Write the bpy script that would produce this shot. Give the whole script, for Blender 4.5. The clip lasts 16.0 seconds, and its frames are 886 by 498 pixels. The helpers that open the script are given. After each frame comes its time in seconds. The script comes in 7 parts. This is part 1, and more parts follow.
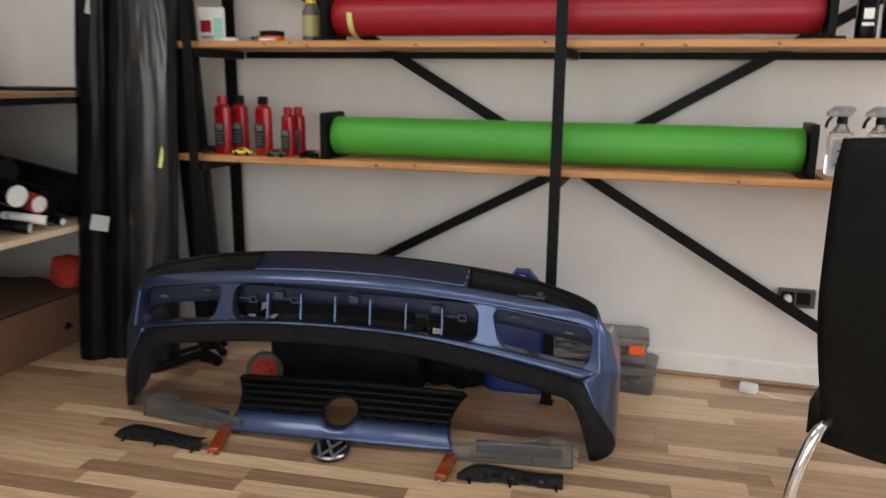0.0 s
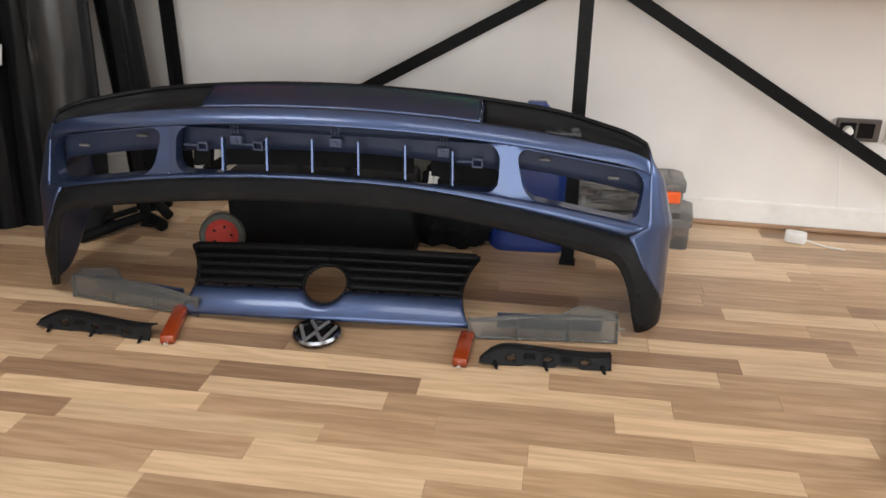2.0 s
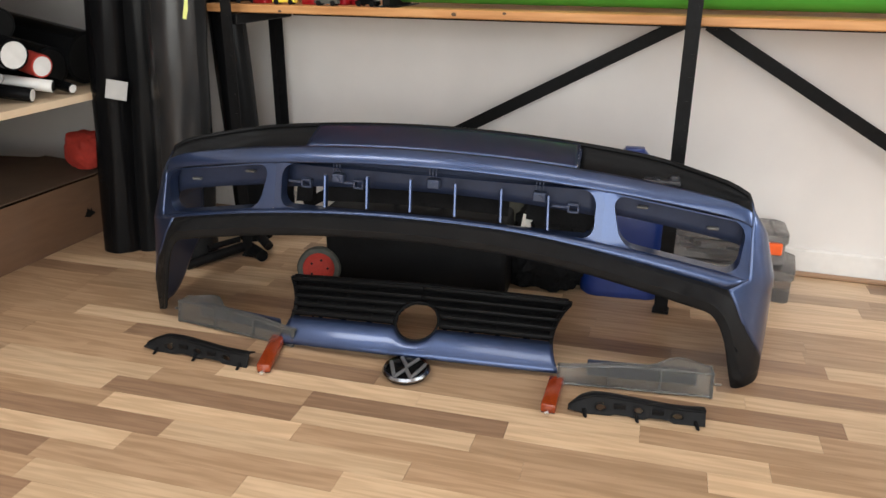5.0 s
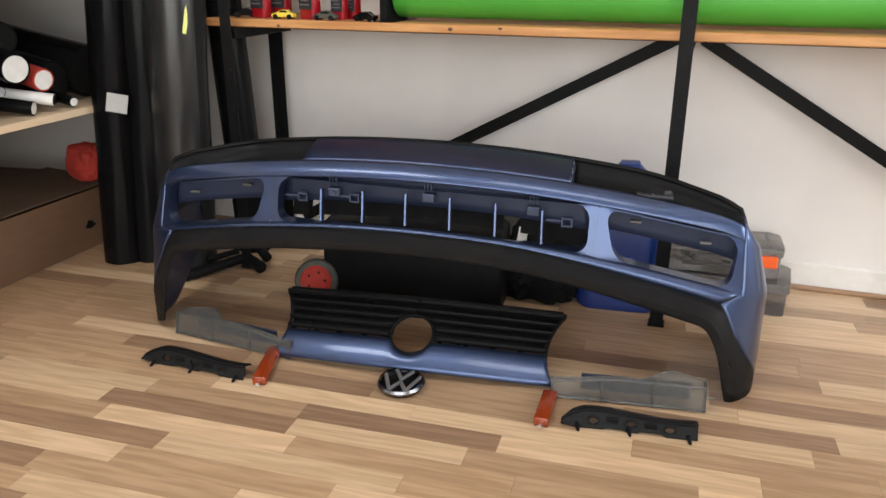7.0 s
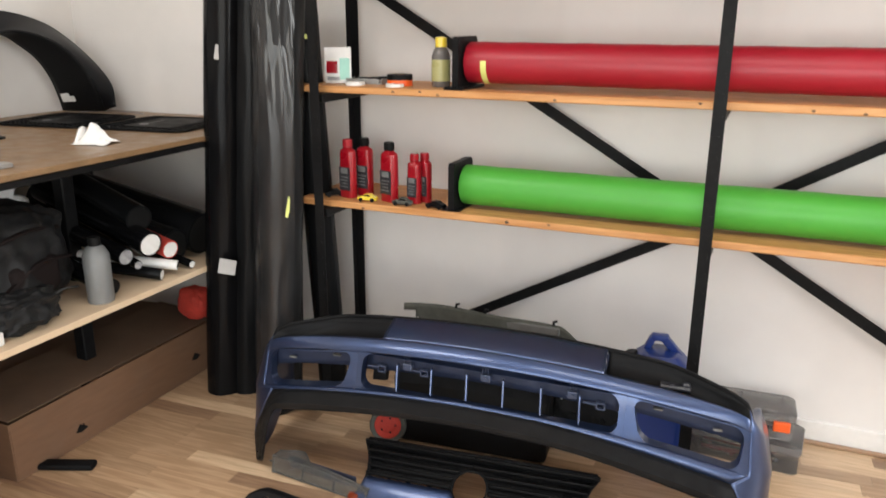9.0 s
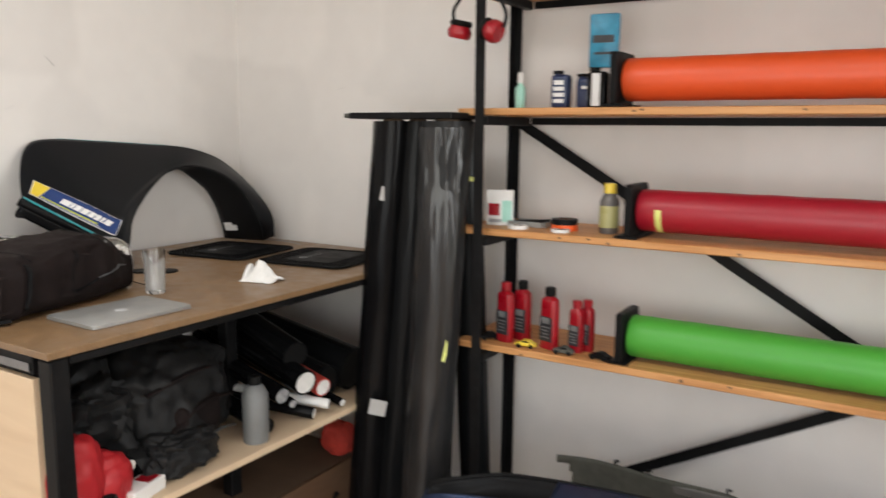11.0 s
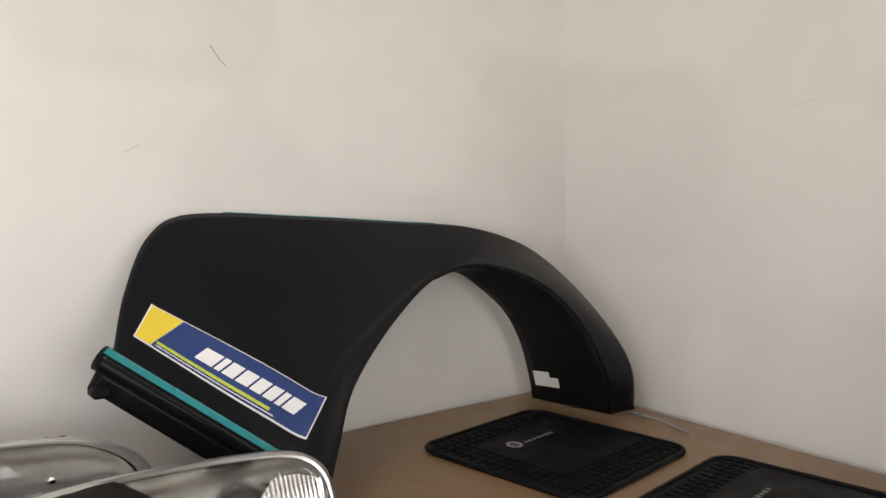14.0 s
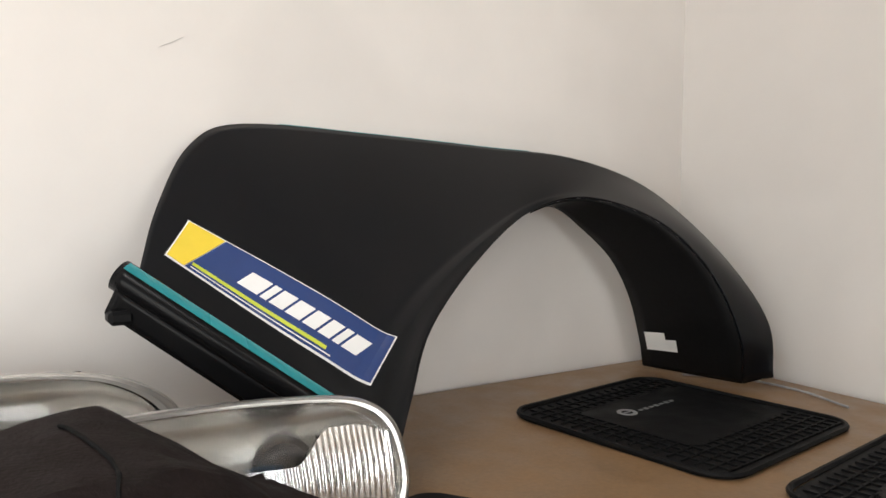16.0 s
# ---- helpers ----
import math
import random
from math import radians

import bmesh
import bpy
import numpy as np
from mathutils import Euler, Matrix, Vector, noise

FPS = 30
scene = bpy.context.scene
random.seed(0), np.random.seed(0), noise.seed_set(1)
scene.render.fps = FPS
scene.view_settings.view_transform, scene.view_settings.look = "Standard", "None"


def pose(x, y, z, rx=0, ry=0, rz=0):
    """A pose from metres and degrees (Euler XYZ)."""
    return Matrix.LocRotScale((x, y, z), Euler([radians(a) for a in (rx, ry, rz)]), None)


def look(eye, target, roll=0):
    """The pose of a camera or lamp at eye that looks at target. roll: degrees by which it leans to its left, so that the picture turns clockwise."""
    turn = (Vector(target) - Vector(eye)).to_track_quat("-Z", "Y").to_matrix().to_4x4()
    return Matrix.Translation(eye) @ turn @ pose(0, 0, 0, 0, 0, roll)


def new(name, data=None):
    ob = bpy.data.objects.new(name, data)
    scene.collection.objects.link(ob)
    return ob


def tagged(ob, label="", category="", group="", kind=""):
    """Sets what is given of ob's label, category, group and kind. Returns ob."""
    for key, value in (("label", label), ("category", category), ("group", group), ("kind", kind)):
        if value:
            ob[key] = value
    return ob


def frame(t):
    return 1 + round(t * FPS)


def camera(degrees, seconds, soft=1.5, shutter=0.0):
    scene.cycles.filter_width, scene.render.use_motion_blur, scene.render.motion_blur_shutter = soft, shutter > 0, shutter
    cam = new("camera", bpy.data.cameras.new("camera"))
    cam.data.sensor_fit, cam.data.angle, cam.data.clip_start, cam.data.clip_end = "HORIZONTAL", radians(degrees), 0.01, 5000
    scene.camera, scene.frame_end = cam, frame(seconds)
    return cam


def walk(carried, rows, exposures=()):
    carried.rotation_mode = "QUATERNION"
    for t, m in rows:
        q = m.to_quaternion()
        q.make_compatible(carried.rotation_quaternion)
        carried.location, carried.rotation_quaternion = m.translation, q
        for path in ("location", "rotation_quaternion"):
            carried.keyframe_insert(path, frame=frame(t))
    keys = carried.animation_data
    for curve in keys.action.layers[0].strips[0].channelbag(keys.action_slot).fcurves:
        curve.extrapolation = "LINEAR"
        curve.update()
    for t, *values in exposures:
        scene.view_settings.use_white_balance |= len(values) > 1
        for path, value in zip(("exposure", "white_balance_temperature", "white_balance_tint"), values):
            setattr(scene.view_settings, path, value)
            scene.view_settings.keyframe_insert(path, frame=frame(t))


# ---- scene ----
cam = camera(60.0, 16.0, shutter=0.4)
PATH = [
    (0, (0.236, 0.209, 1.084), (-0.303, 2.085, 0.649), 0.6),
    (0.5, (0.11, 0.409, 1.016), (-0.279, 2.294, 0.47), 0.8),
    (1, (0.052, 0.537, 0.93), (-0.322, 2.389, 0.273), 0.5),
    (1.5, (0.006, 0.621, 0.887), (-0.363, 2.434, 0.128), 0.4),
    (2, (-0.04, 0.627, 0.92), (-0.41, 2.422, 0.118), 0.4),
    (2.5, (-0.072, 0.614, 0.948), (-0.481, 2.401, 0.15), 0.4),
    (3, (-0.077, 0.611, 0.949), (-0.552, 2.392, 0.175), 0.3),
    (3.5, (-0.071, 0.614, 0.952), (-0.596, 2.387, 0.191), 0.2),
    (4, (-0.072, 0.612, 0.942), (-0.63, 2.383, 0.198), 0.2),
    (6.5, (-0.029, 0.619, 0.94), (-0.633, 2.391, 0.237), 0.2),
    (7, (-0.032, 0.615, 0.956), (-0.638, 2.389, 0.258), 0.2),
    (7.5, (-0.041, 0.594, 1.03), (-0.65, 2.37, 0.34), 0.2),
    (8, (-0.023, 0.551, 1.119), (-0.644, 2.329, 0.447), 0.2),
    (8.5, (0.0, 0.428, 1.288), (-0.649, 2.209, 0.65), 0.4),
    (8.7, (0.045, 0.379, 1.368), (-0.651, 2.15, 0.754), 0.3),
    (10.8, (-0.116, 0.331, 1.535), (-1.063, 2.062, 1.209), 0.5),
    (11, (-0.173, 0.395, 1.54), (-1.204, 2.081, 1.234), 0.5),
    (11.5, (-0.409, 0.576, 1.53), (-1.673, 2.104, 1.267), 0.4),
    (12, (-0.631, 0.798, 1.553), (-2.007, 2.228, 1.297), 0.3),
    (12.5, (-0.918, 0.993, 1.559), (-2.395, 2.322, 1.324), 0.4),
    (13, (-1.174, 1.198, 1.551), (-2.704, 2.469, 1.348), 0.3),
    (13.5, (-1.391, 1.434, 1.571), (-2.942, 2.684, 1.385), 0.4),
    (14, (-1.587, 1.58, 1.534), (-3.155, 2.813, 1.388), 0.3),
    (14.5, (-1.735, 1.674, 1.49), (-3.337, 2.864, 1.355), 0.4),
    (15, (-1.777, 1.699, 1.444), (-3.415, 2.84, 1.314), 0.5),
    (15.5, (-1.779, 1.702, 1.412), (-3.452, 2.787, 1.259), 0.7),
    (16, (-1.797, 1.717, 1.391), (-3.488, 2.773, 1.24), 0.2),
]
EXPOSURES = [(0.0, -0.28), (0.5, -0.14), (1.0, 0.04), (1.5, 0.2), (2.0, 0.3), (4.0, 0.36), (7.0, 0.4), (8.0, 0.5), (8.5, 0.6), (8.7, 0.58), (11.0, 0.2),
             (12.0, 0.07), (13.0, -0.06), (13.5, 0.13), (14.0, 0.16), (14.5, 0.14), (15.0, 0.16), (15.5, 0.26), (16.0, 0.4)]
walk(cam, [(t, look(eye, target, roll)) for t, eye, target, roll in PATH], EXPOSURES)

# ---- world and light ----
world = bpy.data.worlds.new("world")
scene.world = world
world.use_nodes = True
wn = world.node_tree
sky = wn.nodes.new("ShaderNodeTexSky")
sky.sky_type, sky.sun_disc, sky.sun_elevation, sky.sun_rotation = "NISHITA", False, radians(38), radians(150)
wn.links.new(sky.outputs[0], wn.nodes["Background"].inputs[0])
wn.nodes["Background"].inputs[1].default_value = 0.12


def area_light(name, m, sx, sy, watts, colour):
    """An area lamp: it stands in for the sky's light in an opening, or for light from overhead."""
    lamp = bpy.data.lights.new(name, "AREA")
    lamp.shape, lamp.size, lamp.size_y, lamp.energy, lamp.color = "RECTANGLE", sx, sy, watts, colour
    ob = new(name, lamp)
    ob.matrix_world = m
    return ob


DAY = (0.97, 0.985, 0.975)
area_light("shopfront_daylight", look((0.0, -1.56, 1.2), (-0.4, 3.0, 1.0)), 3.6, 1.6, 56, DAY)
area_light("side_window_daylight", look((3.05, 1.5, 1.42), (-2.9, 1.6, 1.1)), 2.2, 1.3, 62, DAY)
# overhead lamps added out of view, with no fixture modelled under the ceiling
for lx, ly, watts in ((-1.7, 0.9, 18), (0.0, 1.1, 9)):
    area_light("overhead_light", look((lx, ly, 2.785), (lx, ly + 0.001, 0)), 1.2, 0.6, watts, (0.985, 0.99, 0.98))

# ---- materials ----


def material(name, colour, rough=0.5, metal=0.0, vary=0.12, grain=40.0, bump=0.0, coat=0.0, stretch=(1, 1, 1), spec=0.5, dirt=0.0,
             dirt_colour=(0.12, 0.1, 0.08), random=0.0, rough_vary=0.1):
    """A procedural surface: a base colour that wanders at two scales, with fine relief, and dirt in patches."""
    mat = bpy.data.materials.new(name)
    mat.use_nodes = True
    nt = mat.node_tree
    n, ln = nt.nodes, nt.links.new
    bsdf = n["Principled BSDF"]
    co = n.new("ShaderNodeTexCoord")
    mp = n.new("ShaderNodeMapping")
    mp.inputs["Scale"].default_value = stretch
    ln(co.outputs["Object"], mp.inputs[0])
    fine = n.new("ShaderNodeTexNoise")
    fine.inputs["Scale"].default_value, fine.inputs["Detail"].default_value = grain, 6
    wide = n.new("ShaderNodeTexNoise")
    wide.inputs["Scale"].default_value, wide.inputs["Detail"].default_value = grain / 9, 3
    for tex in (fine, wide):
        ln(mp.outputs[0], tex.inputs["Vector"])
    add = n.new("ShaderNodeMath")
    add.operation = "ADD"
    ln(fine.outputs["Fac"], add.inputs[0])
    ln(wide.outputs["Fac"], add.inputs[1])
    span = n.new("ShaderNodeMapRange")
    span.inputs["From Min"].default_value, span.inputs["From Max"].default_value = 0.7, 1.3
    span.inputs["To Min"].default_value, span.inputs["To Max"].default_value = 1 - vary, 1 + vary
    ln(add.outputs[0], span.inputs["Value"])
    value = span.outputs[0]
    if random:
        info = n.new("ShaderNodeObjectInfo")
        each = n.new("ShaderNodeMapRange")
        each.inputs["To Min"].default_value, each.inputs["To Max"].default_value = 1 - random, 1 + random
        ln(info.outputs["Random"], each.inputs["Value"])
        mul = n.new("ShaderNodeMath")
        mul.operation = "MULTIPLY"
        ln(value, mul.inputs[0])
        ln(each.outputs[0], mul.inputs[1])
        value = mul.outputs[0]
    tone = n.new("ShaderNodeVectorMath")
    tone.operation = "SCALE"
    tone.inputs[0].default_value = colour
    ln(value, tone.inputs["Scale"])
    result = tone.outputs[0]
    if dirt:
        blot = n.new("ShaderNodeTexNoise")
        blot.inputs["Scale"].default_value, blot.inputs["Detail"].default_value = 7, 8
        ln(co.outputs["Object"], blot.inputs["Vector"])
        edge = n.new("ShaderNodeMapRange")
        edge.inputs["From Min"].default_value, edge.inputs["From Max"].default_value = 0.52, 0.75
        edge.inputs["To Max"].default_value = dirt
        ln(blot.outputs["Fac"], edge.inputs["Value"])
        mix = n.new("ShaderNodeMix")
        mix.data_type = "RGBA"
        ln(edge.outputs[0], mix.inputs[0])
        ln(result, mix.inputs[6])
        mix.inputs[7].default_value = (*dirt_colour, 1)
        result = mix.outputs[2]
    ln(result, bsdf.inputs["Base Color"])
    rr = n.new("ShaderNodeMapRange")
    rr.inputs["From Min"].default_value, rr.inputs["From Max"].default_value = 0.3, 0.7
    rr.inputs["To Min"].default_value, rr.inputs["To Max"].default_value = max(rough - rough_vary, 0.02), min(rough + rough_vary, 1)
    ln(wide.outputs["Fac"], rr.inputs["Value"])
    ln(rr.outputs[0], bsdf.inputs["Roughness"])
    bsdf.inputs["Metallic"].default_value = metal
    bsdf.inputs["Specular IOR Level"].default_value = spec
    bsdf.inputs["Coat Weight"].default_value = coat
    bsdf.inputs["Coat Roughness"].default_value = 0.12
    if bump:
        bn = n.new("ShaderNodeBump")
        bn.inputs["Strength"].default_value, bn.inputs["Distance"].default_value = bump, 0.002
        ln(fine.outputs["Fac"], bn.inputs["Height"])
        ln(bn.outputs[0], bsdf.inputs["Normal"])
    return mat


def clear_material(name, colour, rough=0.05, alpha_like=0.0, ior=1.45):
    """Glass or clear plastic."""
    mat = bpy.data.materials.new(name)
    mat.use_nodes = True
    b = mat.node_tree.nodes["Principled BSDF"]
    b.inputs["Base Color"].default_value = (*colour, 1)
    b.inputs["Roughness"].default_value = rough
    b.inputs["Transmission Weight"].default_value = 1.0 - alpha_like
    b.inputs["IOR"].default_value = ior
    tex = mat.node_tree.nodes.new("ShaderNodeTexNoise")
    tex.inputs["Scale"].default_value = 25
    rr = mat.node_tree.nodes.new("ShaderNodeMapRange")
    rr.inputs["To Min"].default_value, rr.inputs["To Max"].default_value = rough * 0.5, rough * 1.4
    mat.node_tree.links.new(tex.outputs["Fac"], rr.inputs["Value"])
    mat.node_tree.links.new(rr.outputs[0], b.inputs["Roughness"])
    return mat


def wood_material(name, colour, dark, stretch, rough=0.45, random=0.25, bump=0.15, scale=6.0, coat=0.0, island=False, figure=0.10):
    """Sawn or laminated wood with grain lines along one axis; pieces differ from one another."""
    mat = bpy.data.materials.new(name)
    mat.use_nodes = True
    n, ln = mat.node_tree.nodes, mat.node_tree.links.new
    bsdf = n["Principled BSDF"]
    co, off = n.new("ShaderNodeTexCoord"), n.new("ShaderNodeVectorMath")
    each_one = n.new("ShaderNodeNewGeometry").outputs["Random Per Island"] if island else n.new("ShaderNodeObjectInfo").outputs["Random"]
    shift = n.new("ShaderNodeMath")
    shift.operation = "MULTIPLY"
    shift.inputs[1].default_value = 37.0
    ln(each_one, shift.inputs[0])
    off.operation = "ADD"
    ln(co.outputs["Object"], off.inputs[0])
    ln(shift.outputs[0], off.inputs[1])
    mp = n.new("ShaderNodeMapping")
    mp.inputs["Scale"].default_value = stretch
    ln(off.outputs[0], mp.inputs[0])
    a = n.new("ShaderNodeTexNoise")
    a.inputs["Scale"].default_value, a.inputs["Detail"].default_value, a.inputs["Distortion"].default_value = scale, 7, 0.6
    b = n.new("ShaderNodeTexNoise")
    b.inputs["Scale"].default_value, b.inputs["Detail"].default_value = scale * 0.3, 3
    ln(mp.outputs[0], a.inputs["Vector"])
    ln(mp.outputs[0], b.inputs["Vector"])
    wave = n.new("ShaderNodeMath")
    wave.operation = "SINE"
    wm = n.new("ShaderNodeMath")
    wm.operation = "MULTIPLY"
    wm.inputs[1].default_value = 30
    ln(b.outputs["Fac"], wm.inputs[0])
    ln(wm.outputs[0], wave.inputs[0])
    w2 = n.new("ShaderNodeMath")
    w2.operation = "MULTIPLY_ADD"
    w2.inputs[1].default_value = figure
    ln(wave.outputs[0], w2.inputs[0])
    ln(a.outputs["Fac"], w2.inputs[2])
    ramp = n.new("ShaderNodeMapRange")
    ramp.inputs["From Min"].default_value, ramp.inputs["From Max"].default_value = 0.28, 0.72
    ln(w2.outputs[0], ramp.inputs["Value"])
    mix = n.new("ShaderNodeMix")
    mix.data_type = "RGBA"
    mix.inputs[6].default_value, mix.inputs[7].default_value = (*dark, 1), (*colour, 1)
    ln(ramp.outputs[0], mix.inputs[0])
    each = n.new("ShaderNodeMapRange")
    each.inputs["To Min"].default_value, each.inputs["To Max"].default_value = 1 - random, 1 + random * 0.6
    ln(each_one, each.inputs["Value"])
    tone = n.new("ShaderNodeVectorMath")
    tone.operation = "SCALE"
    ln(mix.outputs[2], tone.inputs[0])
    ln(each.outputs[0], tone.inputs["Scale"])
    ln(tone.outputs[0], bsdf.inputs["Base Color"])
    rr = n.new("ShaderNodeMapRange")
    rr.inputs["To Min"].default_value, rr.inputs["To Max"].default_value = rough + 0.08, rough - 0.08
    ln(a.outputs["Fac"], rr.inputs["Value"])
    ln(rr.outputs[0], bsdf.inputs["Roughness"])
    bsdf.inputs["Coat Weight"].default_value = coat
    bsdf.inputs["Coat Roughness"].default_value = 0.25
    bn = n.new("ShaderNodeBump")
    bn.inputs["Strength"].default_value, bn.inputs["Distance"].default_value = bump, 0.001
    ln(a.outputs["Fac"], bn.inputs["Height"])
    ln(bn.outputs[0], bsdf.inputs["Normal"])
    return mat


def wall_material(name, colour):
    """Rolled emulsion paint with random square patches of differing tone, scuffs and a fine nap."""
    mat = material(name, colour, 0.62, vary=0.025, grain=9, bump=0.0)
    n, ln = mat.node_tree.nodes, mat.node_tree.links.new
    bsdf = n["Principled BSDF"]
    old = bsdf.inputs["Base Color"].links[0].from_socket
    co = n.new("ShaderNodeTexCoord")
    vor = n.new("ShaderNodeTexVoronoi")
    vor.feature, vor.inputs["Smoothness"].default_value = "SMOOTH_F1", 0.22
    vor.distance, vor.inputs["Scale"].default_value, vor.inputs["Randomness"].default_value = "CHEBYCHEV", 2.1, 0.8
    wob = n.new("ShaderNodeTexNoise")
    wob.inputs["Scale"].default_value = 6
    va = n.new("ShaderNodeVectorMath")
    va.operation = "MULTIPLY_ADD"
    va.inputs[1].default_value = (0.12, 0.12, 0.12)
    ln(wob.outputs["Color"], va.inputs[0])
    ln(co.outputs["Object"], va.inputs[2])
    ln(va.outputs[0], vor.inputs["Vector"])
    sep = n.new("ShaderNodeSeparateColor")
    ln(vor.outputs["Color"], sep.inputs[0])
    patch = n.new("ShaderNodeMapRange")
    patch.inputs["To Min"].default_value, patch.inputs["To Max"].default_value = 0.925, 1.025
    ln(sep.outputs[0], patch.inputs["Value"])
    tone = n.new("ShaderNodeVectorMath")
    tone.operation = "SCALE"
    ln(old, tone.inputs[0])
    ln(patch.outputs[0], tone.inputs["Scale"])
    ln(tone.outputs[0], bsdf.inputs["Base Color"])
    nap = n.new("ShaderNodeTexNoise")
    nap.inputs["Scale"].default_value, nap.inputs["Detail"].default_value = 260, 3
    ln(co.outputs["Object"], nap.inputs["Vector"])
    bn = n.new("ShaderNodeBump")
    bn.inputs["Strength"].default_value, bn.inputs["Distance"].default_value = 0.12, 0.001
    ln(nap.outputs["Fac"], bn.inputs["Height"])
    ln(bn.outputs[0], bsdf.inputs["Normal"])
    return mat


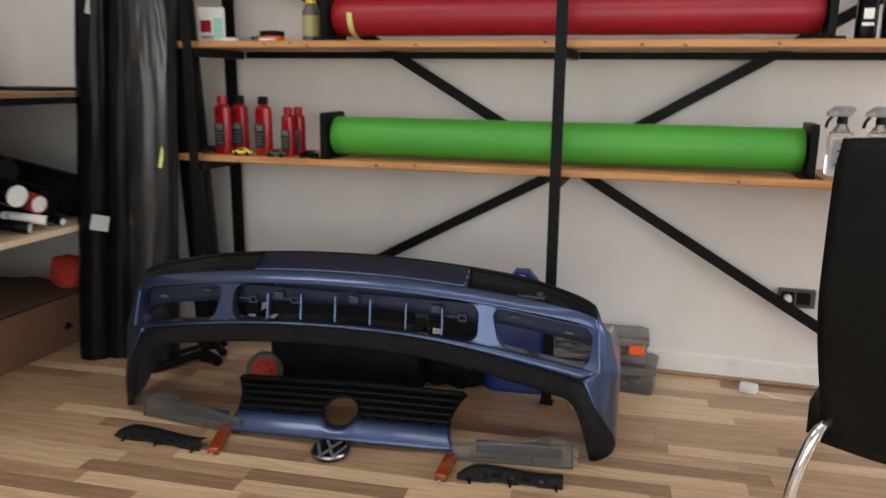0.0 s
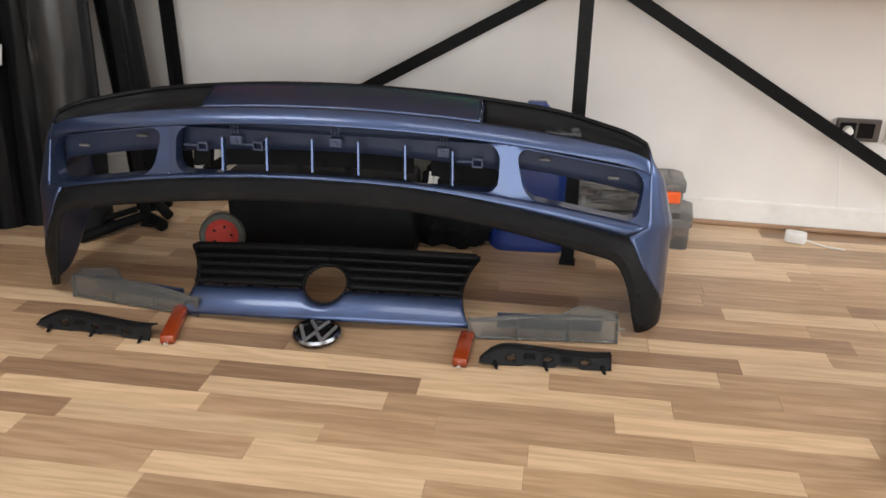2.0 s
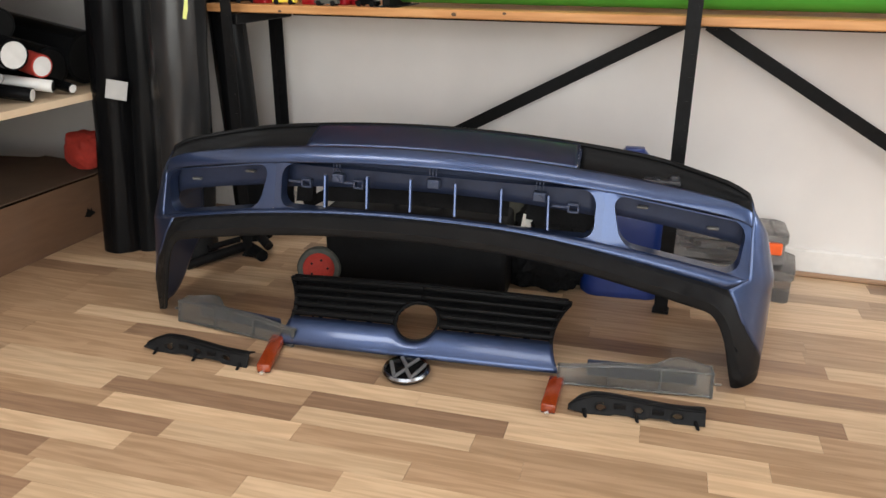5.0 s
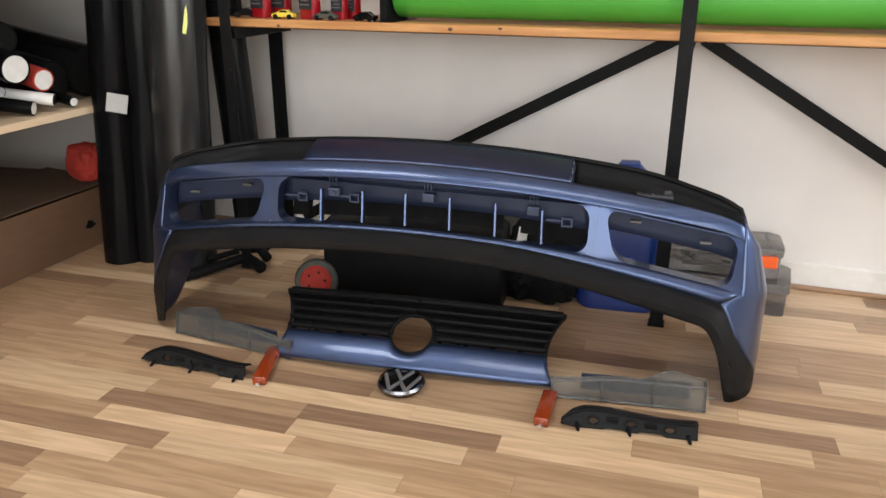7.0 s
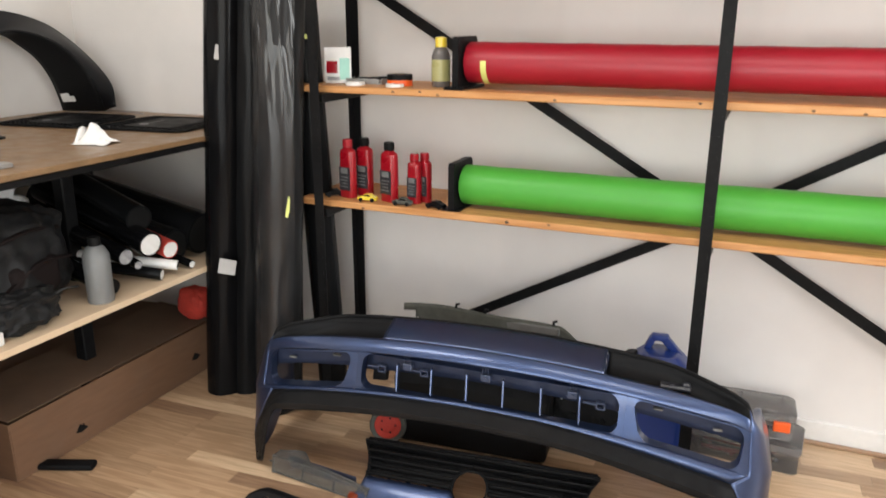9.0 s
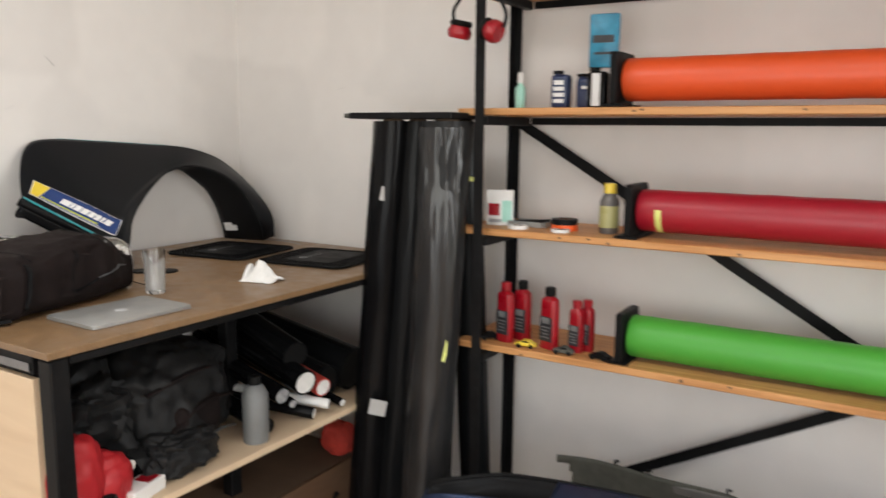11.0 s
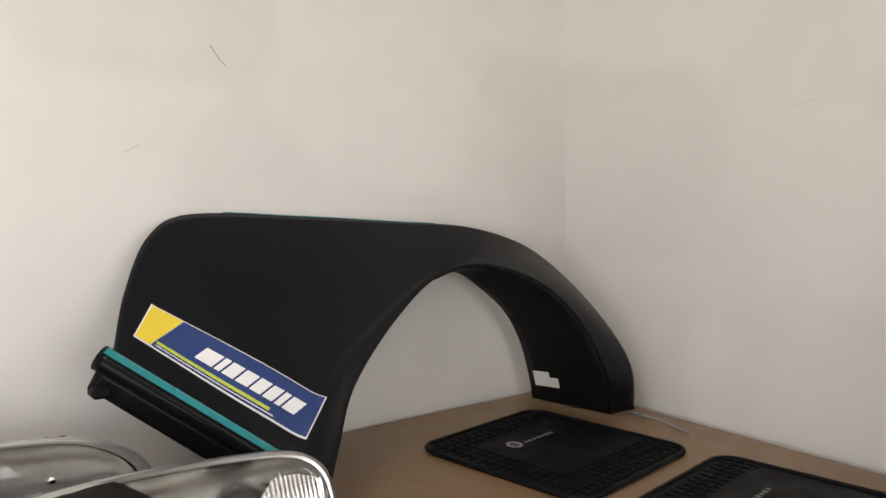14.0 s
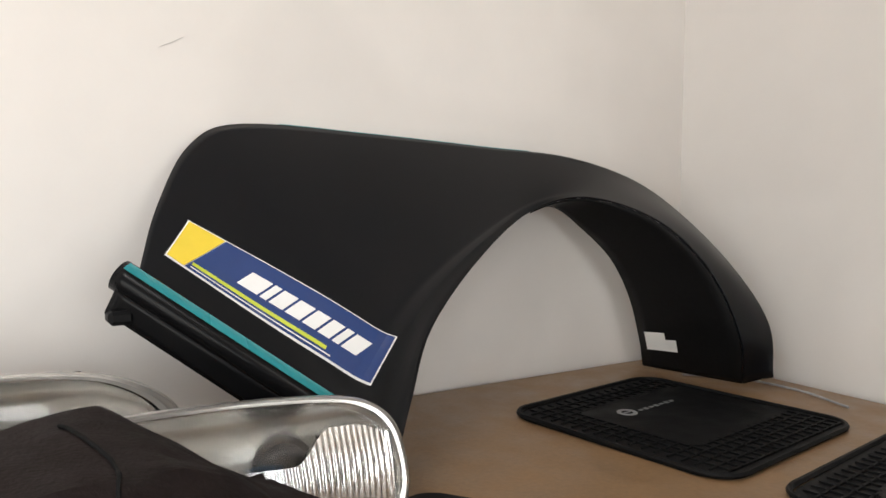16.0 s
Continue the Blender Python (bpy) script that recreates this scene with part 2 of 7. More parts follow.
M = {
    "wall": wall_material("wall_paint", (0.80, 0.768, 0.74)),
    "ceiling": material("ceiling_paint", (0.8, 0.79, 0.77), 0.8, vary=0.03, grain=20),
    "skirting": material("skirting_paint", (0.8, 0.78, 0.75), 0.4, vary=0.04, dirt=0.25, dirt_colour=(0.4, 0.35, 0.3)),
    "laminate_light": wood_material("light_strip", (0.71, 0.515, 0.33), (0.57, 0.395, 0.24), (1.1, 14, 1), 0.36, random=0.14, bump=0.1, scale=6, coat=0.15, figure=0.17),
    "laminate_mid": wood_material("mid_strip", (0.50, 0.335, 0.205), (0.385, 0.245, 0.14), (1.1, 14, 1), 0.36, random=0.16, bump=0.1, scale=6, coat=0.15, figure=0.17),
    "laminate_dark": wood_material("dark_strip", (0.36, 0.225, 0.138), (0.27, 0.162, 0.096), (1.1, 14, 1), 0.36, random=0.14, bump=0.1, scale=6, coat=0.15, figure=0.17),
    "groove": material("strip_joint", (0.16, 0.09, 0.05), 0.7),
    "pine": wood_material("pine_board", (0.64, 0.33, 0.13), (0.47, 0.21, 0.07), (1, 14, 14), 0.5, random=0.1, scale=4),
    "plywood": wood_material("plywood", (0.74, 0.57, 0.39), (0.67, 0.50, 0.33), (1.2, 1.2, 9), 0.6, random=0.06, scale=2),
    "chipboard": material("chipboard_top", (0.222, 0.134, 0.067), 0.38, vary=0.15, grain=160, bump=0.15, dirt=0.3, dirt_colour=(0.16, 0.095, 0.048)),
    "steel": material("black_steel", (0.0085, 0.0085, 0.009), 0.42, vary=0.3, grain=60, bump=0.05, dirt=0.2, dirt_colour=(0.02, 0.018, 0.016), spec=0.1),
    "black_plastic": material("black_plastic", (0.008, 0.008, 0.0085), 0.45, vary=0.2, grain=120, bump=0.15, spec=0.1),
    "trim_black": material("textured_black_trim", (0.013, 0.013, 0.0135), 0.5, vary=0.25, grain=350, bump=0.35, dirt=0.35, dirt_colour=(0.03, 0.028, 0.026), spec=0.1),
    "gloss_black": material("gloss_black", (0.005, 0.005, 0.0055), 0.2, vary=0.2, grain=14, coat=0.03, spec=0.09, rough_vary=0.06),
    "satin_black": material("satin_black_film", (0.007, 0.0074, 0.008), 0.25, vary=0.08, grain=5, spec=0.1, rough_vary=0.05),
    "wing_film": material("charcoal_satin_film", (0.0042, 0.005, 0.0068), 0.30, vary=0.06, grain=5, spec=0.16, rough_vary=0.04, coat=0.10),
    "blue_paint": material("metallic_blue_paint", (0.047, 0.075, 0.166), 0.36, 0.85, vary=0.06, grain=300, coat=0.7, rough_vary=0.03, dirt=0.06),
    "blue_inner": material("unlacquered_blue_plastic", (0.021, 0.031, 0.066), 0.5, 0.15, vary=0.15, grain=60),
    "blue_clip": material("bare_blue_clip_plastic", (0.046, 0.06, 0.105), 0.45, 0.1, vary=0.15, grain=60),
    "green": material("green_vinyl", (0.07, 0.36, 0.042), 0.48, vary=0.06, grain=4, coat=0.06),
    "red": material("red_vinyl", (0.33, 0.008, 0.022), 0.42, vary=0.07, grain=4, coat=0.1),
    "orange": material("orange_vinyl", (0.68, 0.082, 0.018), 0.42, vary=0.06, grain=4, coat=0.1),
    "bottle_red": material("red_bottle_plastic", (0.30, 0.004, 0.012), 0.3, vary=0.05, coat=0.25),
    "cap_black": material("cap_plastic", (0.009, 0.009, 0.009), 0.4, spec=0.1),
    "label_dark": material("dark_label", (0.03, 0.03, 0.035), 0.35, vary=0.4, grain=70),
    "label_grey": material("grey_label", (0.30, 0.30, 0.31), 0.35, vary=0.35, grain=60),
    "white": material("white_plastic", (0.75, 0.74, 0.72), 0.4, vary=0.06),
    "paper": material("white_paper", (0.80, 0.79, 0.77), 0.85, vary=0.05, grain=30, bump=0.2),
    "chrome": material("chrome", (0.78, 0.78, 0.79), 0.1, 1.0, vary=0.04, rough_vary=0.05),
    "dark_chrome": material("worn_chrome", (0.24, 0.24, 0.25), 0.2, 1.0, vary=0.2),
    "badge_metal": material("satin_badge_metal", (0.24, 0.24, 0.25), 0.34, 0.55, vary=0.1),
    "aluminium": material("brushed_aluminium", (0.38, 0.38, 0.37), 0.5, 0.55, vary=0.03, grain=200),
    "amber": material("amber_lens", (0.26, 0.036, 0.007), 0.22, vary=0.25, grain=200, bump=0.2, coat=0.5),
    "smoke": material("milky_grey_plastic", (0.13, 0.13, 0.125), 0.35, vary=0.15, grain=30, coat=0.2, dirt=0.2),
    "cardboard": material("cardboard", (0.16, 0.086, 0.047), 0.85, vary=0.1, grain=12, bump=0.1, stretch=(1, 1, 6), dirt=0.15),
    "cardboard_dark": material("cardboard_inside", (0.105, 0.064, 0.038), 0.9, vary=0.15, grain=12),
    "grey_film": material("grey_wrapped_film", (0.02, 0.02, 0.0205), 0.34, vary=0.3, grain=9, bump=0.3, stretch=(3, 3, 0.6), coat=0.05, spec=0.08),
    "wrap_gloss": material("creased_wrap", (0.020, 0.020, 0.0205), 0.22, vary=0.35, grain=14, bump=0.05, coat=0.0, spec=0.45, stretch=(1, 1, 0.35)),
    "yellow_tape": material("pale_yellow_tape", (0.68, 0.72, 0.22), 0.5, vary=0.06),
    "white_tape": material("white_sticker", (0.40, 0.39, 0.38), 0.5, vary=0.06),
    "fabric_dark": material("dark_nylon", (0.0135, 0.0095, 0.0092), 0.75, vary=0.3, grain=300, bump=0.5, spec=0.1),
    "fabric_grey": material("grey_nylon", (0.075, 0.078, 0.081), 0.7, vary=0.12, grain=300, bump=0.4),
    "fabric_black": material("black_cloth", (0.009, 0.009, 0.0095), 0.9, vary=0.35, grain=200, bump=0.6, spec=0.1),
    "bag_nylon": material("black_bag_nylon", (0.014, 0.014, 0.0145), 0.55, vary=0.3, grain=120, bump=0.35, spec=0.2),
    "leather": material("black_leather", (0.009, 0.0095, 0.009), 0.42, vary=0.2, grain=140, bump=0.35, spec=0.1),
    "rubber": material("black_rubber", (0.006, 0.006, 0.0065), 0.55, vary=0.3, grain=150, bump=0.2, spec=0.1),
    "teal": material("teal_film", (0.014, 0.27, 0.31), 0.2, 0.25, vary=0.08, coat=0.6),
    "sticker_blue": material("blue_sticker", (0.016, 0.045, 0.17), 0.2, vary=0.04, coat=0.4),
    "sticker_yellow": material("yellow_sticker", (0.80, 0.60, 0.05), 0.25, vary=0.05, coat=0.4),
    "sticker_lime": material("lime_sticker", (0.55, 0.62, 0.06), 0.3),
    "sticker_white": material("white_sticker_print", (0.82, 0.82, 0.82), 0.25, vary=0.03, coat=0.4),
    "reflector": material("lamp_reflector", (0.80, 0.79, 0.77), 0.27, 1.0, vary=0.08, grain=14),
    "milky": material("milky_lens_edge", (0.50, 0.485, 0.46), 0.2, 0.6, vary=0.15, grain=40, coat=0.3),
    "can_blue": material("blue_canister", (0.007, 0.026, 0.15), 0.35, vary=0.08, coat=0.2),
    "lid_blue": material("blue_lid_plastic", (0.012, 0.05, 0.10), 0.3, vary=0.15, grain=30, coat=0.2),
    "red_bag": material("red_plastic_bag", (0.42, 0.018, 0.024), 0.4, vary=0.12, grain=10, bump=0.3),
    "red_foam": material("red_foam_pad", (0.42, 0.035, 0.022), 0.8, vary=0.15, grain=80, bump=0.4),
    "orange_plastic": material("orange_latch", (0.85, 0.12, 0.02), 0.35, vary=0.05),
    "olive": material("olive_fabric", (0.075, 0.076, 0.064), 0.85, vary=0.3, grain=30, bump=0.4),
    "yellow_fluid": material("yellow_fluid", (0.42, 0.40, 0.17), 0.3, vary=0.05),
    "teal_box": material("blue_pack_print", (0.02, 0.22, 0.36), 0.35, vary=0.45, grain=26),
    "navy_tin": material("navy_canister", (0.015, 0.03, 0.09), 0.3, vary=0.1, coat=0.3),
    "mint": material("mint_liquid", (0.35, 0.65, 0.55), 0.25, vary=0.05),
    "bottle_grey": material("smoked_shaker", (0.13, 0.12, 0.115), 0.25, vary=0.1, coat=0.3),
    "can_grey": material("grey_can", (0.17, 0.175, 0.175), 0.45, vary=0.08),
    "socket_dark": material("socket_dark", (0.07, 0.06, 0.055), 0.4, vary=0.1),
    "glass": clear_material("clear_glass", (0.95, 0.96, 0.96), 0.02),
    "lens": clear_material("lamp_lens_glass", (0.95, 0.95, 0.94), 0.04),
    "clear_plastic": clear_material("clear_plastic", (0.38, 0.365, 0.36), 0.16, 0.18),
    "frosted": clear_material("frosted_grey_plastic", (0.50, 0.505, 0.49), 0.2, 0.12),
    "film_clear": clear_material("clear_wrap", (0.85, 0.86, 0.87), 0.12, 0.1),
}

# ---- mesh helpers ----


def part(name, bm, mat, parent=None, label="", smooth=False):
    """Links a bmesh as one mesh object, under a thing or a part."""
    me = bpy.data.meshes.new(name)
    bmesh.ops.recalc_face_normals(bm, faces=bm.faces)
    bm.to_mesh(me)
    bm.free()
    if smooth:
        me.polygons.foreach_set("use_smooth", [True] * len(me.polygons))
        me.set_sharp_from_angle(angle=radians(38))
    for one in mat if isinstance(mat, (list, tuple)) else [mat]:
        me.materials.append(M[one] if isinstance(one, str) else one)
    ob = new(name, me)
    if parent is not None:
        ob.parent = parent
    if label:
        tagged(ob, label)
    return ob


def thing(name, m, label, category, group="", kind=""):
    ob = new(name)
    ob.empty_display_size = 0.05
    ob.matrix_world = m
    return tagged(ob, label, category, group, kind)


def add_box(bm, c, s, bevel=0.0, m=None, seg=1, mat=0):
    """A box with centre c and size s; bevel rounds its edges."""
    r = bmesh.ops.create_cube(bm, size=1.0)
    v = r["verts"]
    bmesh.ops.scale(bm, vec=s, verts=v)
    bmesh.ops.translate(bm, vec=c, verts=v)
    faces = list({f for w in v for f in w.link_faces})
    for f in faces:
        f.material_index = mat
    if bevel:
        edges = list({e for w in v for e in w.link_edges})
        out = bmesh.ops.bevel(bm, geom=edges, offset=min(bevel, 0.45 * min(s)), segments=seg, profile=0.5, affect="EDGES")
        v = list({w for f in out["faces"] for w in f.verts} | {w for w in v if w.is_valid})
    if m is not None:
        bmesh.ops.transform(bm, matrix=m, verts=v)
    return v


def add_lathe(bm, profile, seg=28, m=None, mat=0, squash=1.0):
    """A turned body: (radius, height) pairs, from the bottom up."""
    rings = []
    for r, z in profile:
        if r < 1e-5:
            rings.append([bm.verts.new((0, 0, z))])
        else:
            rings.append([bm.verts.new((r * math.cos(2 * math.pi * i / seg), squash * r * math.sin(2 * math.pi * i / seg), z)) for i in range(seg)])
    for a, b in zip(rings, rings[1:]):
        for i in range(seg):
            j = (i + 1) % seg
            if len(a) == 1 and len(b) > 1:
                f = bm.faces.new((a[0], b[j], b[i]))
            elif len(b) == 1 and len(a) > 1:
                f = bm.faces.new((a[i], a[j], b[0]))
            elif len(a) > 1:
                f = bm.faces.new((a[i], a[j], b[j], b[i]))
            else:
                continue
            f.material_index = mat
    v = [w for ring in rings for w in ring]
    if m is not None:
        bmesh.ops.transform(bm, matrix=m, verts=v)
    return v


def add_tube(bm, pts, r, seg=10, closed=False, mat=0, flat=1.0, caps=True):
    """A round bar along points."""
    pts = [Vector(p) for p in pts]
    n = len(pts)
    rings, up = [], None
    for i, p in enumerate(pts):
        a = pts[i - 1] if (i or closed) else p
        b = pts[(i + 1) % n] if (i < n - 1 or closed) else p
        d = (b - a).normalized()
        if up is None:
            up = d.orthogonal().normalized() if abs(d.z) > 0.95 else Vector((0, 0, 1))
        side = d.cross(up).normalized()
        up = side.cross(d).normalized()
        rr = r[i] if isinstance(r, (list, tuple)) else r
        rings.append([bm.verts.new(p + rr * (math.cos(2 * math.pi * k / seg) * side + flat * math.sin(2 * math.pi * k / seg) * up)) for k in range(seg)])
    for i in range(n if closed else n - 1):
        a, b = rings[i], rings[(i + 1) % n]
        for k in range(seg):
            f = bm.faces.new((a[k], a[(k + 1) % seg], b[(k + 1) % seg], b[k]))
            f.material_index = mat
    if caps and not closed:
        for ring in (rings[0], rings[-1]):
            bm.faces.new(ring).material_index = mat
    return [v for ring in rings for v in ring]


def add_prism(bm, poly, z0, z1, m=None, mat=0, bevel=0.0):
    """An upright prism over a polygon of (x, y) points."""
    lo, hi = [bm.verts.new((x, y, z0)) for x, y in poly], [bm.verts.new((x, y, z1)) for x, y in poly]
    top = bm.faces.new(hi)
    faces = [top, bm.faces.new(lo[::-1])]
    for i in range(len(poly)):
        j = (i + 1) % len(poly)
        faces.append(bm.faces.new((lo[i], lo[j], hi[j], hi[i])))
    for f in faces:
        f.material_index = mat
    v = lo + hi
    if bevel:
        out = bmesh.ops.bevel(bm, geom=list(top.edges), offset=bevel, segments=2, profile=0.5, affect="EDGES")
        v = list({w for f in out["faces"] for w in f.verts} | {w for w in v if w.is_valid})
    if m is not None:
        bmesh.ops.transform(bm, matrix=m, verts=v)
    return v


def add_sheet(bm, fn, nu, nv, mat=0, keep=None):
    """A surface fn(u, v) over 0..1 squared."""
    g = [[bm.verts.new(fn(i / nu, j / nv)) for j in range(nv + 1)] for i in range(nu + 1)]
    for i in range(nu):
        for j in range(nv):
            if keep is None or keep((i + 0.5) / nu, (j + 0.5) / nv):
                f = bm.faces.new((g[i][j], g[i + 1][j], g[i + 1][j + 1], g[i][j + 1]))
                f.material_index = mat if isinstance(mat, int) else mat((i + 0.5) / nu, (j + 0.5) / nv)
    return g


def solid(ob, thickness, offset=-1.0):
    mod = ob.modifiers.new("thickness", "SOLIDIFY")
    mod.thickness, mod.offset = thickness, offset
    return ob


def rounded(w, h, r, n=6):
    """The outline of a rectangle with round corners, about the origin."""
    pts = []
    for cx, cy, a in ((w / 2 - r, h / 2 - r, 0), (-w / 2 + r, h / 2 - r, 90), (-w / 2 + r, -h / 2 + r, 180), (w / 2 - r, -h / 2 + r, 270)):
        pts += [(cx + r * math.cos(radians(a + 90 * k / n)), cy + r * math.sin(radians(a + 90 * k / n))) for k in range(n + 1)]
    return pts


def spline(pts, n):
    """Points along a Catmull-Rom curve through pts."""
    p = [Vector(q) for q in pts]
    p = [2 * p[0] - p[1], *p, 2 * p[-1] - p[-2]]
    out = []
    spans = len(p) - 3
    for k in range(n + 1):
        s = k / n * spans
        i = min(int(s), spans - 1)
        t = s - i
        a, b, c, d = p[i : i + 4]
        out.append(0.5 * (2 * b + (c - a) * t + (2 * a - 5 * b + 4 * c - d) * t * t + (3 * b - a - 3 * c + d) * t**3))
    return out


def smoothstep(a, b, x):
    t = min(max((x - a) / (b - a), 0.0), 1.0)
    return t * t * (3 - 2 * t)


# ---- the room ----
X0, X1, Y0, Y1, TOP = -2.99, 3.1, -1.6, 3.095, 2.8


def block(name, lo, hi, mat, label="", category="", kind="structure", bevel=0.0):
    bm = bmesh.new()
    add_box(bm, [(a + b) / 2 for a, b in zip(lo, hi)], [b - a for a, b in zip(lo, hi)], bevel)
    return tagged(part(name, bm, mat), label, category, kind=kind)


block("wall_north", (X0 - 0.2, Y1, -0.1), (X1 + 0.2, Y1 + 0.2, TOP), "wall", "off-white painted wall with faint square tone patches", "wall")
block("wall_west", (X0 - 0.2, Y0, -0.1), (X0, Y1, TOP), "wall", "off-white painted wall with small scuffs", "wall")
block("ceiling", (X0 - 0.2, Y0 - 0.2, TOP), (X1 + 0.2, Y1 + 0.2, TOP + 0.2), "ceiling", "plain white ceiling", "ceiling")


def wall_with_opening(name, horizontal, at, a0, a1, o0, o1, z0, z1, label):
    """A wall along x or y with one rectangular opening through it."""
    bm = bmesh.new()
    for lo, hi, za, zb in ((a0, o0, -0.1, TOP), (o1, a1, -0.1, TOP), (o0, o1, -0.1, z0), (o0, o1, z1, TOP)):
        if hi - lo < 0.01 or zb - za < 0.01:
            continue
        c, s = ((lo + hi) / 2, at, (za + zb) / 2), (hi - lo, 0.2, zb - za)
        if not horizontal:
            c, s = (at, (lo + hi) / 2, (za + zb) / 2), (0.2, hi - lo, zb - za)
        add_box(bm, c, s)
    return tagged(part(name, bm, "wall"), label, "wall", kind="structure")


wall_with_opening("wall_south", True, Y0 - 0.1, X0 - 0.2, X1 + 0.2, -1.5, 2.7, 0.1, 2.5, "off-white wall with a wide shopfront opening")
wall_with_opening("wall_east", False, X1 + 0.1, Y0, Y1, 0.35, 2.65, 0.95, 2.45, "off-white wall with a window opening")
block("baseboard", (X0 + 0.002, Y1 - 0.014, 0.0), (X1, Y1 + 0.002, 0.085), "skirting", "low white skirting board along the wall", "skirting board", bevel=0.004)
block("baseboard", (X0 - 0.002, Y0, 0.0), (X0 + 0.014, Y1 - 0.016, 0.085), "skirting", "low white skirting board along the wall", "skirting board", bevel=0.004)
# a thin dark brown strip where the north skirting meets the floor
block("trim", (X0 + 0.03, Y1 - 0.030, 0.0), (X1, Y1 - 0.0145, 0.016), "laminate_dark", "thin dark brown strip at the foot of the skirting", "beading", bevel=0.005)
floor = block("floor", (X0 - 0.1, Y0 - 0.1, -0.1), (X1 + 0.1, Y1 + 0.1, -0.0025), "groove", "oak-look laminate floor of narrow strips", "floor")
ground = block("ground", (-60, -60, -0.3), (60, 60, -0.12), "cardboard_dark", "plain ground outside the room", "ground")


def scuff(name, pts, w, label):
    bm = bmesh.new()
    add_tube(bm, pts, [w * (0.3 + 0.7 * math.sin(math.pi * (k + 0.5) / len(pts))) for k in range(len(pts))], 5, flat=0.3)
    return tagged(part(name, bm, "can_grey"), label, "scuff")


scuff("wall_scuff", [(X0 + 0.0005, 2.132, 1.804), (X0 + 0.0005, 2.146, 1.784), (X0 + 0.0005, 2.164, 1.768)], 0.0013, "thin grey scrape mark on the white wall")
scuff("wall_scuff", [(X0 + 0.0005, 1.97, 1.601), (X0 + 0.0005, 1.986, 1.608), (X0 + 0.0005, 2.004, 1.618)], 0.0009, "faint grey scrape mark on the white wall")
scuff("wall_scuff", [(-2.377, Y1 - 0.0005, 1.709), (-2.357, Y1 - 0.0005, 1.717), (-2.338, Y1 - 0.0005, 1.722)], 0.0006, "faint grey scrape mark on the white wall")

# ---- the shelving unit ----
POSTS = (-1.418, -0.096, 1.215)
YF, YB = 2.669, 3.035
LEVELS = (0.796, 1.206, 1.615, 2.03)

rack = thing("shelving_unit", pose(0, 0, 0), "black slotted steel shelving unit with pine boards", "shelving")
for px in POSTS:
    for py, sgn in ((YF, 1), (YB, -1)):
        if px == POSTS[1] and py == YB:
            continue
        bm = bmesh.new()
        w = 0.036
        poly = [(-w / 2, -sgn * 0.016), (w / 2, -sgn * 0.016), (w / 2, -sgn * 0.013), (-w / 2 + 0.003, -sgn * 0.013), (-w / 2 + 0.003, sgn * 0.016), (-w / 2, sgn * 0.016)]
        add_prism(bm, poly if sgn > 0 else poly[::-1], 0.004, 2.32, pose(px - (0.06 if sgn < 0 and px < 0 else 0), py, 0))
        add_box(bm, (px - (0.06 if sgn < 0 and px < 0 else 0), py, 0.004), (0.045, 0.04, 0.008), 0.002)
        for k in range(38):
            add_box(bm, (px + 0.006 - (0.06 if sgn < 0 and px < 0 else 0), py - sgn * 0.0165, 0.12 + k * 0.058), (0.007, 0.0025, 0.02))
        part("post", bm, "steel", rack)
for z in LEVELS:
    for px in POSTS:
        bm = bmesh.new()
        add_box(bm, (px, (YF + YB) / 2, z - 0.042), (0.03, YB - YF - 0.03, 0.03), 0.003)
        part("end_rail", bm, "steel", rack)
    for a, b in zip(POSTS, POSTS[1:]):
        bm = bmesh.new()
        add_box(bm, ((a + b) / 2, YB - 0.006, z - 0.04), (b - a - 0.03, 0.004, 0.026))
        part("back_rail", bm, "steel", rack)


def brace(a, b):
    """A flat diagonal bar behind the shelves."""
    bm = bmesh.new()
    d = Vector((b[0] - a[0], b[1] - a[1]))
    add_box(bm, (0, 0, 0), (d.length, 0.004, 0.038), 0.001)
    for s in (-1, 1):
        add_lathe(bm, [(0.0, 0.0), (0.007, 0.0), (0.006, 0.004), (0.0, 0.005)], 8, pose(s * (d.length / 2 - 0.02), -0.002, 0, 90))
    ob = part("brace", bm, "steel", rack)
    ob.matrix_local = pose((a[0] + b[0]) / 2, YB + 0.018, (a[1] + b[1]) / 2, 0, -math.degrees(math.atan2(d.y, d.x)), 0)


brace((-1.42, 0.06), (-0.11, 0.765))
brace((1.175, 0.012), (-0.06, 0.752))
brace((-1.47, 1.575), (-0.11, 0.775))
brace((1.25, 1.575), (-0.07, 0.80))

for z in LEVELS:
    bm = bmesh.new()
    add_box(bm, (0, 0, 0), (2.89, 0.345, 0.024), 0.003)
    for k in range(16):
        x, y = random.uniform(-1.35, 1.35), random.choice((-0.1725, random.uniform(-0.16, 0.16)))
        if y < -0.17:
            add_lathe(bm, [(0.0, 0.0012), (0.006, 0.0006)], 8, pose(x, y, random.uniform(-0.006, 0.006), 90), 1, 0.6)
    ob = part("shelf_board", bm, ["pine", "cardboard_dark"], rack)
    ob.matrix_local = pose(-0.091, 2.8875, z - 0.012)
bm = bmesh.new()
add_lathe(bm, [(0.0, 0.0014), (0.0075, 0.0007)], 12, pose(-0.73, 2.7147, 0.784, 90), 0, 0.7)
part("knot", bm, "cardboard_dark", rack)


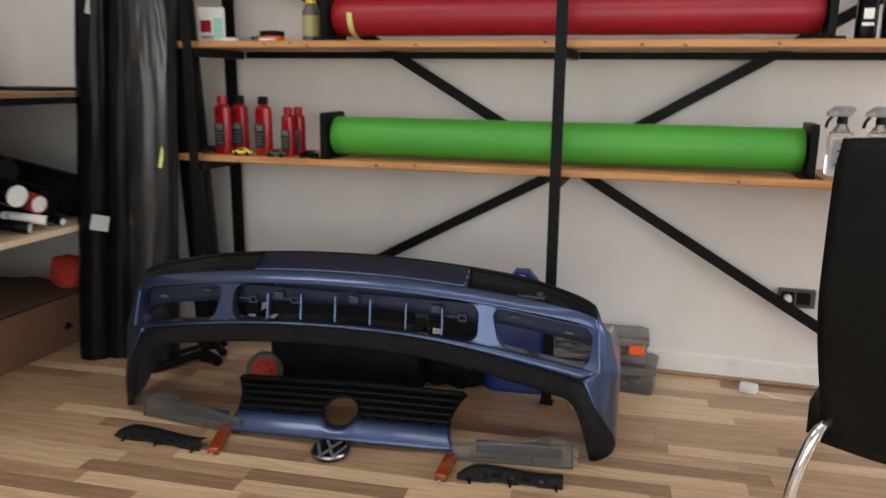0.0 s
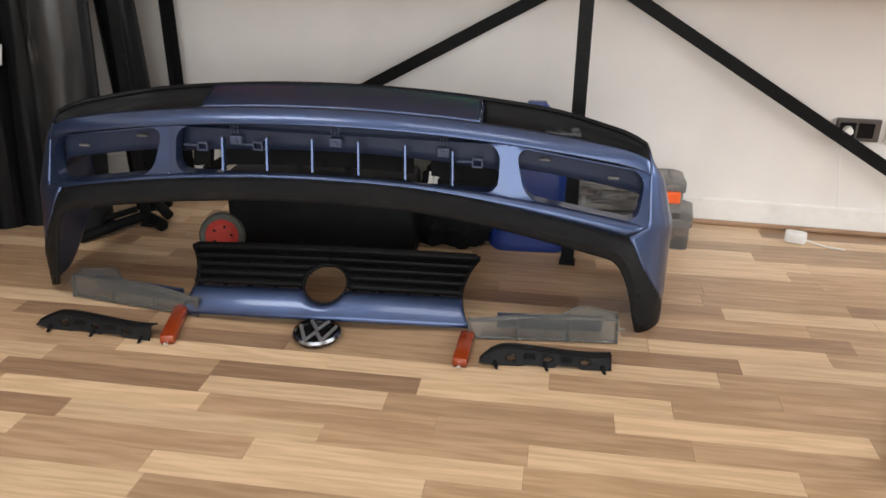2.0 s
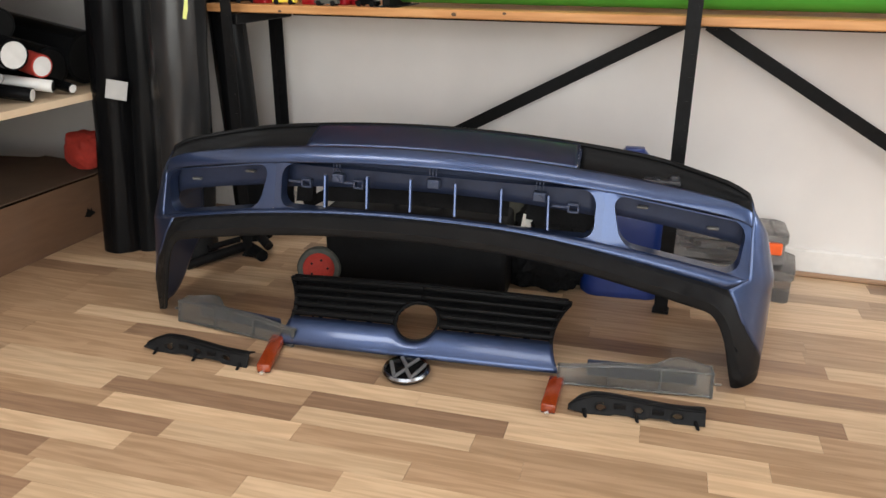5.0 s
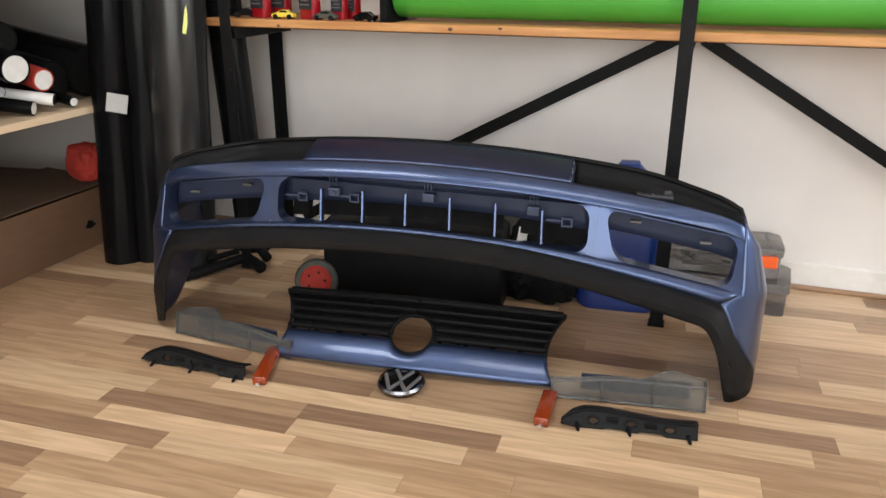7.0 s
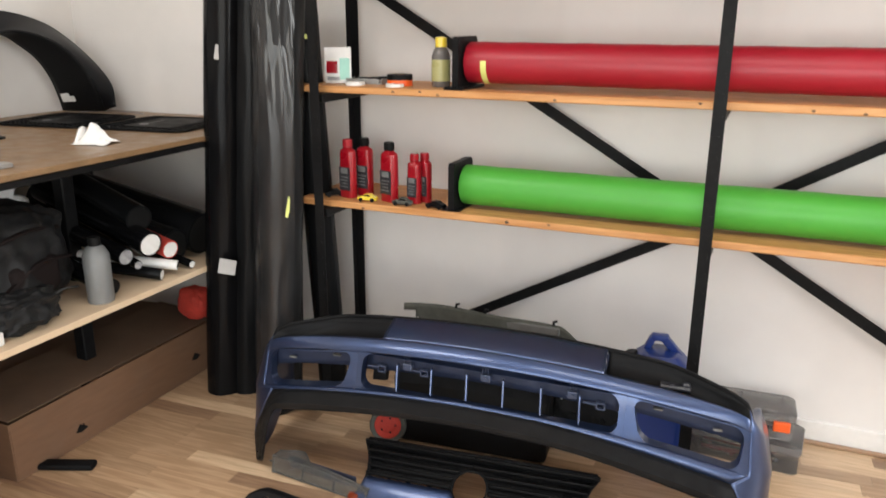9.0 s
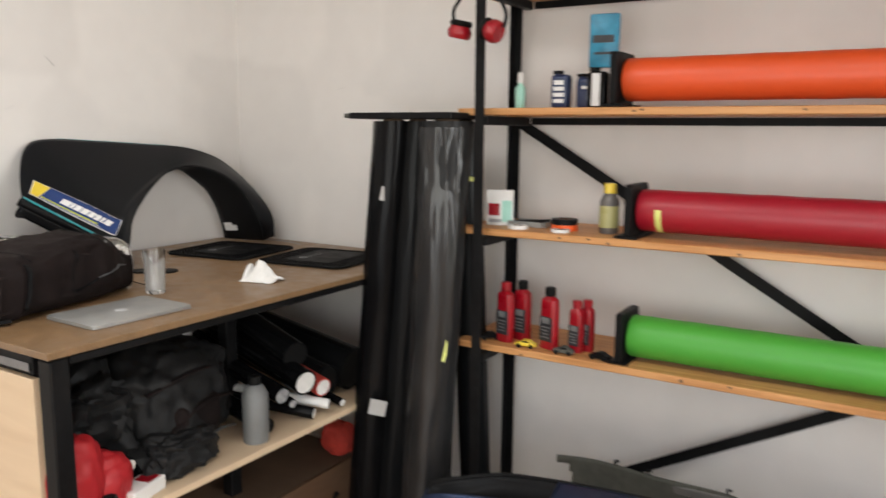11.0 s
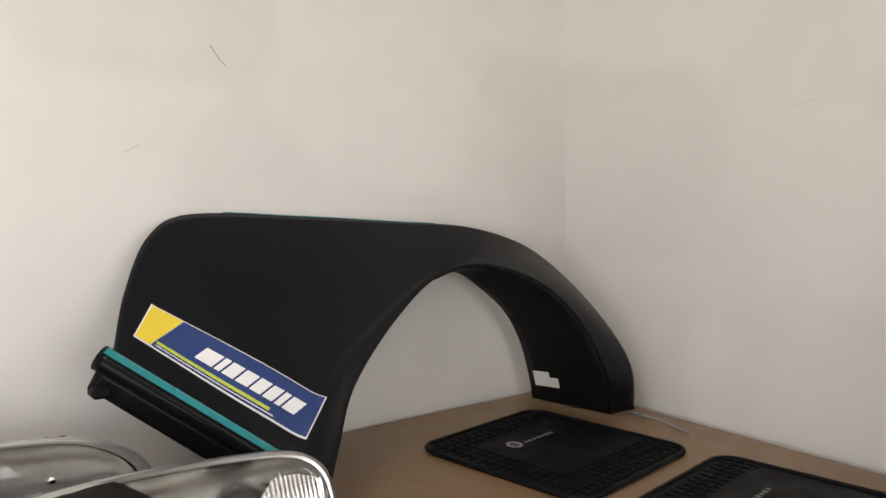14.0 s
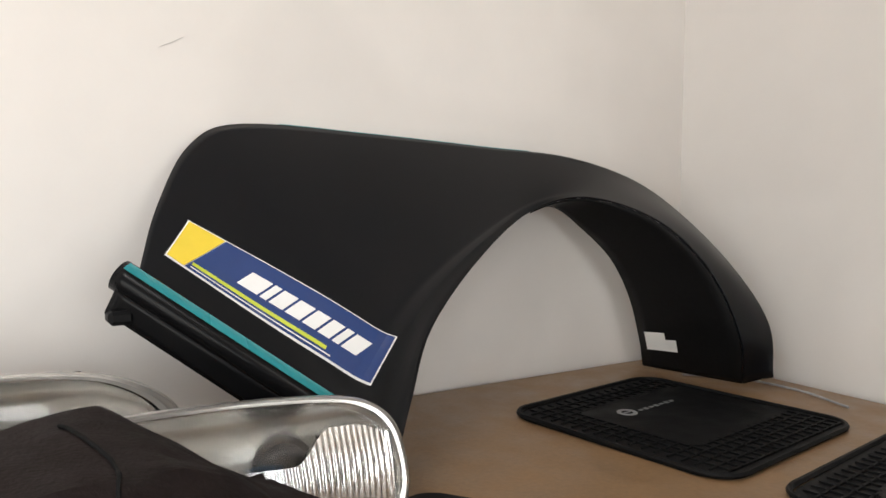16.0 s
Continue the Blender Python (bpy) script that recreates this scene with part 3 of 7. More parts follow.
def vinyl_roll(name, x0, z, r, length, mat, label, ring=0.0):
    """A roll of film on a core, held between two square end brackets."""
    ob = thing(name, pose(x0 + length / 2, 2.83, z), label, "vinyl roll", "vinyl rolls on the shelves")
    h = length / 2
    bm = bmesh.new()
    prof = [(0.032, -h), (r - 0.003, -h), (r, -h + 0.004)]
    for k in range(1, 24):
        prof.append((r + 0.0007 * math.sin(k * 2.3), -h + length * k / 24))
    prof += [(r, h - 0.004), (r - 0.003, h), (0.032, h)]
    add_lathe(bm, prof, 48, pose(0, 0, 0, 0, 90, 0))
    part("film", bm, mat, ob, smooth=True)
    bm = bmesh.new()
    add_lathe(bm, [(0.028, -h - 0.03), (0.038, -h - 0.03), (0.038, h + 0.03), (0.028, h + 0.03), (0.028, -h - 0.03)], 24, pose(0, 0, 0, 0, 90, 0))
    part("core", bm, "cardboard", ob, smooth=True)
    if ring:
        bm = bmesh.new()
        add_lathe(bm, [(r + 0.0012, -h + 0.06), (r + 0.0018, -h + 0.062), (r + 0.0018, -h + 0.078), (r + 0.0012, -h + 0.08)], 48, pose(0, 0, 0, 0, 90, 0))
        bmesh.ops.delete(bm, geom=[f for f in bm.faces if f.calc_center_median().z > 0.01 or f.calc_center_median().y > 0], context="FACES")
        part("tape_mark", bm, "yellow_tape", ob, "strip of masking tape")
    for s in (-1, 1):
        bm = bmesh.new()
        add_prism(bm, rounded(0.175, 0.168, 0.014), 0.0, 0.022, pose(s * (h + 0.008) - (0.022 if s < 0 else 0), 0, 0.0, 90, 0, 90), bevel=0.003)
        add_box(bm, (s * (h + 0.02), 0.0, -0.083), (0.075, 0.2, 0.012), 0.004)
        add_lathe(bm, [(0.0, 0.0), (0.05, 0.0), (0.047, 0.012), (0.03, 0.016), (0.0, 0.016)], 20, pose(s * (h + 0.018), 0, 0, 0, 90 * s, 0))
        part("end_bracket", bm, "black_plastic", ob, "black square plastic end bracket")
    return ob


vinyl_roll("vinyl_roll", -0.924, 0.875, 0.069, 1.569, "green", "bright green vinyl roll between square black brackets")
vinyl_roll("vinyl_roll", -0.912, 1.292, 0.067, 1.569, "red", "glossy dark red vinyl roll between square black brackets", 0.06)
vinyl_roll("vinyl_roll", -0.977, 1.703, 0.067, 1.553, "orange", "bright orange vinyl roll between square black brackets")


def bottle(name, x, y, z, h, w, d, turn, cap, label, body="bottle_red", lab="label_dark"):
    """A flat-sided detailing bottle with a shoulder, a screw cap and a label on its front."""
    ob = thing(name, pose(x, y, z, 0, 0, turn), label, "bottle", "red bottles on the shelf")
    bm = bmesh.new()
    rows = [(0.0, 0.90), (0.004, 0.97), (0.02, 1.0), (0.45, 1.0), (0.70, 0.98), (0.80, 0.93), (0.845, 0.70), (0.86, 0.40), (0.88, 0.36)]
    out = rounded(w, d, d * 0.42, 5)
    rings = []
    for t, s in rows:
        f = smoothstep(0.8, 0.875, t)
        ring = []
        for px, py in out:
            a = math.atan2(py, px)
            cx, cy = 0.34 * d * math.cos(a), 0.34 * d * math.sin(a)
            ring.append(bm.verts.new((px * s * (1 - f) + cx * f, py * (0.5 + s / 2) * (1 - f) + cy * f, t * h)))
        rings.append(ring)
    for a, b in zip(rings, rings[1:]):
        for k in range(len(a)):
            bm.faces.new((a[k], a[(k + 1) % len(a)], b[(k + 1) % len(a)], b[k]))
    bm.faces.new(rings[0][::-1])
    bm.faces.new(rings[-1])
    part("body", bm, body, ob, smooth=True)
    bm = bmesh.new()
    rc = 0.42 * d
    add_lathe(bm, [(0.0, 0.862 * h), (rc, 0.862 * h), (rc, 0.99 * h), (rc * 0.9, h), (0.0, h)], 24)
    for k in range(24):
        a = 2 * math.pi * k / 24
        add_box(bm, (rc * math.cos(a), rc * math.sin(a), 0.925 * h), (0.0016, 0.0016, 0.1 * h), 0, pose(0, 0, 0))
    part("cap", bm, cap, ob, "ribbed screw cap")
    bm = bmesh.new()
    add_box(bm, (0, -d / 2 - 0.0004, 0.33 * h), (w * 0.8, 0.0012, 0.4 * h), 0.0)
    lb = part("label", bm, lab, ob, "dark printed label")
    bm = bmesh.new()
    add_box(bm, (0, -d / 2 - 0.0014, 0.47 * h), (w * 0.5, 0.001, 0.1 * h))
    for k in range(4):
        add_box(bm, (-0.06 * w * (k % 2), -d / 2 - 0.0014, (0.36 - 0.055 * k) * h), (w * (0.6 - 0.1 * (k % 3)), 0.001, 0.018 * h))
    part("print", bm, "can_grey", lb)
    return ob


bottle("polish_bottle", -1.373, 2.791, LEVELS[0], 0.215, 0.066, 0.04, -14, "bottle_red", "red plastic polish bottle with a red cap")
bottle("polish_bottle", -1.333, 2.846, LEVELS[0], 0.215, 0.066, 0.04, -10, "cap_black", "red plastic polish bottle with a black cap")
bottle("polish_bottle", -1.203, 2.791, LEVELS[0], 0.215, 0.068, 0.042, -18, "cap_black", "red plastic polish bottle with a black cap")
bottle("polish_bottle", -1.108, 2.801, LEVELS[0], 0.178, 0.052, 0.036, -12, "bottle_red", "small red polish bottle with a red cap")
bottle("polish_bottle", -1.084, 2.836, LEVELS[0], 0.178, 0.052, 0.036, -12, "bottle_red", "small red polish bottle with a red cap")


def toy_car(x, y, z, turn, mat, label):
    """A palm-sized model car."""
    ob = thing("toy_car", pose(x, y, z, 0, 0, turn), label, "toy car", "toy cars on the shelf")
    bm = bmesh.new()
    side = [(-0.035, 0.006), (-0.036, 0.014), (-0.028, 0.017), (-0.016, 0.019), (-0.008, 0.0265), (0.012, 0.027), (0.022, 0.019), (0.034, 0.016), (0.036, 0.006)]
    add_prism(bm, side, -0.014, 0.014, pose(0, 0, 0, 90), bevel=0.002)
    part("body", bm, mat, ob, smooth=True)
    bm = bmesh.new()
    add_prism(bm, [(-0.012, 0.0195), (-0.0065, 0.0252), (0.011, 0.0256), (0.018, 0.0195)], -0.0146, 0.0146, pose(0, 0, 0, 90))
    part("windows", bm, "gloss_black", ob)
    for wx in (-0.022, 0.022):
        for wy in (-0.0135, 0.0135):
            bm = bmesh.new()
            add_lathe(bm, [(0, -0.003), (0.0075, -0.003), (0.0075, 0.003), (0, 0.003)], 14, pose(wx, wy, 0.0076, 90))
            part("wheel", bm, "rubber", ob)
    return ob


toy_car(-1.276, 2.756, LEVELS[0], 8, "sticker_yellow", "small yellow model car")
toy_car(-1.133, 2.751, LEVELS[0], 5, "olive", "small dark green model car")
toy_car(-1.43, 2.781, LEVELS[0], 40, "gloss_black", "small black model car")
toy_car(-1.006, 2.756, LEVELS[0], -8, "gloss_black", "small black model car by the roll bracket")


def jug(x, y, z, w, d, h, mat, label, bars, name="canister", turn=0, cap="cap_black"):
    """A squarish tin or jug with a cap and a label of plain bars."""
    ob = thing(name, pose(x, y, z, 0, 0, turn), label, "canister")
    bm = bmesh.new()
    add_box(bm, (0, 0, h * 0.45), (w, d, h * 0.9), 0.012, None, 3)
    add_lathe(bm, [(0.012, h * 0.88), (0.014, h * 0.93), (0.012, h * 0.94)], 16, pose(-w * 0.2, 0, 0))
    part("body", bm, mat, ob, smooth=True)
    bm = bmesh.new()
    add_lathe(bm, [(0.0, h * 0.92), (0.018, h * 0.92), (0.018, h), (0.0, h)], 18, pose(-w * 0.2, 0, 0))
    part("cap", bm, cap, ob)
    bm = bmesh.new()
    for bx, bz, bw, bh in bars:
        add_box(bm, (bx * w, -d / 2 - 0.0006, bz * h), (bw * w, 0.0014, bh * h))
    part("label", bm, "sticker_white", ob, "white printed bars")
    return ob


T3 = LEVELS[2]
jug(-1.21, 2.846, T3, 0.062, 0.05, 0.125, "navy_tin", "navy blue tin with white printing", [(0.0, 0.2, 0.6, 0.1), (0, 0.36, 0.6, 0.1), (0, 0.52, 0.6, 0.1), (0, 0.68, 0.55, 0.12)])
jug(-1.138, 2.876, T3, 0.05, 0.045, 0.115, "navy_tin", "dark blue tin with a plain side", [(0.1, 0.6, 0.4, 0.08)])
jug(-1.074, 2.826, T3, 0.066, 0.045, 0.13, "gloss_black", "black tin with a tall white label", [(0.0, 0.45, 0.42, 0.8)])
# the teal packet rests on the two tins behind the bracket
pk = thing("detailing_pack", pose(-1.067, 2.851, T3 + 0.1305, 0, 0, 6), "teal and dark blue printed packet on the tins", "packet")
bm = bmesh.new()
add_box(bm, (0, 0, 0.085), (0.095, 0.03, 0.17), 0.006, None, 2)
part("carton", bm, "teal_box", pk, smooth=True)
bm = bmesh.new()
add_box(bm, (0, -0.0155, 0.09), (0.07, 0.002, 0.024))
add_box(bm, (0, -0.0155, 0.045), (0.06, 0.002, 0.008))
part("print", bm, "label_dark", pk)
mini = thing("spray_bottle", pose(-1.363, 2.846, T3), "small clear bottle of mint-green liquid", "bottle")
bm = bmesh.new()
add_lathe(bm, [(0, 0), (0.017, 0), (0.018, 0.004), (0.018, 0.07), (0.009, 0.082), (0.008, 0.09)], 20)
part("body", bm, "mint", mini, smooth=True)
bm = bmesh.new()
add_lathe(bm, [(0, 0.088), (0.010, 0.088), (0.010, 0.12), (0.006, 0.125), (0, 0.125)], 16)
part("cap", bm, "white", mini, smooth=True)

T2 = LEVELS[1]
jar = thing("cleaner_bottle", pose(-1.026, 2.846, T2), "clear bottle of yellow cleaner with a yellow cap", "bottle")
bm = bmesh.new()
add_lathe(bm, [(0, 0), (0.03, 0), (0.032, 0.006), (0.032, 0.105), (0.024, 0.125), (0.016, 0.135)], 24)
part("body", bm, "bottle_grey", jar, smooth=True)
bm = bmesh.new()
add_lathe(bm, [(0.0325, 0.02), (0.0328, 0.022), (0.0328, 0.09), (0.0325, 0.092)], 24)
part("label", bm, "yellow_fluid", jar)
bm = bmesh.new()
add_lathe(bm, [(0, 0.133), (0.02, 0.133), (0.02, 0.165), (0.0, 0.168)], 20)
part("cap", bm, "sticker_yellow", jar)
pot = thing("refill_pouch", pose(-1.425, 2.831, T2, 0, 0, 22), "white refill pouch with a red and teal print", "pouch")
bm = bmesh.new()
add_sheet(bm, lambda u, v: Vector((-0.048 + 0.096 * u, -0.018 * math.sin(math.pi * u) * (1 - v) ** 0.6 - 0.001, 0.001 + 0.125 * v)), 14, 12)
add_sheet(bm, lambda u, v: Vector((-0.048 + 0.096 * u, 0.018 * math.sin(math.pi * u) * (1 - v) ** 0.6 + 0.001, 0.001 + 0.125 * v)), 14, 12)
part("film", bm, "white", pot, smooth=True)
for u0, u1, v0, v1, mat in ((0.08, 0.5, 0.28, 0.62, "bottle_red"), (0.58, 0.94, 0.1, 0.7, "mint"), (0.1, 0.6, 0.08, 0.18, "label_grey")):
    bm = bmesh.new()
    add_sheet(bm, lambda u, v: Vector((-0.048 + 0.096 * (u0 + (u1 - u0) * u), -0.018 * math.sin(math.pi * (u0 + (u1 - u0) * u)) * (1 - v0 - (v1 - v0) * v) ** 0.6 - 0.0022, 0.001 + 0.125 * (v0 + (v1 - v0) * v))), 8, 4)
    solid(part("print", bm, mat, pot), 0.0006, 1)


def tin(x, y, z, r, h, mat, label, name="tape_roll"):
    ob = thing(name, pose(x, y, z), label, "tape roll")
    bm = bmesh.new()
    add_lathe(bm, [(r * 0.55, 0.0), (r, 0.0), (r, h), (r * 0.55, h), (r * 0.55, 0)], 28)
    part("tape", bm, mat, ob, smooth=True)
    bm = bmesh.new()
    add_lathe(bm, [(r * 0.5, 0.001), (r * 0.549, 0.001), (r * 0.549, h - 0.001), (r * 0.5, h - 0.001), (r * 0.5, 0.001)], 24)
    part("core", bm, "cardboard", ob, smooth=True)
    return ob


tin(-1.328, 2.781, T2, 0.035, 0.012, "white", "flat white tape roll")
tin(-1.169, 2.776, T2, 0.032, 0.010, "white", "flat white tape roll")
tin(-1.179, 2.836, T2, 0.045, 0.02, "orange_plastic", "roll of orange tape")
tin(-1.179, 2.836, T2 + 0.0205, 0.045, 0.018, "black_plastic", "black tape roll on an orange one")
dish = thing("tool_tray", pose(-1.328, 2.876, T2), "grey metal tray with small tools", "tray")
bm = bmesh.new()
add_prism(bm, rounded(0.15, 0.09, 0.02), 0.0, 0.003)
for px, py, sx, sy in ((0, 0.044, 0.13, 0.003), (0, -0.044, 0.13, 0.003), (0.074, 0, 0.003, 0.07), (-0.074, 0, 0.003, 0.07)):
    add_box(bm, (px, py, 0.01), (sx, sy, 0.018))
part("pan", bm, "aluminium", dish)
bm = bmesh.new()
add_tube(bm, [(-0.06, -0.01, 0.012), (0.02, 0.01, 0.016), (0.07, 0.025, 0.02)], 0.006, 8)
part("knife", bm, "cap_black", dish)

# spray bottles at the far end of the lowest board


def trigger_bottle(x, turn, body, label):
    ob = thing("trigger_bottle", pose(x, 2.845, LEVELS[0], 0, 0, turn), label, "spray bottle", "trigger bottles on the shelf")
    bm = bmesh.new()
    add_box(bm, (0, 0, 0.07), (0.07, 0.045, 0.14), 0.012, None, 3)
    add_lathe(bm, [(0.03, 0.135), (0.018, 0.155), (0.012, 0.165)], 18, None, 0, 0.75)
    part("body", bm, body, ob, smooth=True)
    bm = bmesh.new()
    add_lathe(bm, [(0, 0.163), (0.016, 0.163), (0.015, 0.185), (0, 0.186)], 16)
    part("collar", bm, "cap_black", ob)
    bm = bmesh.new()
    add_prism(bm, [(-0.045, 0.185), (-0.045, 0.198), (-0.02, 0.216), (0.028, 0.216), (0.034, 0.205), (0.018, 0.185)], -0.011, 0.011, pose(0, 0, 0, 90), bevel=0.002)
    tr = part("spray_head", bm, "label_grey", ob)
    bm = bmesh.new()
    add_tube(bm, [(-0.03, 0, 0.186), (-0.042, 0, 0.17), (-0.046, 0, 0.15)], 0.005, 8)
    part("trigger", bm, "cap_black", tr)
    bm = bmesh.new()
    add_box(bm, (0, -0.0232, 0.07), (0.056, 0.001, 0.09))
    lb = part("label", bm, "label_grey", ob)
    bm = bmesh.new()
    for k in range(4):
        add_box(bm, (0.004 * (k % 2), -0.0242, 0.04 + 0.02 * k), (0.04 - 0.006 * k, 0.001, 0.007))
    part("print", bm, "label_dark", lb)
    return ob


trigger_bottle(0.752, 8, "film_clear", "clear spray bottle with a white trigger head")
trigger_bottle(0.86, -10, "film_clear", "clear spray bottle with a pale label")
jug(0.921, 2.816, LEVELS[0], 0.07, 0.05, 0.17, "white", "white jug with a black cap", [(0, 0.5, 0.6, 0.3)])
for k, xx in enumerate((0.76, 0.83, 0.90)):
    jug(xx + 0.02, 2.826, T2, 0.055, 0.05, 0.15, "gloss_black" if k != 2 else "orange", ("black bottle with a white label", "black bottle with a white label", "orange bottle with a black cap")[k],
        [(0, 0.5, 0.5, 0.2), (0, 0.3, 0.6, 0.06)], "detailing_bottle")

# ear defenders hung on the front post under the top board
muff = thing("ear_defenders", pose(-1.414, 2.646, 1.865), "red and black ear defenders hooked on the post", "ear defenders")
for s, tilt in ((-1, 12), (1, -70)):
    bm = bmesh.new()
    add_lathe(bm, [(0, -0.022), (0.03, -0.022), (0.036, -0.014), (0.038, 0.0), (0.03, 0.018), (0, 0.024)], 24, pose(-0.075 if s < 0 else 0.05, -0.005, -0.005 if s < 0 else -0.01, 0, tilt, 0), 0, 1.25)
    part("ear_cup", bm, "bottle_red", muff, smooth=True)
    bm = bmesh.new()
    add_lathe(bm, [(0.018, 0.018), (0.033, 0.018), (0.036, 0.028), (0.03, 0.036), (0.018, 0.034)], 24, pose(-0.075 if s < 0 else 0.05, -0.005, -0.005 if s < 0 else -0.01, 0, tilt, 0), 0, 1.25)
    part("cushion", bm, "leather", muff, smooth=True)
bm = bmesh.new()
add_tube(bm, spline([(-0.095, 0, 0.01), (-0.10, 0, 0.07), (-0.04, 0, 0.125), (0.04, 0, 0.115), (0.09, 0, 0.05), (0.085, 0, 0.0)], 24), 0.006, 8)
part("headband", bm, "black_plastic", muff, smooth=True)
gun = thing("spray_gun", pose(-0.142, 2.631, 1.72, 0, 0, 20), "grey metal spray gun hooked on the post", "spray gun")
bm = bmesh.new()
add_tube(bm, [(-0.06, 0, 0.0), (0.05, 0, 0.008)], [0.012, 0.016], 14)
add_tube(bm, [(0.03, 0, 0.0), (0.05, 0, -0.05), (0.055, 0, -0.1)], [0.013, 0.014, 0.012], 12)
part("body", bm, "aluminium", gun, smooth=True)
bm = bmesh.new()
add_lathe(bm, [(0, 0.02), (0.012, 0.02), (0.03, 0.05), (0.032, 0.11), (0, 0.115)], 20)
part("cup", bm, "white", gun, smooth=True)
bm = bmesh.new()
add_tube(bm, [(0.0, 0, -0.012), (0.012, 0, -0.04), (0.022, 0, -0.06)], 0.004, 8)
part("trigger", bm, "steel", gun)

# wall sockets
sk = thing("wall_socket", pose(0.72, 3.094, 0.332), "dark grey double wall socket with a white plug", "wall socket")
bm = bmesh.new()
add_box(bm, (0, -0.007, 0), (0.125, 0.014, 0.068), 0.004, None, 2)
part("plate", bm, "socket_dark", sk)
bm = bmesh.new()
add_box(bm, (0.022, -0.0145, 0), (0.045, 0.003, 0.045), 0.001)
add_box(bm, (-0.03, -0.0145, 0), (0.045, 0.003, 0.045), 0.001)
part("insert", bm, "gloss_black", sk)
bm = bmesh.new()
add_lathe(bm, [(0, 0), (0.014, 0), (0.012, 0.02), (0, 0.022)], 16, pose(-0.03, -0.016, 0.0, 90))
part("plug", bm, "white", sk)
sk2 = thing("wall_socket", pose(0.855, 3.094, 0.33), "white three-way switch plate with black rockers", "wall socket")
bm = bmesh.new()
add_box(bm, (0, -0.005, 0), (0.105, 0.01, 0.068), 0.003, None, 2)
part("plate", bm, "white", sk2)
for k in (-1, 0, 1):
    bm = bmesh.new()
    add_box(bm, (0.024 * k, -0.011, 0), (0.016, 0.004, 0.042), 0.0015)
    part("rocker", bm, "socket_dark", sk2)
cable = thing("plug_cable", pose(0, 0, 0), "thin grey cable hanging from the socket", "cable")
bm = bmesh.new()
add_tube(bm, spline([(0.69, 3.075, 0.325), (0.685, 3.076, 0.25), (0.70, 3.074, 0.16), (0.705, 3.07, 0.09)], 16), 0.002, 6)
part("cord", bm, "white", cable)
bit = thing("plug_adapter", pose(0.58, 2.975, 0.0, 0, 0, -14), "small white plastic adapter on the floor", "adapter")
bm = bmesh.new()
add_box(bm, (0, 0, 0.0175), (0.062, 0.04, 0.035), 0.008, None, 2)
part("body", bm, "white", bit, smooth=True)
bm = bmesh.new()
add_tube(bm, [(0.03, 0, 0.012), (0.09, -0.01, 0.004), (0.14, -0.006, 0.003)], 0.0025, 6)
part("lead", bm, "white", bit)

# ---- the car bumper and the parts round it ----
bumper = thing("car_bumper", pose(-0.645, 2.245, 0, 0, 1.0, 4.6), "metallic blue car bumper with black trim, stood upside down", "car bumper")
HALF, CORNER, SIDE = 0.716, 0.088, 0.23
BEND = radians(89)


def plan(s):
    """A point of the bumper's outline from above, s metres along it from the middle, and the inward normal."""
    sg, a = (1 if s >= 0 else -1), abs(s)
    arc = CORNER * BEND
    bow = 0.03 * (min(a, HALF) / HALF) ** 2
    if a <= HALF:
        return Vector((sg * a, bow, 0)), Vector((-sg * 0.05 * a, 1, 0)).normalized()
    if a <= HALF + arc:
        t = (a - HALF) / CORNER
        return Vector((sg * (HALF + CORNER * math.sin(t)), bow + CORNER * (1 - math.cos(t)), 0)), Vector((-sg * math.sin(t), math.cos(t), 0))
    t = BEND
    p = Vector((sg * (HALF + CORNER * math.sin(t)), bow + CORNER * (1 - math.cos(t)), 0))
    d = Vector((sg * math.cos(t), math.sin(t), 0))
    return p + d * (a - HALF - arc), Vector((-sg * math.sin(t), math.cos(t), 0))


END = HALF + CORNER * BEND + SIDE


def rail(k, s):
    """How far in and how high the rail k runs at s: 0 the lower edge, 2 the trim's top, 3 and 4 the openings, 5 a crease, 6 the top edge."""
    a = abs(s)
    q = min(a, 0.80) ** 2
    t = min(max((a - 0.64) / 0.088, 0.0), 1.0)
    down = t**2.5
    corner = smoothstep(0.66, 0.92, a)
    back = smoothstep(0.86, END, a)
    z = (0.312 - 0.17 * q, 0.330 - 0.16 * q, 0.348 - 0.15 * q, 0.357 - 0.15 * q, 0.466 - 0.13 * q, 0.487 - 0.13 * q, 0.537 - 0.145 * q)[k]
    o = (-0.062, -0.066, -0.012, 0.0, 0.028, 0.05, 0.155)[k]
    if k < 4:
        o *= 1 - 0.95 * smoothstep(0.66, 0.84, a)
    if k == 6:
        o *= 1 - 0.60 * smoothstep(0.48, 0.75, a)
    sag = 0.03 * smoothstep(0.15, 0.75, s)
    if k < 4:
        z -= sag * (1, 1, 1, 0.2)[k]
    if k < 2:
        foot = 0.014 if s > 0 else 0.017 - 0.03 * smoothstep(0.72, 0.80, a)
        z = z * (1 - down) + down * (foot + (0.0 if k == 0 else 0.09))
        z += back * (0.04 if s > 0 else 0.13) * (1 - 0.3 * k)
    if k >= 4:
        z -= corner * (0.045, 0.055, 0.09)[k - 4] + 0.06 * back * (k - 3) / 3
    return o, z


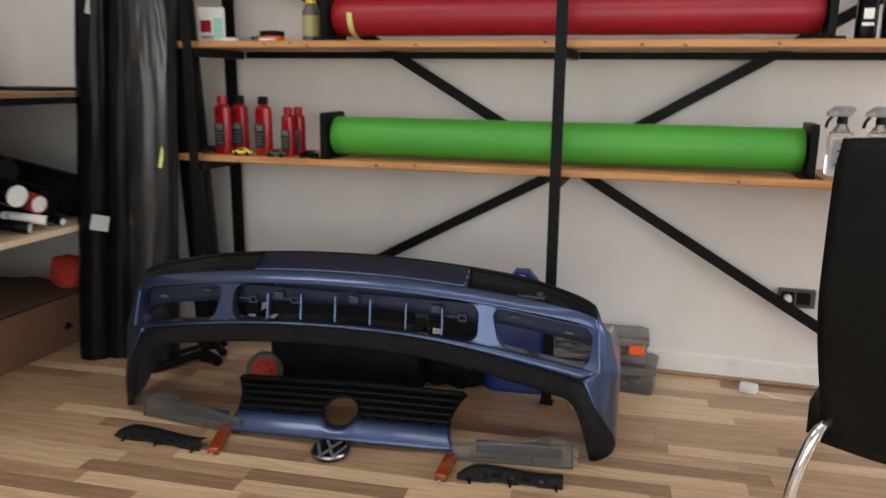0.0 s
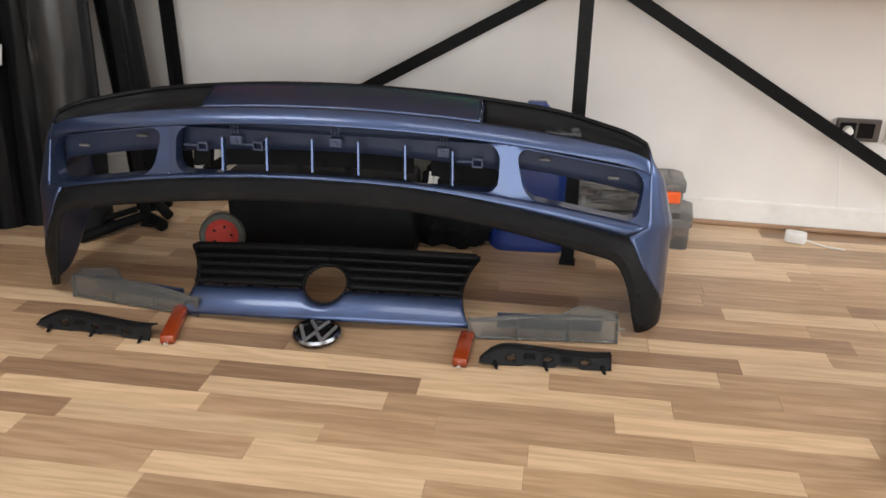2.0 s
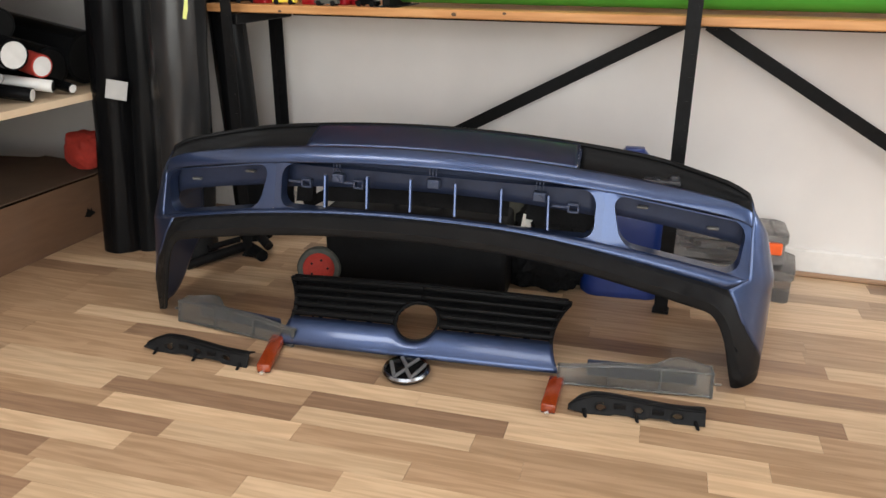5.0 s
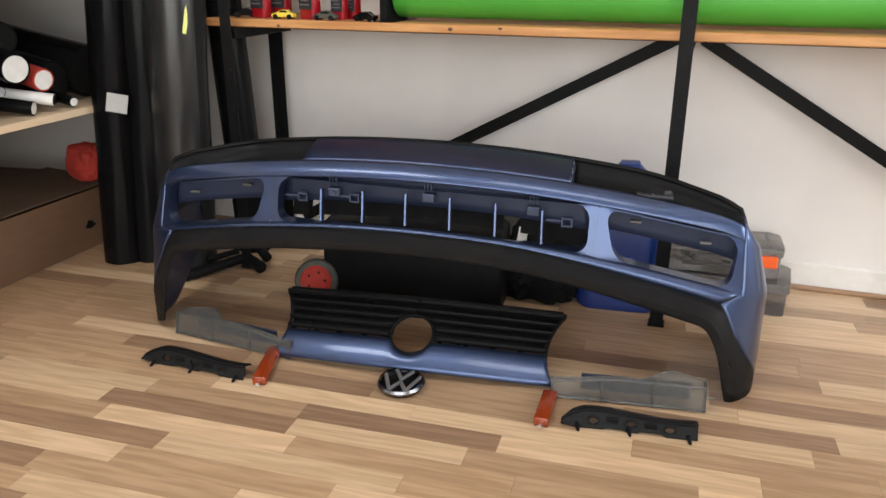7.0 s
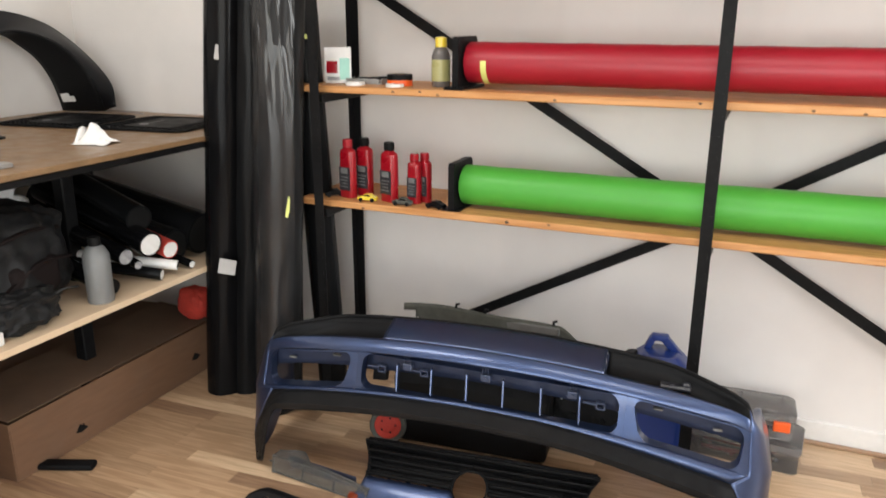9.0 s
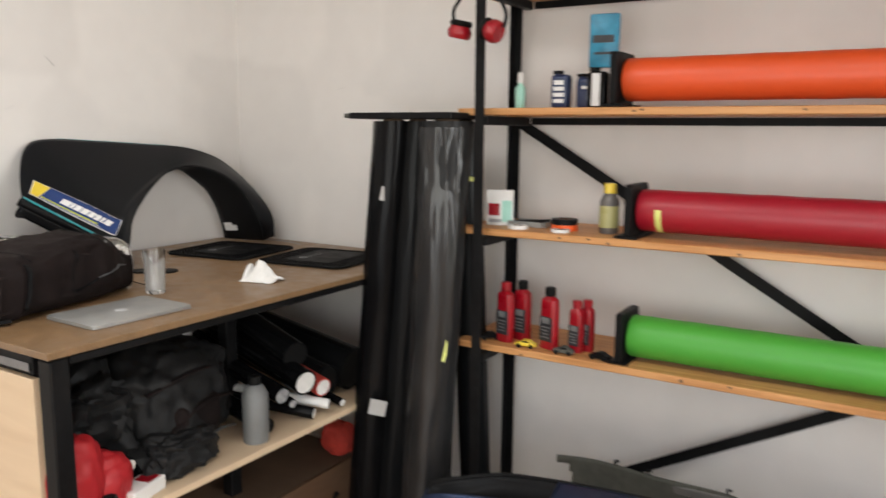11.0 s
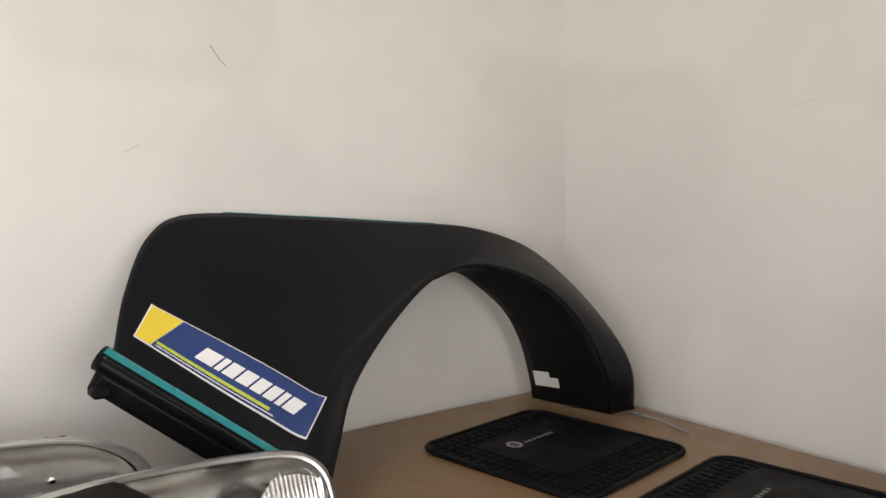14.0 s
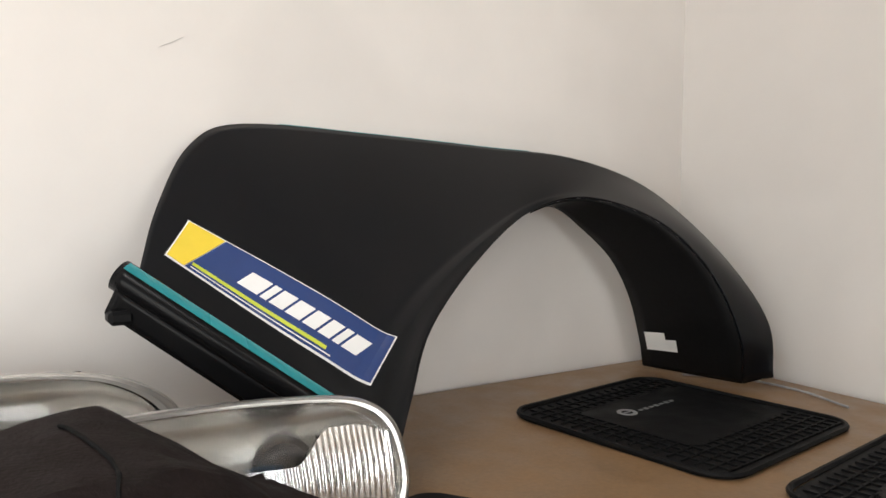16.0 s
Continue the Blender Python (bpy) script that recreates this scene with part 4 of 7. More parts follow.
def skin(s, k):
    """A point of the bumper's skin: s along it, k up the rails (whole or between)."""
    i = min(int(k), 5)
    f = k - i
    (o0, z0), (o1, z1) = rail(i, s), rail(i + 1, s)
    o, z = o0 + (o1 - o0) * f, z0 + (z1 - z0) * f
    if i >= 4:
        # a round shoulder between the opening's upper edge and the top edge
        (oa, za), (ob, zb), (oc, zc) = rail(4, s), rail(5, s), rail(6, s)
        t = (k - 4) / 2
        mo, mz = ob - 0.016, zb + 0.017
        o = (1 - t) ** 2 * oa + 2 * t * (1 - t) * mo + t * t * oc
        z = (1 - t) ** 2 * za + 2 * t * (1 - t) * mz + t * t * zc
    p, n = plan(s)
    return p + n * o + Vector((0, 0, z))


def strip(k0, k1, s0, s1, nu, nv, mat, name, label="", parent=None, thick=0.004):
    bm = bmesh.new()
    add_sheet(bm, lambda u, v: skin(s0 + (s1 - s0) * u, k0 + (k1 - k0) * v), nu, nv)
    return solid(part(name, bm, mat, parent or bumper, label, smooth=True), thick, 0)


# black trim band with its wing ends, and the blue skin above it


def trim_end(k):
    """Where the black trim ends on the wing, rail by rail."""
    return 0.842 - 0.074 * k


bm = bmesh.new()
g = [[bm.verts.new(skin((i / 110 - 1) * trim_end(k), k)) for k in (0, 0.34, 0.67, 1, 1.35, 1.7, 2)] for i in range(221)]
for a, b in zip(g, g[1:]):
    for j in range(6):
        bm.faces.new((a[j], b[j], b[j + 1], a[j + 1]))
solid(part("rub_strip", bm, "trim_black", bumper, "matt black textured rub strip", smooth=True), 0.005, 0)


def side_start(k):
    """Where the wing's one-piece side begins, rail by rail."""
    if k <= 2:
        return trim_end(k)
    return trim_end(2) + (0.738 - trim_end(2)) * min(k - 2, 1.0)


for sg in (-1, 1):
    bm = bmesh.new()
    add_sheet(bm, lambda u, v: skin(sg * (side_start(6 * v) + (END - side_start(6 * v)) * u), 6 * v), 30, 48)
    bmesh.ops.smooth_vert(bm, verts=[v for v in bm.verts if not v.is_boundary], factor=0.5, use_axis_x=True, use_axis_y=True, use_axis_z=True)
    solid(part("wing_side", bm, "blue_paint", bumper, smooth=True), 0.004, 0)
bm = bmesh.new()
add_sheet(bm, lambda u, v: skin((2 * u - 1) * side_start(2 + v), 2 + v), 90, 2)
solid(part("lower_lip", bm, "blue_paint", bumper, smooth=True), 0.004, 0)
strip(4, 4.94, -0.74, 0.74, 140, 10, "blue_paint", "front_lip")
strip(4.94, 6, -0.335, 0.335, 60, 10, "blue_paint", "top_panel")
for sg in (-1, 1):
    bm = bmesh.new()
    add_sheet(bm, lambda u, v: skin(sg * (0.335 + 0.405 * u), 4.92 + 1.08 * v) + Vector((0, 0.014, -0.036)) * math.sin(math.pi * v) ** 0.5 * smoothstep(1.0, 0.85, u), 24, 10)
    solid(part("flange_recess", bm, "black_plastic", bumper, "recessed black plastic lip", smooth=True), 0.003, 0)
    bm = bmesh.new()
    for v0 in (5.1, 5.45, 5.8):
        add_box(bm, skin(sg * 0.337, v0) + Vector((0, 0.004, -0.0135)), (0.004, 0.03, 0.02))
    part("recess_edge", bm, "blue_inner", bumper)
    if sg > 0:
        bm = bmesh.new()
        c = skin(0.53, 5.4) + Vector((0, 0.014, -0.022))
        add_box(bm, c, (0.085, 0.03, 0.012), 0.004)
        add_box(bm, c + Vector((0.028, 0.0, 0.01)), (0.022, 0.02, 0.014), 0.004)
        add_lathe(bm, [(0.004, 0.0), (0.009, 0.0), (0.009, 0.004), (0.004, 0.004)], 14, Matrix.Translation(c + Vector((-0.012, -0.004, 0.006))))
        part("bracket", bm, "label_dark", bumper, "dusty dark grey bracket")
bm = bmesh.new()
add_tube(bm, [skin(-0.84 + 1.68 * i / 70, 6) for i in range(71)], 0.0055, 8)
part("top_edge", bm, "black_plastic", bumper, "black edge strip", smooth=True)


def opening(s0, s1, inset, r, lean=0):
    """The frame round one opening: a rounded hole in the cell s0..s1 between the lips, with a turned-in edge."""
    bm = bmesh.new()
    w, h, cs = s1 - s0, 0.105, (s0 + s1) / 2
    inner = rounded(w - 2 * inset, h - 0.006, r, 8)
    loops = ([], [], [])
    for x, y in inner:
        t = min(w / 2 / max(abs(x), 1e-6), h / 2 / max(abs(y), 1e-6))
        ox, oy = x * t, y * t
        if lean:
            x += lean * (0.012 - 0.030 * y / h) * smoothstep(0.15, -0.25, lean * x / w)
            x -= lean * 0.012 * (0.5 - y / h) * smoothstep(-0.1, 0.4, lean * x / w)
        for lst, px, py, deep in zip(loops, (ox, x, x), (oy, y, y), (0.0, -0.0015, 0.034)):
            p = skin(cs + px, 3 + (py / h + 0.5))
            _, nn = plan(cs + px)
            lst.append(bm.verts.new(p + nn * deep))
    n = len(inner)
    for a, b in zip(loops, loops[1:]):
        for i in range(n):
            bm.faces.new((a[i], a[(i + 1) % n], b[(i + 1) % n], b[i]))
    return part("opening_frame", bm, "blue_paint", bumper, smooth=True)


opening(-0.405, 0.405, 0.018, 0.030)
opening(0.405, 0.74, 0.018, 0.030, 1)
opening(-0.74, -0.405, 0.018, 0.030, -1)


def back_panel(s0, s1, k0, k1):
    bm = bmesh.new()
    add_sheet(bm, lambda u, v: skin(s0 + (s1 - s0) * u, k0 + (k1 - k0) * v) + plan(s0 + (s1 - s0) * u)[1] * (0.035 + 0.02 * (1 - v)), 24, 4)
    return solid(part("inner_panel", bm, "blue_inner", bumper, "dull dark blue inner plastic", smooth=True), 0.003, 0)


back_panel(-0.40, 0.40, 3.36, 4.1)
for sg in (-1, 1):
    back_panel(sg * 0.41, sg * 0.81, 3.46 if sg > 0 else 3.42, 4.1)
# added black sheet that stands in for the shade inside the lower openings
bm = bmesh.new()
add_sheet(bm, lambda u, v: skin(-0.38 + 0.78 * u, 2.9 + 0.82 * v) + Vector((0, 0.105, -0.01)), 52, 2, keep=lambda u, v: not 0.72 < u < 0.77 and not 0.05 < u < 0.10)
solid(part("dark_backing", bm, "fabric_black", bumper, "black sheet behind the openings, standing in for shade"), 0.02)
for k in range(6):
    s = -0.272 + 0.1095 * k
    bm = bmesh.new()
    p0, p1 = skin(s + 0.004, 3.02), skin(s, 3.72)
    d = p1 - p0
    add_box(bm, (0, 0, 0), (0.006, 0.03, d.length), 0.0012, Matrix.Translation((p0 + p1) / 2 + Vector((0, 0.010, 0))) @ d.to_track_quat("Z", "Y").to_matrix().to_4x4())
    part("slat", bm, "blue_paint", bumper)
for s in (-0.245, 0.0, 0.255):
    bm = bmesh.new()
    c = skin(s, 3.62) + Vector((0, 0.03, 0))
    add_box(bm, c, (0.03, 0.02, 0.022), 0.002)
    add_lathe(bm, [(0.0, 0.0), (0.006, 0.0), (0.006, 0.004), (0.0, 0.004)], 10, Matrix.Translation(c + Vector((0, -0.011, 0))) @ pose(0, 0, 0, 90))
    for k in (-1, 0, 1):
        add_box(bm, c + Vector((0.008 * k, -0.008, 0.028)), (0.0022, 0.006, 0.02))
    part("clip_mount", bm, "blue_clip", bumper)
for s in (-0.33, -0.19, 0.335):
    bm = bmesh.new()
    c = skin(s, 3.5) + Vector((0, 0.03, 0))
    for dx, dz, sx, sz in ((0, 0.009, 0.026, 0.004), (0, -0.009, 0.026, 0.004), (0.011, 0, 0.004, 0.02), (-0.011, 0, 0.004, 0.02)):
        add_box(bm, c + Vector((dx, 0, dz)), (sx, 0.014, sz))
    add_box(bm, c + Vector((-0.03, 0.004, 0)), (0.04, 0.006, 0.005))
    part("clip_loop", bm, "blue_clip", bumper)
for sg in (-1, 1):
    for s, k in ((0.49, 3.78), (0.65, 3.68)):
        bm = bmesh.new()
        c = skin(sg * s, k) + Vector((0, 0.026, 0))
        add_box(bm, c, (0.026, 0.012, 0.006), 0.002)
        part("slot_tab", bm, "smoke", bumper)

# the grille panel lies in front, face up, tilted against the floor
grille = thing("grille_panel", pose(-0.657, 2.157, 0.004, 0, 0, 6.2), "black slatted car grille with a blue edge and badge hole", "car grille")


def lie(x, v, up=0.0):
    """A point of the tilted panel: x across, v up its slope, up off it."""
    ang = radians(36 - 2 * abs(x) / 0.36)
    return Vector((x, v * math.cos(ang) - up * math.sin(ang) + 0.022 * (x / 0.36) ** 2, v * math.sin(ang) + up * math.cos(ang) + 0.012 * (1 - (x / 0.36) ** 2)))


def end_x(v):
    """Half the panel's width at v: hollowed where the headlamps sit."""
    return 0.362 + 0.06 * v - 0.03 * math.sin(math.pi * min(max(v / 0.19, 0), 1)) ** 0.8


HOLE, HR = 0.098, 0.054
bm = bmesh.new()


def edge_fn(u, v):
    x = -end_x(0.076 * v) + 2 * end_x(0.076 * v) * u
    notch = max(0.0, HR**2 - x * x) ** 0.5
    top = min(0.08, HOLE - notch * 1.06)
    vv = top * v
    return lie(x, vv, 0.004 + 0.013 * math.sin(math.pi * (0.10 + 0.62 * v)))


add_sheet(bm, edge_fn, 70, 6)
solid(part("blue_edge", bm, "blue_paint", grille, "metallic blue painted edge", smooth=True), 0.004)
for k in range(5):
    v0 = 0.083 + 0.0252 * k
    for sg in (-1, 1):
        bm = bmesh.new()

        def bar(u, v):
            vv = v0 + 0.0145 * v
            h = max(0.0, (HR + 0.006) ** 2 - (vv - HOLE) ** 2) ** 0.5
            xe = end_x(vv)
            x = sg * (h + (xe - h) * u)
            return lie(x, vv, 0.012 + 0.010 * math.sin(math.pi * v))

        add_sheet(bm, bar, 24, 4)
        solid(part("slat", bm, "black_plastic", grille, smooth=True), 0.006)
bm = bmesh.new()
add_sheet(bm, lambda u, v: lie((2 * u - 1) * (end_x(0.07 + 0.13 * v) - 0.006), 0.07 + 0.13 * v, 0.002), 180, 42,
          keep=lambda u, v: ((2 * u - 1) * 0.34) ** 2 + (0.07 + 0.13 * v - HOLE) ** 2 > HR**2 and (v > 0.2 or int(u * 60) % 6 == 0))
solid(part("backing", bm, "black_plastic", grille), 0.002)
for sg in (-1, 1):
    for x in (0.12, 0.2, 0.28):
        bm = bmesh.new()
        add_tube(bm, [lie(sg * x, 0.084, 0.004), lie(sg * x, 0.2, 0.004)], 0.0025, 6)
        part("rib", bm, "black_plastic", grille)
    bm = bmesh.new()
    add_tube(bm, [lie(sg * (end_x(0.05 + 0.15 * i / 16) - 0.004), 0.05 + 0.15 * i / 16, 0.01) for i in range(17)], 0.006, 8)
    part("end_rib", bm, "black_plastic", grille, smooth=True)
bm = bmesh.new()
add_tube(bm, [lie(HR * math.cos(a), HOLE + HR * math.sin(a), 0.012) for a in [2 * math.pi * i / 40 for i in range(40)]], 0.003, 8, True)
part("badge_ring", bm, "black_plastic", grille, smooth=True)
bm = bmesh.new()
add_tube(bm, [lie(-0.366 + 0.732 * i / 30, 0.203, 0.006) for i in range(31)], 0.008, 8)
part("top_bar", bm, "black_plastic", grille, smooth=True)

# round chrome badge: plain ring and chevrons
badge = thing("car_badge", pose(-0.647, 2.108, 0.0045, 2.5, 0, 8) @ Matrix.Scale(1.02, 4), "round chrome car badge with dark gaps, on the floor", "car badge")
bm = bmesh.new()
add_lathe(bm, [(0.0, 0.0), (0.05, 0.0), (0.053, 0.006), (0.05, 0.010), (0.0, 0.012)], 40)
part("backing", bm, "gloss_black", badge, smooth=True)
bm = bmesh.new()
add_lathe(bm, [(0.046, 0.008), (0.054, 0.006), (0.0565, 0.012), (0.053, 0.018), (0.047, 0.016), (0.046, 0.008)], 48)
part("ring", bm, "dark_chrome", badge, smooth=True)
for pts in ([(-0.02, 0.043), (0.0, 0.006), (0.02, 0.043)], [(-0.042, 0.022), (-0.019, -0.04), (0.0, -0.004), (0.019, -0.04), (0.042, 0.022)]):
    for a, b in zip(pts, pts[1:]):
        bm = bmesh.new()
        d = Vector((b[0] - a[0], b[1] - a[1]))
        add_box(bm, (0, 0, 0), (d.length + 0.006, 0.0085, 0.006), 0.0015, pose((a[0] + b[0]) / 2, (a[1] + b[1]) / 2, 0.0145, 0, 0, math.degrees(math.atan2(d.y, d.x))))
        part("chevron", bm, "badge_metal", badge)
for k in (-1, 1):
    bm = bmesh.new()
    add_tube(bm, [(0.02 * k, -0.03, 0.002), (0.02 * k, -0.036, -0.012)], 0.004, 8)
    part("peg", bm, "black_plastic", badge)


def marker(x0, y0, x1, y1, label):
    """An amber side marker lamp lying on the floor."""
    d = Vector((x1 - x0, y1 - y0))
    ob = thing("side_marker_lamp", pose((x0 + x1) / 2, (y0 + y1) / 2, 0, 0, 0, math.degrees(math.atan2(d.y, d.x))), label, "marker lamp", "amber marker lamps")
    bm = bmesh.new()
    add_box(bm, (0, 0, 0.013), (d.length, 0.034, 0.022), 0.005, None, 2)
    part("lens", bm, "amber", ob, smooth=True)
    bm = bmesh.new()
    add_box(bm, (0, 0, 0.003), (d.length - 0.006, 0.03, 0.006), 0.001)
    part("back", bm, "black_plastic", ob)
    bm = bmesh.new()
    add_lathe(bm, [(0, 0), (0.006, 0), (0.006, 0.014), (0.003, 0.016), (0, 0.016)], 12, pose(-d.length / 2, 0, 0.009, 0, -90, 0))
    part("bulb_holder", bm, "chrome", ob)
    return ob


marker(-0.295, 2.052, -0.299, 2.18, "amber marker lamp lying on the floor")
marker(-0.973, 2.003, -1.02, 2.162, "amber marker lamp lying on the floor")


def lamp_trim(m, length, flip, label):
    """A milky grey lamp trim: a long box of clear plastic with ribs, wide at one end."""
    ob = thing("lamp_trim", m, label, "lamp trim", "grey lamp trims")

    def fn(u, v):
        x = (u - 0.5) * length
        deep = 0.012 + 0.05 * smoothstep(0.58, 0.80, u) * (1 - smoothstep(0.80, 1.0, u) * 0.55)
        high = 0.040 + 0.016 * smoothstep(0.0, 0.5, u)
        if v <= 0.5:
            t = v * 2
            return Vector((flip * x, -0.022 + 0.010 * t, 0.001 + high * t))
        t = v * 2 - 1
        return Vector((flip * x, -0.012 + deep * t, 0.001 + high + 0.004 * t * (1 - t)))

    bm = bmesh.new()
    add_sheet(bm, fn, 30, 10)
    solid(part("shell", bm, "frosted", ob, smooth=True), 0.003)
    for u in (0.012, 0.335, 0.665, 0.988):
        bm = bmesh.new()
        for k in range(8):
            a, b = fn(u, k / 16), fn(u, (k + 1) / 16)
            add_box(bm, (a + b) / 2 + Vector((0, -0.002, 0)), (0.0075, 0.006, (b - a).length + 0.001), 0.001)
        part("rib", bm, "frosted", ob)
    for v in (0.03, 0.5):
        bm = bmesh.new()
        add_tube(bm, [fn(k / 24, v) + Vector((0, -0.002, 0.0005)) for k in range(25)], 0.0032, 6)
        part("front_edge", bm, "frosted", ob, smooth=True)
    bm = bmesh.new()
    add_tube(bm, [fn(k / 40, 1.0) for k in range(41)], 0.0028, 6)
    part("back_edge", bm, "frosted", ob, smooth=True)
    bm = bmesh.new()
    add_box(bm, (0.02 * flip, 0.03, 0.022), (length * 0.72, 0.006, 0.042), 0.002)
    part("blue_back", bm, "blue_inner", ob, "dark blue back edge")
    bm = bmesh.new()
    add_box(bm, fn(1, 0.4) + Vector((0.008 * flip, 0.004, -0.015)), (0.022, 0.008, 0.005), 0.002)
    part("tab", bm, "frosted", ob)
    return ob


lamp_trim(pose(-0.13, 2.228, 0.002, 0, 0, 8), 0.35, 1, "milky grey plastic lamp trim lying on the floor")
lamp_trim(pose(-1.15, 2.178, 0.002, 0, 0, -5), 0.37, -1, "milky grey plastic lamp trim lying on the floor")


def black_vent(m, length, flip, label):
    """A black plastic vent insert stood on its edge: a face with holes, a dark lip along its top, one pointed and one square end."""
    ob = thing("vent_insert", m, label, "vent insert", "black vent inserts")

    def face(u, v):
        """u from the pointed end to the square one, v up the face."""
        high = 0.012 + 0.024 * min(1.0, (u / 0.18) ** 0.7) + 0.004 * math.sin(7 * u) - 0.008 * smoothstep(0.55, 1.0, u)
        low = 0.010 * (1 - min(1.0, u / 0.12)) + 0.004 * smoothstep(0.3, 0.36, u) * (1 - smoothstep(0.44, 0.5, u)) + 0.006 * smoothstep(0.56, 0.6, u) * (1 - smoothstep(0.74, 0.78, u))
        return Vector((flip * length * (u - 0.5), -0.012 + 0.016 * v + 0.003 * math.sin(5 * u), 0.0015 + low + (high - low) * v))

    holes = ((0.24, 0.42, 0.034), (0.52, 0.5, 0.03), (0.80, 0.5, 0.034))
    bm = bmesh.new()
    add_sheet(bm, face, 72, 18, keep=lambda u, v: all(((u - a) / r) ** 2 + ((v - b) / 0.19) ** 2 > 1 for a, b, r in holes))
    solid(part("face", bm, "trim_black", ob, "dusty black front face", smooth=True), 0.004)
    bm = bmesh.new()
    add_sheet(bm, lambda u, v: face(u, 1.0) + Vector((0, -0.004 + 0.034 * v * min(1.0, u / 0.1 + 0.2), 0.0015 - 0.010 * v * v)), 40, 6)
    solid(part("upper_lip", bm, "black_plastic", ob, smooth=True), 0.004)
    for a, b, r in holes:
        bm = bmesh.new()
        c = face(a, b)
        add_tube(bm, [c + Vector((1.25 * r * length * math.cos(k * math.pi / 10), -0.003, 0.0095 * math.sin(k * math.pi / 10))) for k in range(20)], 0.0016, 6, True)
        part("hole_rim", bm, "trim_black", ob, smooth=True)
    for a in (0.38, 0.66):
        bm = bmesh.new()
        add_box(bm, face(a, 0.55) + Vector((0, -0.004, 0)), (length * 0.085, 0.005, 0.012), 0.0015)
        part("slot_frame", bm, "black_plastic", ob)
    for a in (0.12, 0.5, 0.93):
        bm = bmesh.new()
        add_tube(bm, [face(a, 0.25), face(a, 0.0) + Vector((0.003, -0.012, 0.002)), face(a, 0.0) + Vector((0.004, -0.018, 0.0035))], [0.005, 0.004, 0.0025], 6)
        part("clip", bm, "black_plastic", ob)
    return ob


black_vent(pose(-0.112, 2.103, 0, 0, 0, 8), 0.29, 1, "black plastic vent insert with broken clips")
black_vent(pose(-1.172, 2.022, 0, 0, 0, 1), 0.295, 1, "black plastic vent insert with rounded ends")

# things behind the bumper
wheel = thing("trolley_wheel", Matrix.Translation((-1.075, 2.50, 0.066)) @ pose(0, 0, 0, 78, 0, 20) @ Matrix.Scale(0.76, 4), "red spoked wheel with a grey rubber tyre", "wheel")
bm = bmesh.new()
add_lathe(bm, [(0.062, -0.022), (0.078, -0.022), (0.085, -0.012), (0.085, 0.012), (0.078, 0.022), (0.062, 0.022)], 40)
part("tyre", bm, "olive", wheel, smooth=True)
bm = bmesh.new()
add_lathe(bm, [(0, 0.012), (0.02, 0.018), (0.04, 0.012), (0.06, 0.02), (0.064, 0.016), (0.064, -0.016), (0, -0.012)], 36)
rim = part("rim", bm, "red_foam", wheel, smooth=True)
for k in range(5):
    a = 2 * math.pi * k / 5
    bm = bmesh.new()
    add_lathe(bm, [(0, 0.0145), (0.005, 0.0145), (0.005, 0.0165), (0, 0.0165)], 10, pose(0.034 * math.cos(a), 0.034 * math.sin(a), 0.002))
    part("rim_hole", bm, "cap_black", rim)
case = thing("tool_case", pose(-0.80, 2.62, 0, 0, 0, 5), "black plastic tool case with ribs", "tool case")
bm = bmesh.new()
add_box(bm, (0, 0, 0.125), (0.54, 0.16, 0.25), 0.018, None, 3)
part("shell", bm, "black_plastic", case, smooth=True)
bm = bmesh.new()
add_tube(bm, spline([(-0.07, 0, 0.248), (-0.065, 0, 0.275), (0.065, 0, 0.275), (0.07, 0, 0.248)], 16), 0.009, 8)
part("handle", bm, "black_plastic", case, smooth=True)


def lump(name, m, size, mat, label, category, amp=0.12, seed=0.0, flat=True, freq=3.0, under=None):
    """A soft crumpled body such as a bag or a heap of cloth."""
    bm = bmesh.new()
    bmesh.ops.create_icosphere(bm, subdivisions=5, radius=1.0)
    for v in bm.verts:
        p = v.co.copy()
        q = Vector((math.copysign(abs(p.x) ** 0.75, p.x), math.copysign(abs(p.y) ** 0.75, p.y), math.copysign(abs(p.z) ** 0.75, p.z)))
        d = noise.noise(p * freq + Vector((seed, seed, seed))) * amp + noise.noise(p * freq * 2.7 + Vector((seed, 0, 3))) * amp * 0.45
        q *= 1 + d
        q = Vector((q.x * size[0], q.y * size[1], q.z * size[2]))
        if flat:
            q.z = max(q.z + size[2] * 0.86, 0.0)
        v.co = q
    ob = part(name, bm, mat, under, smooth=True)
    if under is not None:
        ob.matrix_local = m
        return ob
    ob.matrix_world = m
    return tagged(ob, label, category)


tool_bag = lump("tool_bag", pose(-0.44, 2.76, 0, 0, 0, 4), (0.115, 0.09, 0.13), "fabric_black", "slumped black cloth tool bag on the floor", "bag", 0.25, 2.0)
bm = bmesh.new()
add_sheet(bm, lambda u, v: Vector((-0.075 + 0.026 * u + 0.008 * v, -0.075 + 0.012 * math.sin(3 * u) - 0.01 * v, 0.195 + 0.05 * v * (1 - 0.35 * u))), 8, 8)
solid(part("tag", bm, "paper", tool_bag, "crumpled white tag"), 0.002, 0)
jug_blue = thing("jerry_can", pose(-0.222, 2.80, 0, 0, 0, 6), "blue plastic canister with a moulded handle", "canister")
bm = bmesh.new()
rings = []
for z, s in ((0.0, 0.92), (0.008, 0.99), (0.02, 1.0), (0.27, 1.0), (0.30, 0.97), (0.33, 0.88), (0.36, 0.66), (0.378, 0.46)):
    rings.append([bm.verts.new((x * s + 0.012 * smoothstep(0.28, 0.35, z), y * (0.4 + 0.6 * s), z)) for x, y in rounded(0.24, 0.165, 0.045, 6)])
